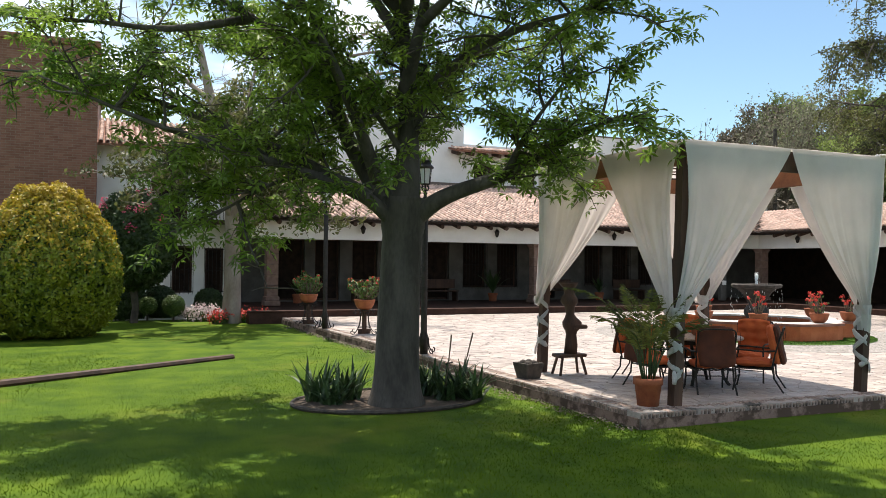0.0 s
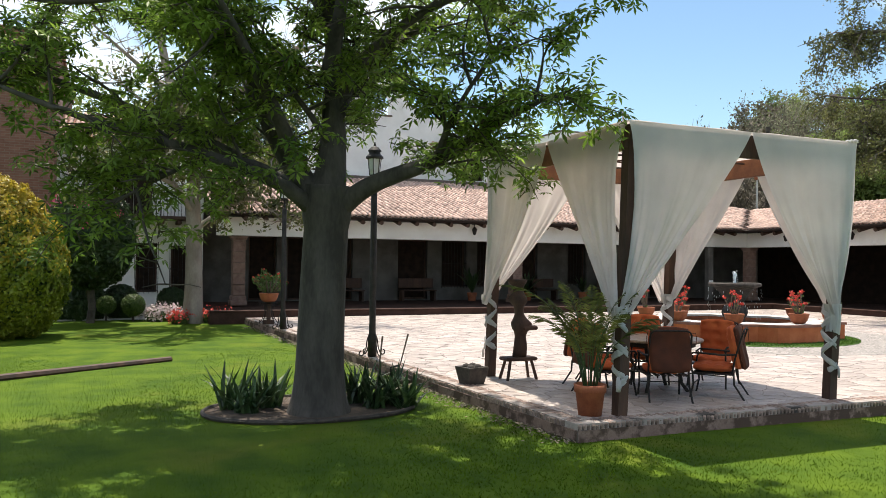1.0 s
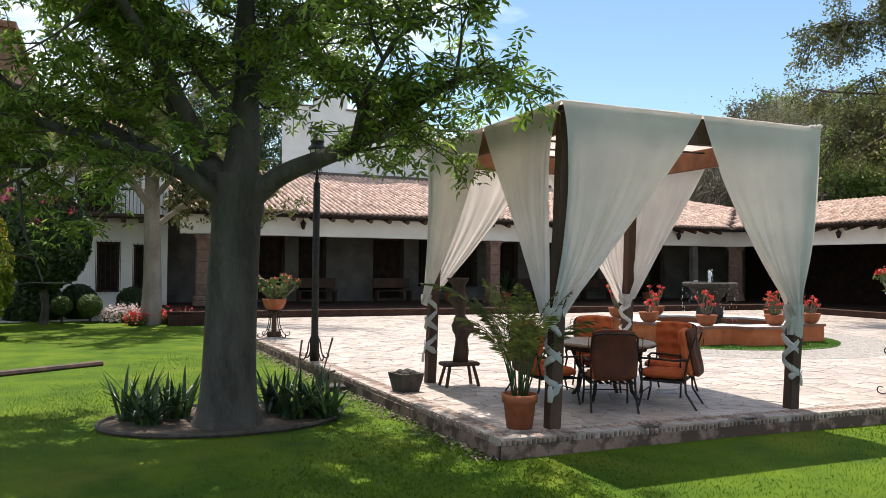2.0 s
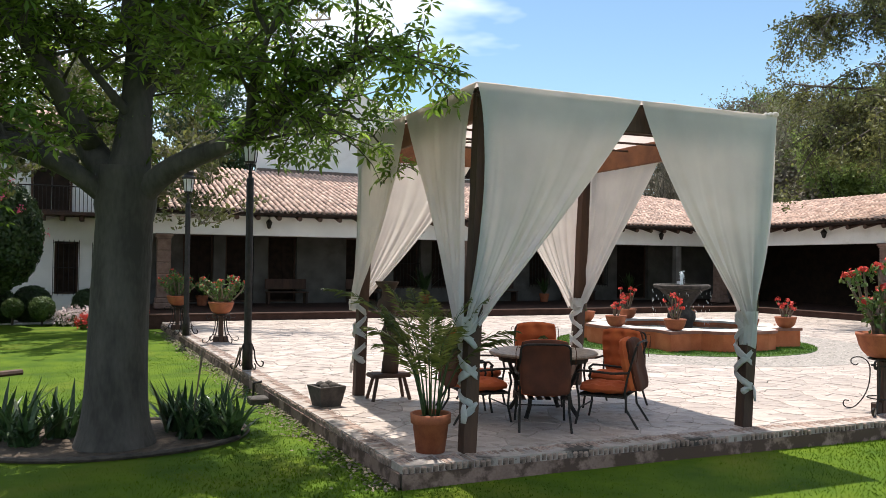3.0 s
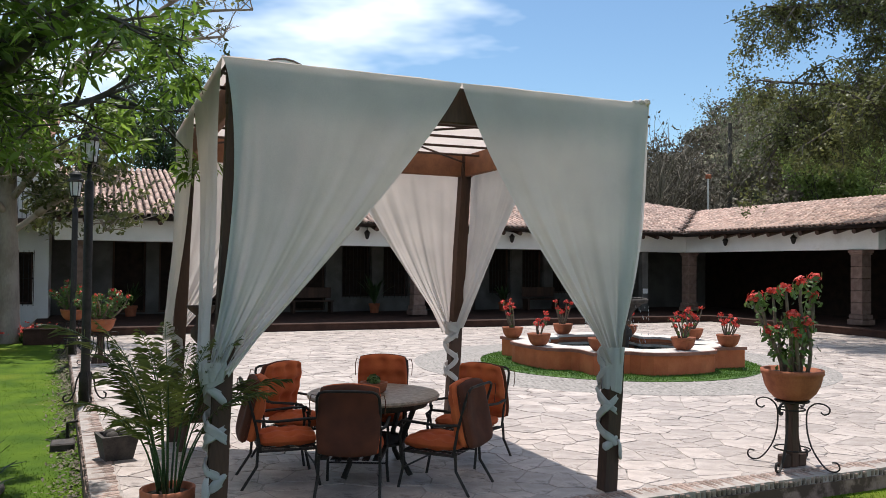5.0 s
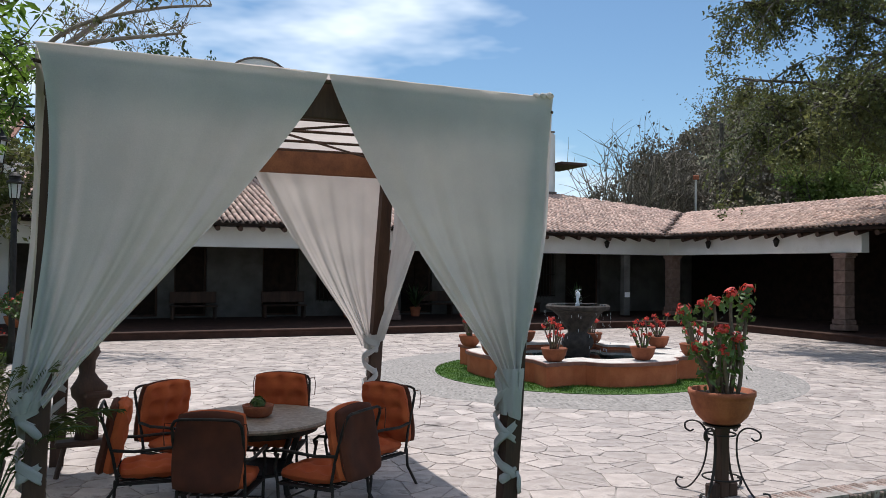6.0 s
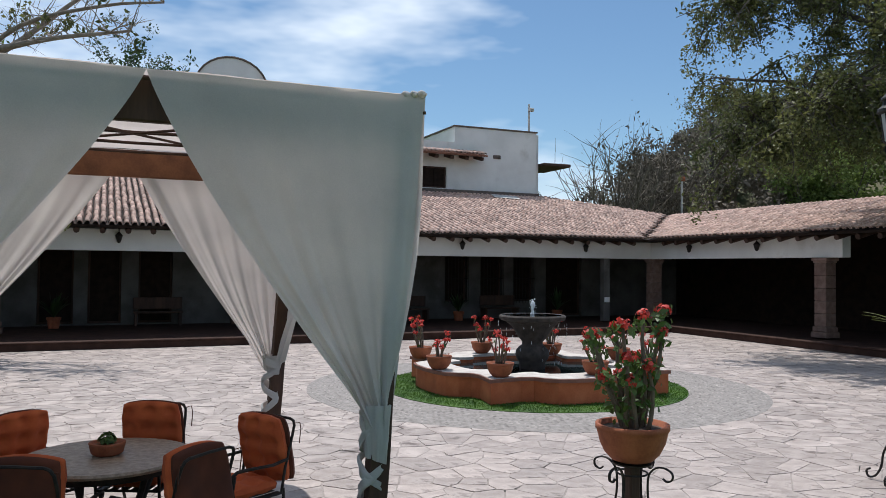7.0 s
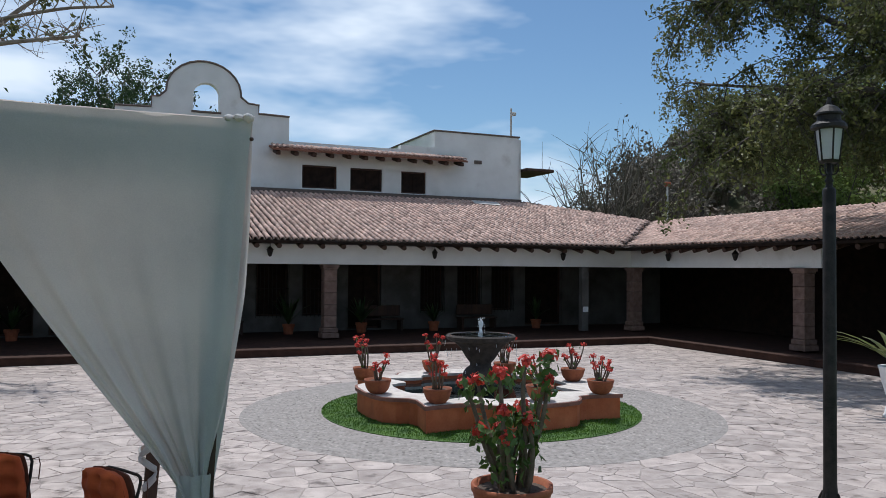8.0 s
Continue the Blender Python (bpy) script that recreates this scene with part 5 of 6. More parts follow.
def patio_chair():
    c = thing("patio_chair", "black iron patio chair with tufted orange cushions", "chair", "chairs round the table")
    for sx in (-1, 1):
        part("leg", Geo().tube([(sx * 0.27, 0.26, 0.62), (sx * 0.275, 0.285, 0.5), (sx * 0.27, 0.26, 0.36), (sx * 0.27, 0.25, 0.2), (sx * 0.28, 0.29, 0.0)], 0.0135, 7), M["iron"], c)
        part("leg", Geo().tube([(sx * 0.26, -0.26, 0.40), (sx * 0.265, -0.27, 0.22), (sx * 0.275, -0.40, 0.0)], 0.0135, 7), M["iron"], c)
        part("armrest", Geo().tube([(sx * 0.265, -0.30, 0.66), (sx * 0.29, -0.12, 0.645), (sx * 0.295, 0.12, 0.66), (sx * 0.29, 0.25, 0.66), (sx * 0.27, 0.29, 0.62), (sx * 0.265, 0.27, 0.58)], 0.015, 7), M["iron"], c)
        part("back_post", Geo().tube([(sx * 0.26, -0.24, 0.36), (sx * 0.262, -0.28, 0.6), (sx * 0.268, -0.345, 0.86), (sx * 0.262, -0.375, 0.96), (sx * 0.24, -0.385, 1.0), (sx * 0.2, -0.385, 1.015)], 0.013, 7), M["iron"], c)
        part("side_rail", Geo().tube([(sx * 0.27, 0.26, 0.36), (sx * 0.262, -0.25, 0.36)], 0.012, 6), M["iron"], c)
        part("tie", Geo().tube([(sx * 0.262, -0.375, 0.98), (sx * 0.305, -0.40, 0.99), (sx * 0.318, -0.40, 0.93), (sx * 0.312, -0.39, 0.80)], 0.0045, 5), M["cushion_back"], c, "hanging fabric tie")
    part("top_rail", Geo().tube([(-0.2, -0.385, 1.015), (0, -0.385, 1.02), (0.2, -0.385, 1.015)], 0.013, 7), M["iron"], c)
    part("front_rail", Geo().tube([(-0.27, 0.26, 0.36), (0.27, 0.26, 0.36)], 0.012, 6), M["iron"], c)
    part("stretcher", Geo().tube([(-0.27, 0.25, 0.2), (0.27, 0.25, 0.2)], 0.009, 6), M["iron"], c)
    for i in range(6):
        x = -0.225 + i * 0.09
        part("seat_strap", Geo().box(x - 0.03, -0.25, 0.355, x + 0.03, 0.26, 0.362), M["iron"], c)
    part("seat_cushion", pad(0.55, 0.56, 0.15, 3, 3, pose(0, 0.02, 0.44)), M["cushion"], c, "thick orange seat cushion", True)
    part("back_cushion", pad(0.57, 0.69, 0.17, 3, 4, pose(0, -0.265, 0.745, 79), 2), M["cushion"], c, "tufted orange back cushion", True)
    part("back_cover", pad(0.575, 0.69, 0.10, 1, 1, pose(0, -0.333, 0.745, 79), 5), M["cushion_back"], c, "brown canvas cover behind the cushion", True)
    return c


# where each chair's back stands, and how far it is turned from facing the table
backs = [(2.13, 2.42, 0), (3.06, 1.66, 22), (2.36, 0.42, 8), (0.40, 1.42, -6), (0.89, 2.50, 0), (1.12, 0.44, 4)]
chair0 = None
for x, y, turn in backs:
    d = (V(TC) - V((x, y))).normalized()
    ang = math.degrees(math.atan2(d.y, d.x)) - 90 + turn
    m = pose(x, y, 0, 0, 0, ang) @ Matrix.Translation((0, 0.40, 0)) @ Matrix.Diagonal((1, 1, 0.955, 1))
    if chair0 is None:
        chair0 = patio_chair()
        chair0.matrix_basis = m
    else:
        copy_thing(chair0, m)

# ---- things on the patio edge ----
tr = thing("stone_planter", "small square grey stone trough holding round stones", "planter", at=pose(-0.60, 2.80, 0, 0, 0, 12))
g, vs = Geo(), []
for r_, z in ((0.13, 0), (0.175, 0.22), (0.18, 0.25), (0.145, 0.25), (0.12, 0.17)):
    vs += [V((sx * r_, sy * r_, z)) for sx, sy in ((-1, -1), (1, -1), (1, 1), (-1, 1))]
g.add(vs, [(4 * i + j, 4 * i + (j + 1) % 4, 4 * i + 4 + (j + 1) % 4, 4 * i + 4 + j) for i in range(4) for j in range(4)] + [(3, 2, 1, 0), (16, 17, 18, 19)])
part("trough", g, M["dark_stone"], tr)
for k, (x, y) in enumerate(((-0.06, -0.06), (0.07, -0.05), (-0.05, 0.07), (0.06, 0.06))):
    part("stone", Geo().lathe([(0.01, 0.17), (0.05, 0.185), (0.068, 0.225), (0.05, 0.268), (0.012, 0.285)], (x, y, 0.004 * k), 12), M["dark_stone"], tr, "", True)

st = thing("carved_stand", "carved dark wood trunk sculpture on a low four-legged stool", "sculpture", at=pose(0.27, 2.97, 0))
part("stool_seat", Geo().box(-0.27, -0.14, 0.29, 0.27, 0.14, 0.345, 0.02), M["timber"], st)
for sx in (-1, 1):
    for sy in (-1, 1):
        part("leg", Geo().tube([(sx * 0.18, sy * 0.08, 0.30), (sx * 0.25, sy * 0.13, 0.0)], 0.024, 8), M["timber"], st)
prof = [(0.11, 0.345), (0.105, 0.5), (0.085, 0.66), (0.10, 0.72), (0.15, 0.78), (0.16, 0.86), (0.10, 0.94), (0.07, 1.0), (0.085, 1.12), (0.14, 1.2), (0.13, 1.27), (0.08, 1.33), (0.075, 1.42), (0.13, 1.49), (0.15, 1.53), (0.05, 1.535)]
part("trunk", Geo().lathe(prof, (0, 0, 0), 18, lambda a, z: 1 + 0.25 * math.sin(a + 3 * z) + 0.12 * math.sin(3 * a - 5 * z)), M["timber"], st, "knotted carved trunk", True)
part("ledge", Geo().box(-0.02, -0.2, 0.76, 0.24, -0.06, 0.83, 0.025), M["timber"], st)

pp = thing("potted_palm", "feathery areca palm in a terracotta pot", "potted palm", at=pose(-0.31, 0.15, 0))
part("pot", pot_geo(0.19, 0.36, False), M["terracotta"], pp, "ringed terracotta pot", True)
part("soil", Geo().lathe([(0.178, 0.31), (0.09, 0.33), (0.02, 0.33)], (0, 0, 0), 16), M["soil"], pp)
ll = Geo()
prn = random.Random(21)
for i in range(21):
    a = i * 2.399 + prn.uniform(-.3, .3)
    if i == 3:
        a = math.pi * 0.80
    inner = i > 8
    tilt = prn.uniform(0.02, 0.14) if inner else prn.uniform(0.10, 0.34)
    L = 1.75 if i == 3 else prn.uniform(1.0, 1.4)
    p = V((0.07 * math.cos(a), 0.07 * math.sin(a), 0.32))
    d = V((math.cos(a) * tilt, math.sin(a) * tilt, 1)).normalized()
    pts = [p]
    for k in range(10):
        d = (d + V((math.cos(a), math.sin(a), -0.9)) * (0.014 + 0.021 * k * (0.45 if inner else 1.0))).normalized()
        pts.append(pts[-1] + d * L / 10)
    part("stalk", Geo().tube(pts, [0.009 - 0.0007 * k for k in range(11)], 5), M["agave"], pp, "", True)
    for k in range(36):
        f = 4.0 + 5.9 * k / 36
        q = pts[int(f)].lerp(pts[min(10, int(f) + 1)], f % 1)
        dd = (pts[min(10, int(f) + 1)] - pts[int(f)]).normalized()
        sd = dd.cross(V((0, 0, 1))).normalized()
        for sg in (-1, 1):
            ln = (0.18 if inner else 0.22) * math.sin(math.pi * (0.18 + 0.75 * k / 36)) * prn.uniform(0.85, 1.1)
            o = (sd * sg * 0.75 + dd * 0.65 + V((0, 0, 0.1 - 0.45 * prn.random()))).normalized()
            w = dd * 0.0050
            e = q + o * ln + V((0, 0, -0.04 * prn.random()))
            mdl = q + o * ln * 0.5
            ll.add([q - w * 0.5, mdl - w, e, mdl + w], [(0, 1, 2), (0, 2, 3)])
part("frond_mass", ll, M["palm_leaf"], pp, "feathery green fronds")

# planting bed under the tree
TX, TY = -3.02, 2.30
bed = thing("planting_bed", "oval soil bed with a dark hose edging round the tree", "planting bed", kind="structure")
pts = [(TX + 1.42 * math.cos(i * math.pi / 18), TY + 0.3 + 0.95 * math.sin(i * math.pi / 18)) for i in range(36)]
part("soil", Geo().prism(pts, LAWN - 0.05, LAWN + 0.03), M["soil"], bed, "dark leaf-strewn soil")
part("edging", Geo().tube([(x, y, LAWN + 0.035) for x, y in pts + pts[:1]], 0.028, 6), M["dark_stone"], bed, "black hose edging")


def strap_plant(x, y, seed, n=46, L=0.55, stalk=None):
    rn = random.Random(seed)
    t = thing("agapanthus", "clump of dark green strap leaves in the tree bed", "plant", "strap-leaved clumps", pose(x, y, LAWN + 0.02))
    g = Geo()
    for i in range(n):
        a = rn.uniform(0, 6.28)
        l_ = L * rn.uniform(0.6, 1.15)
        til = rn.uniform(0.15, 0.9)
        p = V((rn.uniform(-.14, .14), rn.uniform(-.14, .14), 0))
        d = V((math.cos(a) * til, math.sin(a) * til, 1)).normalized()
        sd = V((-math.sin(a), math.cos(a), 0))
        row = []
        for k in range(5):
            w = (0.022, 0.027, 0.024, 0.016, 0.002)[k] * 1.1
            row += [p - sd * w, p + V((0, 0, -0.006)), p + sd * w]
            d = (d + V((math.cos(a) * 0.10, math.sin(a) * 0.10, -0.16)) * (0.4 + k * 0.5) * til).normalized()
            p = p + d * l_ / 4
        g.add(row, [q for k in range(4) for q in ((3 * k, 3 * k + 1, 3 * k + 4, 3 * k + 3), (3 * k + 1, 3 * k + 2, 3 * k + 5, 3 * k + 4))])
    part("foliage", g, M["agave"], t, "arching strap leaves")
    if stalk:
        part("flower_stalk", Geo().tube([(0, 0, 0.1), (stalk * 0.06, 0.02, 0.5), (stalk * 0.12, 0.05, 0.95)], [0.009, 0.008, 0.013], 6), M["stem"], t, "dry upright flower stalk")


for i, (x, y, s_) in enumerate(((-3.9, 2.55, None), (-3.55, 2.85, None), (-4.05, 2.9, None), (-2.25, 2.35, 1.0), (-1.95, 2.55, 2.2), (-2.35, 2.8, None), (-1.85, 2.25, None))):
    strap_plant(x, y, 80 + i, 44, 0.52 + 0.05 * (i % 3), s_)

lg = Geo().tube([(-10.6, 4.55, LAWN + 0.03), (-8.4, 5.95, LAWN + 0.035), (-6.3, 7.3, LAWN + 0.03), (-4.40, 8.5, LAWN + 0.035)], [0.085, 0.09, 0.085, 0.075], 8, True, 0.8)
solid("log_edging", lg, M["timber"], "long dark log lying on the lawn", "log")
# dry leaves and stones along the foot of the kerb
lr = np.random.default_rng(31)
y = lr.uniform(-0.3, 16, 2600)
pts = np.stack([kerb_left(y) - 0.03 - np.abs(lr.normal(0, 0.14, 2600)), y, np.full(2600, LAWN + 0.018)], 1)
me = leaf_mesh("leaf_litter", pts, np.tile([0, 0, 1.0], (2600, 1)), 0.05, M["leaf_grey"], "leaf", lr, 0.35)
tagged(new("leaf_litter", me), "dry brown leaves along the kerb", "leaf litter", kind="stuff")

# small boxes and pipes at the kerb foot
sp = thing("garden_tap", "short iron pipe and box at the kerb foot", "tap")
part("pipe", Geo().tube([(-1.12, 4.9, LAWN), (-1.12, 4.9, LAWN + 0.2), (-1.0, 4.9, LAWN + 0.22)], 0.018, 8), M["iron"], sp)
part("valve_box", Geo().box(-1.28, 4.2, LAWN - 0.05, -1.02, 4.5, LAWN + 0.09, 0.015), M["dark_stone"], sp)

# ---- trees ----
R_, F_ = V((0.92, -0.39, 0)), V((0.39, 0.92, 0))


def twig(g, start, d, length, r0, steps, rn, droop=0.0, wander=0.22, sides=5):
    p, pts = V(start), [V(start)]
    d = V(d).normalized()
    for k in range(steps):
        d = (d + V((rn.uniform(-1, 1), rn.uniform(-1, 1), rn.uniform(-1, 1) - droop)) * wander).normalized()
        p = p + d * length / steps
        pts.append(p.copy())
    g.tube(pts, [r0 * (1 - 0.8 * k / steps) + 0.002 for k in range(steps + 1)], sides, False)
    return pts


def palmate(name, centers, axes, size, material, rg):
    """Leaves of six leaflets spread like a hand; one mesh."""
    n = len(centers)
    c, ax = np.asarray(centers, float), np.asarray(axes, float)
    ax += rg.normal(0, 0.35, (n, 3))
    ax /= np.linalg.norm(ax, axis=1)[:, None]
    s = np.cross(ax, rg.normal(0, 1, (n, 3)))
    s /= np.linalg.norm(s, axis=1)[:, None]
    t = np.cross(ax, s)
    L = size * rg.uniform(0.7, 1.2, n)[:, None]
    vs = []
    for k in range(6):
        a = 2 * np.pi * k / 6 + 0.2
        o = s * np.cos(a) + t * np.sin(a)
        w = -s * np.sin(a) + t * np.cos(a)
        drop = -0.35 if k % 2 else -0.2
        tip = c + (o + ax * drop) * L
        mid = c + (o + ax * drop * 0.3) * L * 0.55
        base = c + o * L * 0.08
        vs += [base, mid + w * L * 0.15, tip, mid - w * L * 0.15]
    vs = np.stack(vs, 1).reshape(-1, 3)
    m = n * 6
    k = np.arange(m)[:, None] * 4
    fs = np.concatenate([k + np.array([0, 1, 2]), k + np.array([0, 2, 3])], 0)
    me = bpy.data.meshes.new(name)
    me.vertices.add(len(vs))
    me.vertices.foreach_set("co", vs.ravel())
    me.loops.add(fs.size)
    me.loops.foreach_set("vertex_index", fs.ravel().astype(np.int32))
    me.polygons.add(len(fs))
    me.polygons.foreach_set("loop_start", np.arange(0, fs.size, 3, dtype=np.int32))
    me.polygons.foreach_set("loop_total", np.full(len(fs), 3, np.int32))
    me.materials.append(material)
    me.update()
    return me


def shade_tree():
    t = thing("shade_tree", "large spreading shade tree with a grey trunk and palmate green leaves", "tree")
    rn = random.Random(11)
    base = V((TX, TY, LAWN))

    def at(r, f, z):
        return base + R_ * r + F_ * f + V((0, 0, z - LAWN))

    g = Geo()
    tr_ = smooth([at(0, 0, -0.35), at(0.0, 0, 0.2), at(0.02, 0, 1.2), at(0.06, 0, 2.2), at(0.08, 0, 2.75)], 5)
    rad = []
    for p in tr_:
        z = p.z - LAWN
        rad.append(0.315 + 0.12 * math.exp(-max(z, 0) * 4.5) - 0.012 * z + (0.03 if z > 2.5 else 0))
    g.tube(tr_, rad, 20)
    limbs = [
        ([at(0.05, 0, 2.45), at(-0.35, 0.1, 2.95), at(-0.75, 0.2, 3.6), at(-1.15, 0.2, 4.5), at(-2.1, 0.0, 5.3), at(-3.4, -0.4, 5.9)], 0.20),
        ([at(0.08, 0, 2.6), at(0.12, 0.1, 3.4), at(0.1, 0.2, 4.6), at(0.0, 0.3, 6.0), at(0.3, 0.5, 7.6)], 0.24),
        ([at(0.15, 0, 2.4), at(0.65, -0.2, 2.75), at(1.5, -0.5, 3.05), at(2.05, -0.9, 3.35), at(2.6, -1.3, 3.6), at(3.0, -1.6, 3.7)], 0.15),
        ([at(0.1, 0.1, 3.9), at(0.7, 0.0, 4.6), at(1.4, -0.6, 4.9), at(2.1, -1.2, 5.0), at(2.7, -1.6, 5.0)], 0.10),
        ([at(-0.1, -0.1, 2.5), at(-0.7, -0.5, 2.95), at(-1.4, -0.7, 2.95), at(-2.1, -0.8, 2.6), at(-2.6, -0.9, 2.25)], 0.06),
        ([at(0.0, 0, 2.35), at(-0.5, -0.4, 2.75), at(-1.5, -0.9, 3.1), at(-2.9, -1.3, 3.5), at(-4.4, -1.5, 4.1)], 0.12),
        ([at(0.12, 0.1, 3.6), at(0.4, 0.2, 4.3), at(0.8, 0.3, 4.75), at(1.3, 0.6, 5.0), at(1.7, 0.9, 5.3)], 0.12),
        ([at(0.05, 0.1, 4.2), at(0.3, -0.5, 5.1), at(0.5, -1.3, 6.0), at(0.6, -2.2, 6.6)], 0.12),
        ([at(-0.9, 0.2, 3.9), at(-1.4, 0.9, 4.6), at(-2.3, 1.9, 5.2), at(-3.5, 2.6, 5.6)], 0.10),
        ([at(0.1, 0.2, 3.2), at(0.0, 1.0, 3.9), at(0.4, 2.2, 4.6), at(0.7, 3.6, 5.2)], 0.11),
        ([at(-0.3, 0.0, 3.0), at(-0.6, -0.9, 3.9), at(-1.0, -2.0, 4.8), at(-1.4, -3.3, 5.3)], 0.11),
        ([at(0.05, 0.2, 5.0), at(-0.7, -0.2, 6.0), at(-1.6, -0.8, 6.9)], 0.10),
        ([at(0.05, 0.3, 5.4), at(0.3, -1.0, 6.4), at(0.7, -2.6, 7.0), at(1.0, -4.2, 7.3)], 0.10),
        ([at(0.05, 0.3, 5.4), at(-0.8, -1.2, 6.5), at(-1.2, -2.8, 7.1), at(-1.3, -4.6, 7.3)], 0.10),
        ([at(0.05, 0.3, 5.6), at(-1.2, 0.4, 6.6), at(-2.6, 0.2, 7.4), at(-4.0, -0.6, 7.8)], 0.10),
        ([at(0.1, 0.4, 6.2), at(0.9, -0.3, 7.2), at(1.5, -1.2, 8.0), at(1.8, -2.2, 8.4)], 0.09),
        ([at(0.1, 0.4, 6.2), at(0.0, 1.6, 7.2), at(0.2, 2.8, 7.8)], 0.09),
        ([at(0.05, 0.3, 5.4), at(-1.6, -1.6, 6.8), at(-2.9, -3.0, 7.4)], 0.09),
        ([at(0.1, 0.0, 3.3), at(-0.1, -0.25, 3.6), at(-0.45, -0.4, 4.1), at(-0.8, -0.5, 4.9)], 0.06),
        ([at(1.5, -0.5, 3.05), at(2.0, 0.4, 3.4), at(2.4, 1.1, 3.8)], 0.06),
    ]
    limbs += [
        ([at(0.3, -0.5, 5.1), at(0.9, -1.2, 5.4), at(1.7, -1.8, 5.6), at(2.4, -2.2, 5.8)], 0.08),
        ([at(1.5, -0.5, 3.05), at(1.7, -1.2, 3.5), at(2.2, -1.9, 4.2)], 0.06),
        ([at(0.1, 0.4, 6.2), at(1.4, 0.0, 7.5), at(3.0, -0.5, 8.2), at(4.6, -1.0, 8.5)], 0.10),
        ([at(0.1, 0.4, 6.2), at(1.2, -0.9, 7.6), at(2.6, -1.8, 8.3), at(4.2, -2.4, 8.6)], 0.09),
        ([at(1.4, 0.0, 7.5), at(2.4, -1.0, 8.2), at(3.8, -1.6, 8.6), at(5.0, -1.8, 8.8)], 0.06),
        ([at(-0.4, -0.2, 2.75), at(-1.6, -0.3, 3.35), at(-3.0, -0.4, 3.9), at(-4.4, -0.5, 4.3), at(-5.6, -0.6, 4.4)], 0.09),
        ([at(0.1, 0.4, 6.2), at(1.2, -1.6, 7.4), at(2.6, -3.2, 7.8), at(3.8, -4.6, 7.6)], 0.09),
        ([at(0.3, -1.0, 6.4), at(1.0, -2.6, 7.0), at(1.6, -4.2, 7.3), at(2.2, -5.6, 7.2)], 0.08),
        ([at(-2.1, 0.0, 5.3), at(-3.4, 0.2, 5.2), at(-4.6, 0.2, 5.3), at(-5.6, 0.0, 5.2)], 0.07),
    ]
    def past(p):
        """Beyond the outer edge of the crown on the pavilion's side."""
        r, f = (p - base).dot(R_), (p - base).dot(F_)
        return p.z < 5.9 and (r + 0.19 * f > 3.5 or r - 0.31 * f > 4.5)

    twigs, tips, axes = Geo(), [], []
    for pts, r0 in limbs:
        path = smooth(pts, 5)
        n = len(path)
        g.tube(path, [r0 * (1 - 0.95 * (i / (n - 1)) ** 0.8) + 0.005 for i in range(n)], 10)
        L = sum((a - b).length for a, b in zip(path, path[1:]))
        for s_ in range(int(L * (5.0 if sum(p.z for p in path) / n > 6.0 else 3.6))):
            f = rn.uniform(0.30, 1.0)
            i = min(n - 2, int(f * (n - 1)))
            p = path[i]
            ax = (path[i + 1] - path[i]).normalized()
            a = V((rn.uniform(-1, 1), rn.uniform(-1, 1), rn.uniform(-0.35, 0.75))).normalized()
            d = (ax * 0.6 + a).normalized()
            reach = rn.uniform(0.5, 1.35)
            while reach > 0.3 and past(p + d * reach):
                reach *= 0.7
            sub = twig(g, p, d, reach, 0.022 if reach > 0.5 else 0.012, 5, rn, 0.15, 0.24)
            for k in range(6):
                q = sub[rn.randint(1, 5)]
                b = V((rn.uniform(-1, 1), rn.uniform(-1, 1), rn.uniform(-0.6, 0.7))).normalized()
                if past(q + b * 0.5):
                    continue
                tw = twig(twigs, q, ((sub[-1] - sub[0]).normalized() * 0.5 + b), rn.uniform(0.3, 0.7), 0.008, 3, rn, 0.2, 0.25, 4)
                for _ in range(7):
                    e = tw[rn.randint(1, 3)].lerp(tw[rn.randint(1, 3)], rn.random())
                    o = V((rn.uniform(-1, 1), rn.uniform(-1, 1), rn.uniform(-0.5, 0.8))).normalized()
                    if rn.random() < 0.13 or e.z < 1.7 or past(e):
                        continue
                    tips.append(e + o * rn.uniform(0.05, 0.17))
                    axes.append(o * 0.6 + V((0, 0, 0.8)))
    part("trunk", g, M["bark"], t, "grey trunk and limbs", True)
    part("twig_mass", twigs, M["bark_dark"], t, "thin dark twigs")
    part("crown", palmate("crown", tips, axes, 0.135, M["leaf"], np.random.default_rng(3)), None, t, "dense palmate green leaves")
    return len(tips)


shade_tree()


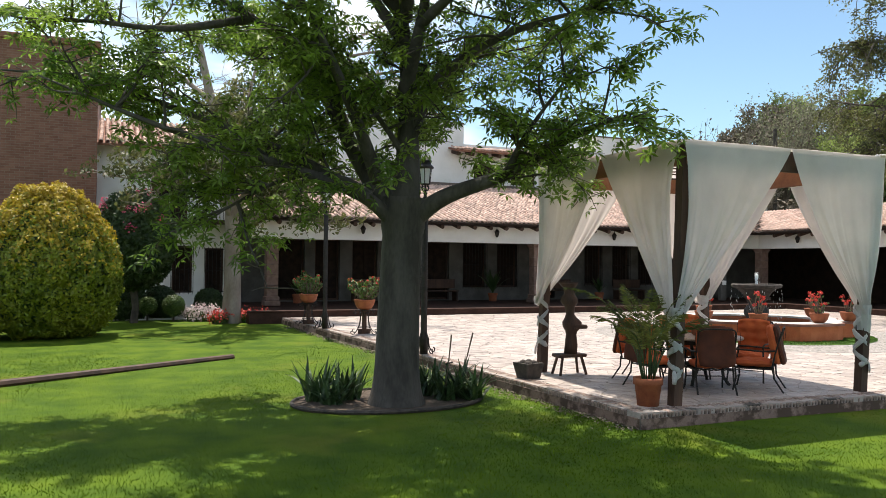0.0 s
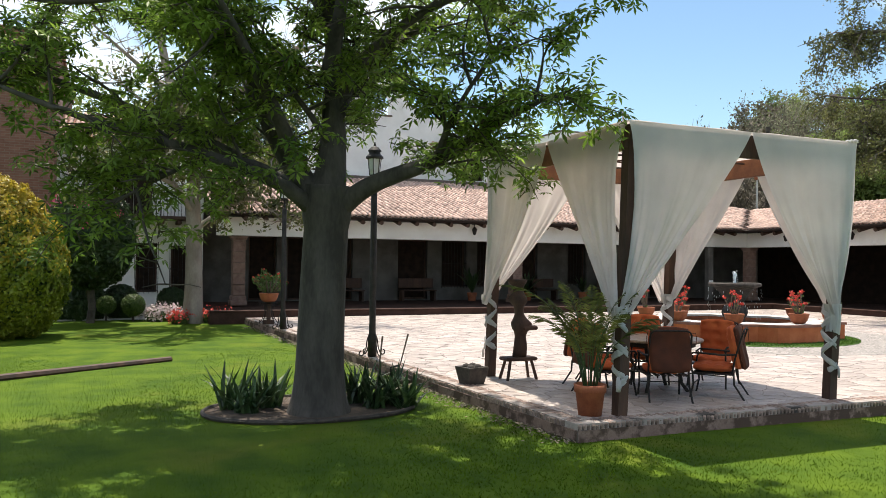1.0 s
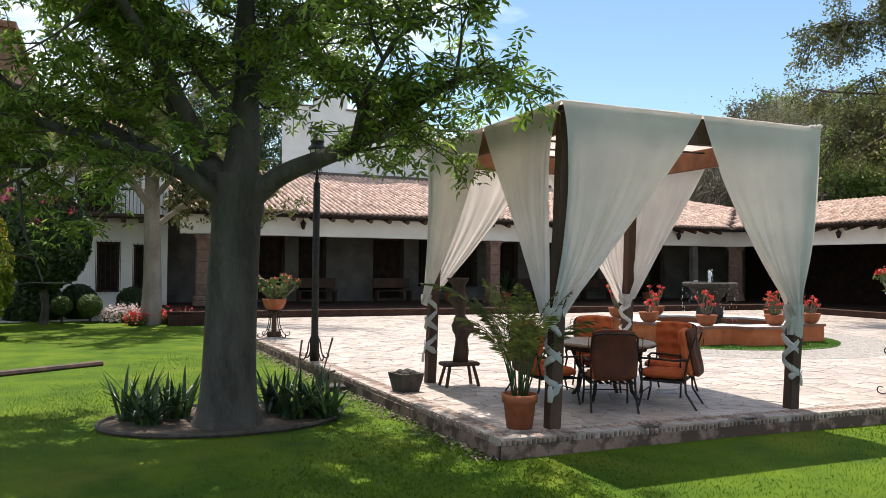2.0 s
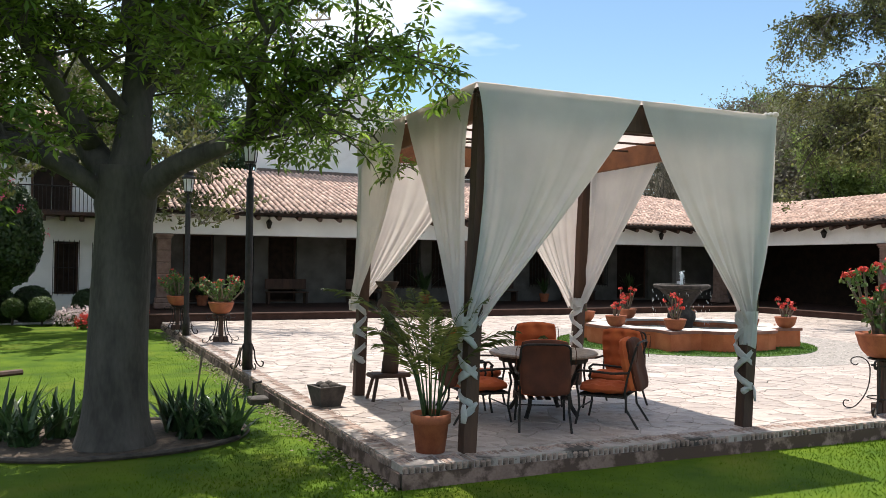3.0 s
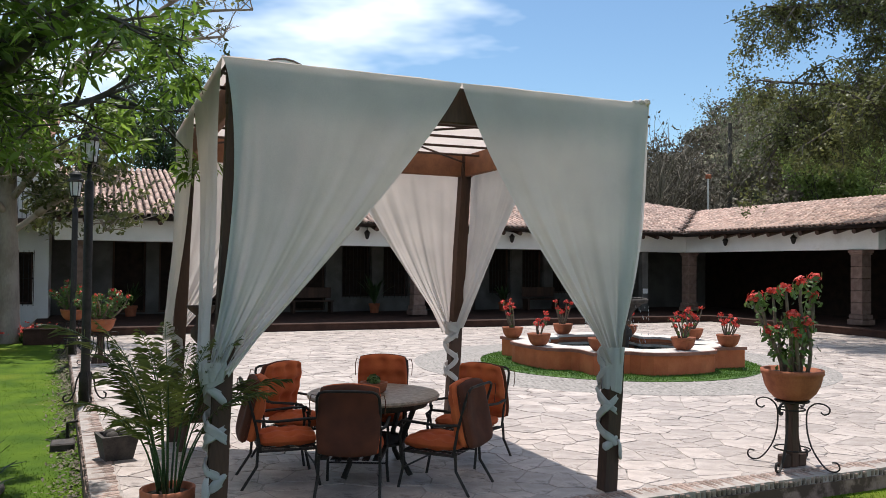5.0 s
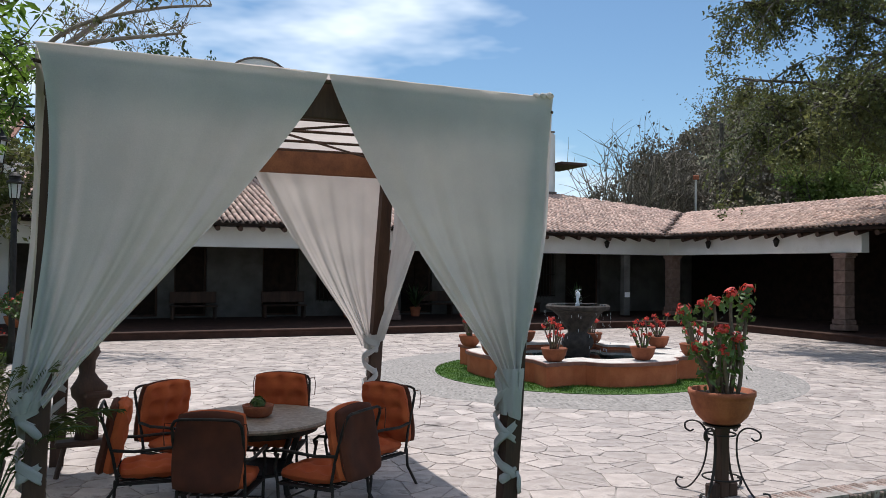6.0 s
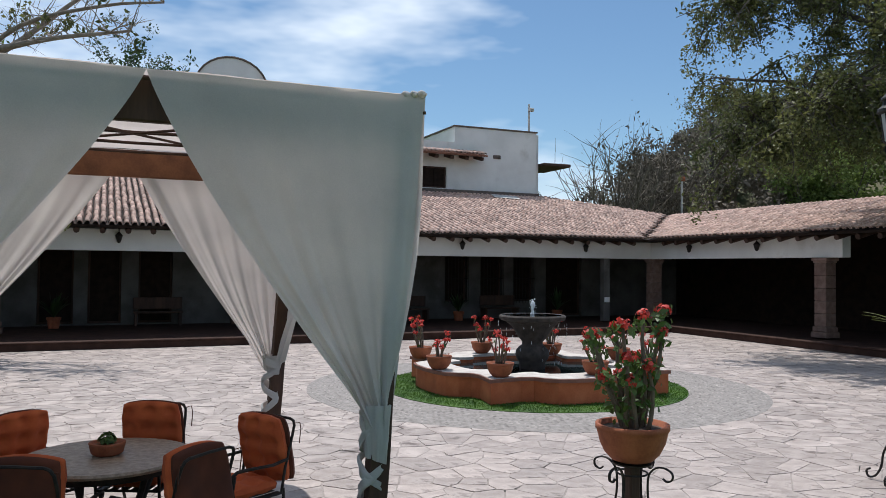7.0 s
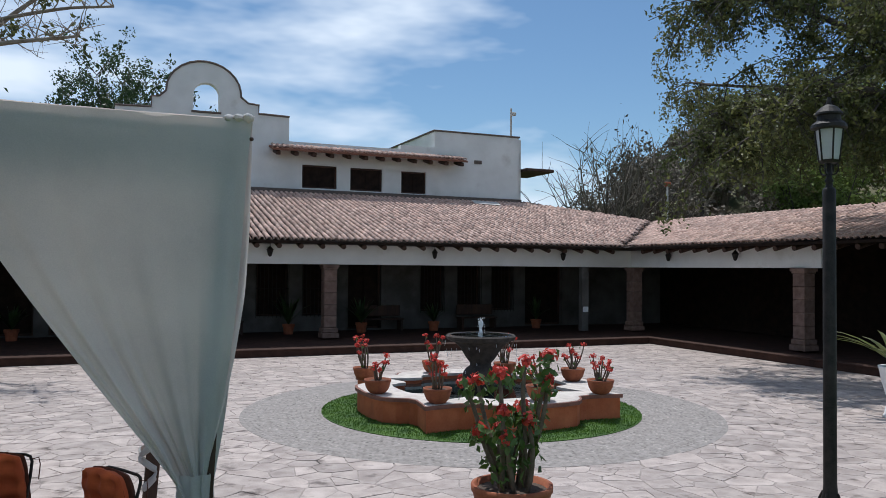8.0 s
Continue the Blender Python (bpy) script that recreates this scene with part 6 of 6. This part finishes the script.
def pale_tree():
    """Tall pale trunk by the house with a thin, half bare crown."""
    t = thing("pale_tree", "tall pale-barked tree with drooping leafy lower branches", "tree")
    rn = random.Random(17)
    b = V((-3.05, 18.2, LAWN))
    g, tw, tips, nrm = Geo(), Geo(), [], []
    path = smooth([b + V((0, 0, -0.2)), b + V((0.02, 0, 1.5)), b + V((-0.03, 0, 3.6)), b + V((-0.1, 0, 5.2)), b + V((-0.7, 0.1, 7.2)), b + V((-1.2, 0.3, 9.5))], 5)
    n = len(path)
    g.tube(path, [0.30 + 0.1 * math.exp(-i * 0.8) - 0.20 * i / n for i in range(n)], 14)
    mains = [[(0, 0, 2.9), (0.7, -0.2, 3.5), (1.6, -0.5, 4.3), (2.6, -0.8, 5.6)], [(-0.05, 0, 4.8), (0.6, 0.2, 6.0), (1.3, 0.2, 7.4), (2.6, -0.6, 8.6), (4.6, -1.6, 9.1), (6.0, -2.2, 9.2)],
             [(-0.1, 0, 5.3), (-0.9, -0.5, 6.2), (-2.3, -1.0, 7.2)], [(0.6, 0.2, 6.0), (0.4, -0.4, 7.4), (0.9, -0.8, 9.4)], [(-0.7, 0.1, 7.2), (-1.8, 0.6, 8.2), (-3.0, 0.6, 9.2)],
             [(1.3, 0.2, 7.4), (2.6, 0.6, 8.6), (4.0, 0.2, 9.8), (5.2, -0.6, 10.4)], [(2.0, -0.2, 8.0), (3.4, -1.6, 8.1), (5.2, -2.4, 8.3)],
             [(0.0, 0, 3.4), (-0.8, -0.9, 4.3), (-1.9, -1.9, 4.4), (-2.8, -2.6, 3.6)], [(0.0, 0, 3.8), (0.9, -1.0, 4.8), (1.8, -1.8, 4.9), (2.6, -2.4, 4.2)],
             [(-0.03, 0, 3.6), (-1.0, 0.3, 4.8), (-2.0, 0.4, 5.2), (-3.2, 0.3, 4.6)], [(-0.05, 0, 4.6), (-0.4, -1.4, 5.8), (-0.9, -2.8, 6.2), (-1.2, -3.6, 5.6)],
             [(0.0, 0, 4.2), (0.3, -1.2, 5.2), (0.2, -2.4, 5.4), (0.1, -3.4, 4.6)], [(0.7, -0.2, 3.5), (1.4, -1.0, 3.9), (2.0, -1.8, 3.7), (2.4, -2.4, 3.0)]]
    for m_ in mains:
        p2 = smooth([b + V(q) for q in m_], 4)
        k = len(p2)
        g.tube(p2, [0.085 * (1 - 0.8 * i / k) + 0.01 for i in range(k)], 8)
        for _ in range(22):
            i = rn.randint(k // 4, k - 1)
            d = V((rn.uniform(-1, 1), rn.uniform(-1, 1), rn.uniform(-0.2, 1))).normalized()
            sb = twig(tw, p2[i], d, rn.uniform(0.7, 1.6), 0.018, 5, rn, 0.0, 0.25, 4)
            for _ in range(4):
                s2 = twig(tw, sb[rn.randint(1, 5)], V((rn.uniform(-1, 1), rn.uniform(-1, 1), rn.uniform(-0.3, 1))), rn.uniform(0.3, 0.7), 0.008, 3, rn, 0, 0.3, 3)
                for _ in range(16 if s2[0].z < 6.3 or rn.random() < 0.10 else 0):
                    tips.append(s2[rn.randint(1, 3)] + V((rn.uniform(-.12, .12), rn.uniform(-.12, .12), rn.uniform(-.12, .12))))
                    nrm.append((rn.uniform(-1, 1), rn.uniform(-1, 1), 0.4))
    part("trunk", g, M["bark_pale"], t, "smooth pale trunk and limbs", True)
    part("twig_mass", tw, M["bark_pale"], t, "bare pale twigs")
    part("crown", leaf_mesh("crown", tips, nrm, 0.16, M["leaf_fine"], "leaf", np.random.default_rng(4)), None, t, "scattered yellowish green leaves")


pale_tree()


def fine_tree(name, label, base, limbs, r0, subs, per, seed, leaf, size, droop, bark, reach=(1.2, 3.0), cut=None, clump=0.22, lo=0.25):
    """A tree of fine hanging foliage; limbs are lists of offsets from base."""
    t = thing(name, label, "tree")
    rn, rg = random.Random(seed), np.random.default_rng(seed)
    g, tw, tips = Geo(), Geo(), []
    base = V(base)
    for m_ in limbs:
        p2 = smooth([base + V(q) for q in m_], 5)
        k = len(p2)
        g.tube(p2, [r0 * (1 - 0.85 * i / k) + 0.012 for i in range(k)], 9)
        for _ in range(subs):
            i = rn.randint(int(k * lo), k - 1)
            d = V((rn.uniform(-1, 1), rn.uniform(-1, 1), rn.uniform(-0.7, 0.7))).normalized()
            sb = twig(tw, p2[i], d, rn.uniform(*reach), 0.03, 6, rn, droop, 0.2, 4)
            for _ in range(5):
                s2 = twig(tw, sb[rn.randint(2, 6)], V((rn.uniform(-1, 1), rn.uniform(-1, 1), rn.uniform(-1, 0.4))), rn.uniform(0.4, 1.0), 0.012, 3, rn, droop * 1.6, 0.25, 3)
                for q in s2[1:]:
                    tips += [q + V((rn.gauss(0, clump), rn.gauss(0, clump), rn.gauss(0, clump))) for _ in range(per)]
    if cut:
        tips = [p for p in tips if not cut(p)]
    part("trunk", g, M[bark], t, "trunk and limbs", True)
    part("twig_mass", tw, M[bark], t, "fine twigs")
    if tips:
        part("crown", leaf_mesh("crown", [tuple(p) for p in tips], unit(len(tips), rg), size, M[leaf], "leaf", rg), None, t, "small leaves in loose clumps")
    return t


fine_tree("mesquite_tree", "large mesquite with fine drooping grey-green foliage", (22.1, 4.5, 0),
          [[(0, 0, 0), (-0.3, 0.6, 2.5), (-1.2, 2.4, 5.5), (-2.4, 5.5, 7.2), (-3.6, 8.1, 7.9)],
           [(-0.5, 1.2, 4.0), (-1.6, 3.2, 7.5), (-3.2, 5.8, 9.6), (-4.6, 7.4, 9.8)],
           [(-0.3, 0.6, 3.0), (-2.2, 2.2, 6.0), (-4.2, 3.4, 6.8), (-5.6, 3.8, 5.8)],
           [(-0.8, 1.6, 4.6), (-2.8, 4.0, 6.6), (-4.4, 5.6, 6.6), (-5.2, 6.2, 5.6)],
           [(-0.8, 1.6, 5.5), (-2.0, 3.0, 8.8), (-3.0, 5.0, 11.0), (-4.0, 7.0, 12.2)],
           [(0, 1.0, 4.0), (1.5, 3.5, 7.0), (2.0, 7.0, 9.0), (1.5, 9.5, 9.5)],
           [(0, 1.0, 4.0), (-0.2, 4.4, 6.8), (-0.8, 7.0, 7.6), (-1.2, 9.0, 7.0)],
           [(-1.6, 3.2, 7.5), (-1.0, 6.2, 10.5), (0.5, 8.2, 12.6)],
           [(-0.3, 0.6, 3.0), (-1.6, 1.0, 6.4), (-3.0, 1.4, 8.4), (-4.2, 2.0, 9.0)]],
          0.11, 46, 13, 51, "leaf_fine", 0.115, 0.8, "bark_dark", (0.6, 1.9), None, 0.10)

# ---- hill and far woods ----
HN, HT = V((0.75, 0.66, 0)), V((-0.66, 0.75, 0))


def hill_z(x, y):
    s_, t = x * HN.x + y * HN.y, x * HT.x + y * HT.y
    a = min(1.0, max(0.0, (s_ - 40) / 55))
    b = min(1.0, max(0.0, (26 - t) / 24))
    return -2.0 + 2.0 * min(1, a * 6) + 18.0 * (a * a * (3 - 2 * a)) * (b * b * (3 - 2 * b)) + 0.8 * noise.noise(V((x * 0.06, y * 0.06, 0)))


g = Geo()
n = 44
vs = []
for j in range(n + 1):
    for i in range(n + 1):
        p = HN * (36 + 110 * j / n) + HT * (-70 + 130 * i / n)
        vs.append(V((p.x, p.y, hill_z(p.x, p.y) - 0.3)))
g.add(vs, [(j * (n + 1) + i, j * (n + 1) + i + 1, (j + 1) * (n + 1) + i + 1, (j + 1) * (n + 1) + i) for j in range(n) for i in range(n)])
solid("hillside", g, M["hill"], "scrub covered hillside behind the wing", "hill", kind="structure", smooth=True)


def ridge(name, center, width, height, dist_dir, material, label, seed):
    g = Geo()
    c, d = V(center), V(dist_dir).normalized()
    s_ = V((d.y, -d.x, 0))
    vs, n = [], 60
    for j in range(3):
        for i in range(n + 1):
            u = 2 * i / n - 1
            h = height * max(0, 1 - abs(u) ** 1.6) * (0.75 + 0.5 * noise.noise(V((u * 3, seed, 0)))) * (0, 0.65, 1)[j]
            p = c + s_ * u * width + d * (j * 120)
            vs.append(V((p.x, p.y, h - 3)))
    g.add(vs, [(j * (n + 1) + i, j * (n + 1) + i + 1, (j + 1) * (n + 1) + i + 1, (j + 1) * (n + 1) + i) for j in range(2) for i in range(n)])
    return solid(name, g, material, label, "mountain", kind="structure", smooth=True)


ridge("backdrop", (430, 640, 0), 420, 105, (0.55, 0.83, 0), M["far_hill"], "distant mountain with blue haze painted into its colour", 2.0)

# woods on the hill: many loose clumps of small leaves
wr = np.random.default_rng(61)
cent, rad, side = [], [], []
for k in range(420):
    s_, t = 44 + 55 * wr.random() ** 1.2, wr.uniform(-48, 20)
    p = HN * s_ + HT * t
    h = wr.uniform(2.0, 4.6)
    cent.append((p.x, p.y, hill_z(p.x, p.y) + h * 0.6))
    rad.append(h * 0.62)
    side.append(t + wr.normal(0, 3.5) < -3)
cent, rad = np.array(cent), np.array(rad)
for nm, mt, sel, lab, per in (("hill_scrub", "leaf_far", np.array(side), "green scrub trees on the hillside", 700), ("dry_scrub", "leaf_grey", None, "dry brown scrub on the hillside", 420)):
    if sel is None:
        sel = ~prev
    prev = sel
    c, r = cent[sel], rad[sel]
    idx = np.repeat(np.arange(len(c)), per)
    # lobed crowns: points gathered round several sub-centres
    lob = unit(len(c) * 7, wr).reshape(len(c), 7, 3) * (r[:, None, None] * 0.6)
    pick = lob[idx, wr.integers(0, 7, len(idx))]
    pts = c[idx] + pick + unit(len(idx), wr) * (r[idx] * wr.uniform(0.1, 0.5, len(idx)))[:, None] * [1, 1, 0.8]
    me = leaf_mesh(nm, pts, unit(len(idx), wr) + [0, 0, 0.4], 0.42, M[mt], "leaf", wr)
    tagged(new(nm, me), lab, "woods", kind="stuff")


def far_tree(name, label, x, y, z, h, spread, seed, leafy, mt, bark="leaf_grey", size=0.3, stems=None, loose=0.45):
    """A thin tree of upright forking twigs, bare or lightly leaved."""
    t = thing(name, label, "tree")
    rn = random.Random(seed)
    g, tips = Geo(), []
    for k in range(stems or int(9 + spread * 3)):
        a = rn.uniform(0, 6.28)
        d = V((math.cos(a) * rn.uniform(0.05, 0.5) * spread / 3, math.sin(a) * rn.uniform(0.05, 0.5) * spread / 3, 1))
        m_ = twig(g, (x, y, z), d, h * rn.uniform(0.65, 1.0), 0.075, 7, rn, -0.2, 0.14, 5)
        for _ in range(9):
            q = m_[rn.randint(2, 7)]
            sb = twig(g, q, V((rn.uniform(-1, 1), rn.uniform(-1, 1), rn.uniform(0.3, 1.2))), h * rn.uniform(0.12, 0.28), 0.025, 4, rn, 0, 0.2, 3)
            for _ in range(leafy):
                e = sb[rn.randint(1, 4)]
                tips.append((e.x + rn.gauss(0, loose), e.y + rn.gauss(0, loose), e.z + rn.gauss(0, loose * 0.9)))
    part("trunk", g, M[bark], t, "branching grey stems")
    if tips:
        rg = np.random.default_rng(seed)
        part("crown", leaf_mesh("crown", tips, unit(len(tips), rg), size, M[mt], "leaf", rg), None, t, "light airy foliage")


far_tree("bare_tree", "bare grey tree behind the roof", 32.5, 37.0, 1.0, 9.6, 4.0, 5, 0, "leaf_grey", stems=60)
far_tree("bare_tree", "bare grey tree behind the roof", 36.5, 38.0, 1.5, 9.8, 4.0, 25, 3, "leaf_grey", stems=50)
far_tree("tall_tree", "tall airy grey-green tree on the hill", 47.0, 43.0, 6.0, 10.5, 3.0, 6, 26, "leaf_ash", "leaf_grey", 0.22, None, 0.34)
far_tree("tall_tree", "tall airy grey-green tree on the hill", 52.0, 44.0, 7.0, 10.5, 3.0, 8, 26, "leaf_ash", "leaf_grey", 0.22, None, 0.34)
far_tree("hill_tree", "green tree behind the wing roof", 46.0, 33.0, 3.0, 9.0, 5.0, 9, 90, "leaf_far", "bark_dark", 0.27, None, 0.35)
far_tree("hill_tree", "green tree behind the wing roof", 52.0, 27.0, 3.0, 11.0, 6.0, 10, 90, "leaf_far", "bark_dark", 0.27, None, 0.35)
far_tree("back_tree", "dark feathery tree behind the bell gable", 3.9, 44.0, 0.0, 13.6, 2.4, 12, 150, "shrub", "bark_dark", 0.20, 30, 0.20)
far_tree("back_tree", "green tree rising behind the house roof", -9.0, 42.0, 0.0, 13.0, 6.0, 14, 30, "leaf_far", "bark_dark", 0.35)
pole = thing("utility_pole", "dark wooden utility pole behind the wing", "pole")
part("pole", Geo().tube([(39.5, 36.5, 0), (39.5, 36.5, 12.2)], [0.17, 0.14], 8), M["bark_dark"], pole)
ant = thing("roof_post", "slim white post behind the wing roof", "post")
part("post", Geo().tube([(28.6, 26.6, 2.0), (28.6, 26.6, 6.75)], 0.05, 8), M["concrete"], ant)
part("head", Geo().box(28.48, 26.5, 6.75, 28.76, 26.7, 6.98, 0.03), M["terracotta"], ant)

# ---- hedge, shrubs and flowers by the house ----


def bush(name, label, c, half, n, mt, size, seed, power=2.6, gold=None, flowers=None, core="shrub", shape="leaf", group="", taper=0.0, lumps=0.07):
    """A dense shrub: a dark core and a shell of leaves in uneven tufts."""
    t = thing(name, label, "shrub", group, pose(c[0], c[1], LAWN))
    rg = np.random.default_rng(seed)
    d = unit(n, rg)
    k = (np.abs(d[:, 0]) ** power + np.abs(d[:, 1]) ** power + np.abs(d[:, 2]) ** power) ** (-1 / power)
    tuft = np.array([noise.noise(V(q * 5.0)) + 0.5 * noise.noise(V(q * 13.0)) for q in d])
    r = k * (1 + lumps * tuft - 0.16 * rg.random(n) ** 2)
    zc = c[2] - LAWN
    pts = d * r[:, None] * np.array(half) + [0, 0, zc]
    pts[:, :2] *= 1 - taper * np.clip((pts[:, 2:] - zc) / half[2] + 0.1, 0, 1) ** 1.3
    # closed dark form under the leaves stands for the shade inside
    part("core", Geo().add(*core_geo(half, zc, power, taper)), M[core], t, "solid dark core, shade between the leaves put into its colour", True)
    sel = np.zeros(n, bool)
    if gold is not None:
        # leaves that face up turn gold, sunlight from above put into their colour
        sel = (d[:, 2] + 0.45 * tuft + rg.normal(0, 0.25, n)) > gold
    if (~sel).any():
        part("foliage", leaf_mesh("leaves", pts[~sel], d[~sel], size, M[mt], shape, rg, 0.6), None, t, "")
    if sel.any():
        part("golden_foliage", leaf_mesh("golden_leaves", pts[sel], d[sel], size, M["hedge_gold"], shape, rg, 0.6), None, t, "yellow upper leaves, sunlit tone put into the colour")
    if flowers:
        cnt, fm, lo = flowers
        cc = d[(d[:, 2] > lo)][: cnt]
        kk = np.repeat(np.arange(len(cc)), 26)
        q = (cc[kk] * ((np.abs(cc[kk]) ** power).sum(1) ** (-1 / power))[:, None] * 1.02) * np.array(half) + [0, 0, zc] + rg.normal(0, 0.09, (len(kk), 3))
        part("blossom", leaf_mesh("flowers", q, cc[kk], 0.07, M[fm], "round", rg, 0.5), None, t, "clustered blossoms")
    return t


def core_geo(half, zc, power, taper):
    vs, nu, nv = [], 20, 12
    for j in range(nv + 1):
        b = math.pi * j / nv - math.pi / 2
        for i in range(nu):
            a = 2 * math.pi * i / nu
            d = (math.cos(b) * math.cos(a), math.cos(b) * math.sin(a), math.sin(b))
            k = sum(abs(q) ** power for q in d) ** (-1 / power) * 0.86
            q = 1 - taper * min(1.0, max(0.0, d[2] * k + 0.1)) ** 1.3
            vs.append(V((d[0] * k * half[0] * q, d[1] * k * half[1] * q, d[2] * k * half[2] + zc)))
    fs = [(j * nu + i, j * nu + (i + 1) % nu, (j + 1) * nu + (i + 1) % nu, (j + 1) * nu + i) for j in range(nv) for i in range(nu)]
    return vs, fs


bush("clipped_hedge", "big rounded golden-green clipped hedge on the lawn", (-8.2, 14.6, 1.72), (1.72, 1.6, 2.0), 46000, "hedge", 0.11, 101, 2.7, 0.30, taper=0.30, lumps=0.12)
bush("bougainvillea", "dark shrub with pink blossom beside the hedge", (-6.0, 18.9, 2.45), (1.25, 1.15, 1.6), 15000, "shrub", 0.13, 102, 2.2, None, (26, "pink", -0.2))
part("trunk", Geo().tube([(0, 0, 0), (0.05, 0, 0.5), (-0.03, 0, 1.2)], [0.13, 0.11, 0.12], 9), M["bark_dark"], bpy.data.objects["bougainvillea"])
for i, (x, y, r) in enumerate(((-5.55, 19.7, 0.30), (-4.75, 19.4, 0.36))):
    b_ = bush("box_ball", "small clipped box ball on a short stem", (x, y, LAWN + 0.52), (r, r, r), 3800, "box_leaf", 0.06, 110 + i, 2.0, group="box balls")
    part("stem", Geo().tube([(0, 0, -0.02), (0, 0, 0.3)], 0.035, 8), M["bark_dark"], b_)
bush("dark_shrub", "low dark rounded shrub by the house wall", (-5.1, 21.95 - 1.4, LAWN + 0.55), (0.55, 0.5, 0.6), 5000, "shrub", 0.09, 120, 2.2)
bush("dark_shrub", "low dark rounded shrub by the house wall", (-3.5, 20.4, LAWN + 0.5), (0.5, 0.45, 0.55), 4500, "shrub", 0.09, 121, 2.2)
bush("dark_shrub", "spreading dark green shrub in the shade of the house", (-6.4, 20.3, LAWN + 0.5), (0.9, 0.5, 0.75), 6000, "shrub", 0.11, 122, 2.2)
bush("dark_shrub", "leafy dark shrub at the edge of the lawn", (-10.4, 14.0, LAWN + 0.7), (1.0, 1.0, 1.0), 7000, "shrub", 0.14, 123, 2.2)
bush("flower_clump", "low clump of pale pink bedding flowers", (-3.85, 19.3, LAWN + 0.16), (0.55, 0.3, 0.24), 2600, "box_leaf", 0.07, 130, 2.2, None, (60, "pale_flower", 0.0))
bush("flower_clump", "low clump of bright red bedding flowers", (-2.35, 18.2, LAWN + 0.14), (0.45, 0.28, 0.2), 2000, "box_leaf", 0.07, 131, 2.2, None, (22, "red", 0.0))
bush("flower_clump", "low clump of bright red bedding flowers", (-3.45, 17.9, LAWN + 0.14), (0.28, 0.22, 0.2), 1200, "box_leaf", 0.07, 132, 2.2, None, (12, "red", 0.0))

# ---- gallery furniture and pots in the shade ----


def gallery_plant(x, y, h, seed):
    p = thing("gallery_plant", "leafy potted plant in the shaded gallery", "potted plant", "gallery plants", pose(x, y, STEP - 0.05))
    part("pot", pot_geo(0.22, 0.36, False), M["terracotta"], p)
    rn, g = random.Random(seed), Geo()
    for i in range(26):
        a, q, til = rn.uniform(0, 6.28), V((0, 0, 0.34)), rn.uniform(0.1, 0.8)
        d, sd, row = V((math.cos(a) * til, math.sin(a) * til, 1)).normalized(), V((-math.sin(a), math.cos(a), 0)), []
        ln = h * rn.uniform(0.7, 1.2)
        for k in range(5):
            w = (0.015, 0.05, 0.06, 0.04, 0.002)[k]
            row += [q - sd * w, q + V((0, 0, -0.01)), q + sd * w]
            d = (d + V((math.cos(a) * 0.1, math.sin(a) * 0.1, -0.2)) * (0.3 + 0.4 * k) * til).normalized()
            q = q + d * ln / 4
        g.add(row, [e for k in range(4) for e in ((3 * k, 3 * k + 1, 3 * k + 4, 3 * k + 3), (3 * k + 1, 3 * k + 2, 3 * k + 5, 3 * k + 4))])
    part("foliage", g, M["shrub"], p, "arching dark leaves")


for i, (x, h) in enumerate(((0.2, 0.8), (8.9, 1.1), (11.6, 0.9), (14.5, 0.7), (19.0, 0.9))):
    gallery_plant(x, 22.9, h, 140 + i)


def gallery_bench(x):
    b = thing("gallery_bench", "dark wooden bench against the gallery wall", "bench", "gallery benches", pose(x, 23.45, STEP - 0.05))
    part("seat", Geo().box(-0.8, -0.25, 0.42, 0.8, 0.25, 0.47, 0.01), M["timber"], b)
    part("backrest", Geo().box(-0.8, 0.2, 0.55, 0.8, 0.25, 0.95, 0.01), M["timber"], b)
    for sx in (-0.72, 0.72):
        part("leg", Geo().box(sx - 0.04, -0.24, 0, sx + 0.04, 0.245, 0.42, 0.008), M["timber"], b)


for x in (3.4, 6.6, 12.6, 16.6):
    gallery_bench(x)
solid("notice", Geo().box(19.63, GY + 0.03, 0.95, 19.87, GY + 0.046, 1.15, 0.003), M["paper"], "small blank white notice on a post", "notice")
# pier uses the wall tone with shade already in it
solid("notice_post", Geo().box(19.6, GY + 0.05, STEP, 19.9, GY + 0.3, BEAM0, 0.015), M["shaded_wall"], "slim plastered pier under the beam, darkened for shade", "pier", kind="structure")

cp = thing("corner_plant", "broad-leaved plant in a white pot at the patio edge", "potted plant", at=pose(15.75, 4.55, 0))
part("pedestal", Geo().lathe([(0.24, 0), (0.20, 0.06), (0.15, 0.3), (0.24, 0.62), (0.28, 0.85), (0.30, 0.9), (0.25, 0.9)], (0, 0, 0), 20), M["paper"], cp, "white urn", True)
g = Geo()
rn = random.Random(9)
for i in range(16):
    a = i * 2.4
    p, d = V((0, 0, 0.88)), V((math.cos(a) * 0.7, math.sin(a) * 0.7, 1)).normalized()
    sd, row = V((-math.sin(a), math.cos(a), 0)), []
    L = rn.uniform(0.9, 1.4)
    for k in range(6):
        w = (0.02, 0.05, 0.06, 0.05, 0.03, 0.003)[k]
        row += [p - sd * w, p + V((0, 0, -0.01)), p + sd * w]
        d = (d + V((math.cos(a) * 0.1, math.sin(a) * 0.1, -0.14))).normalized()
        p = p + d * L / 5
    g.add(row, [q for k in range(5) for q in ((3 * k, 3 * k + 1, 3 * k + 4, 3 * k + 3), (3 * k + 1, 3 * k + 2, 3 * k + 5, 3 * k + 4))])
part("foliage", g, M["palm_leaf"], cp, "long arching green leaves", True)
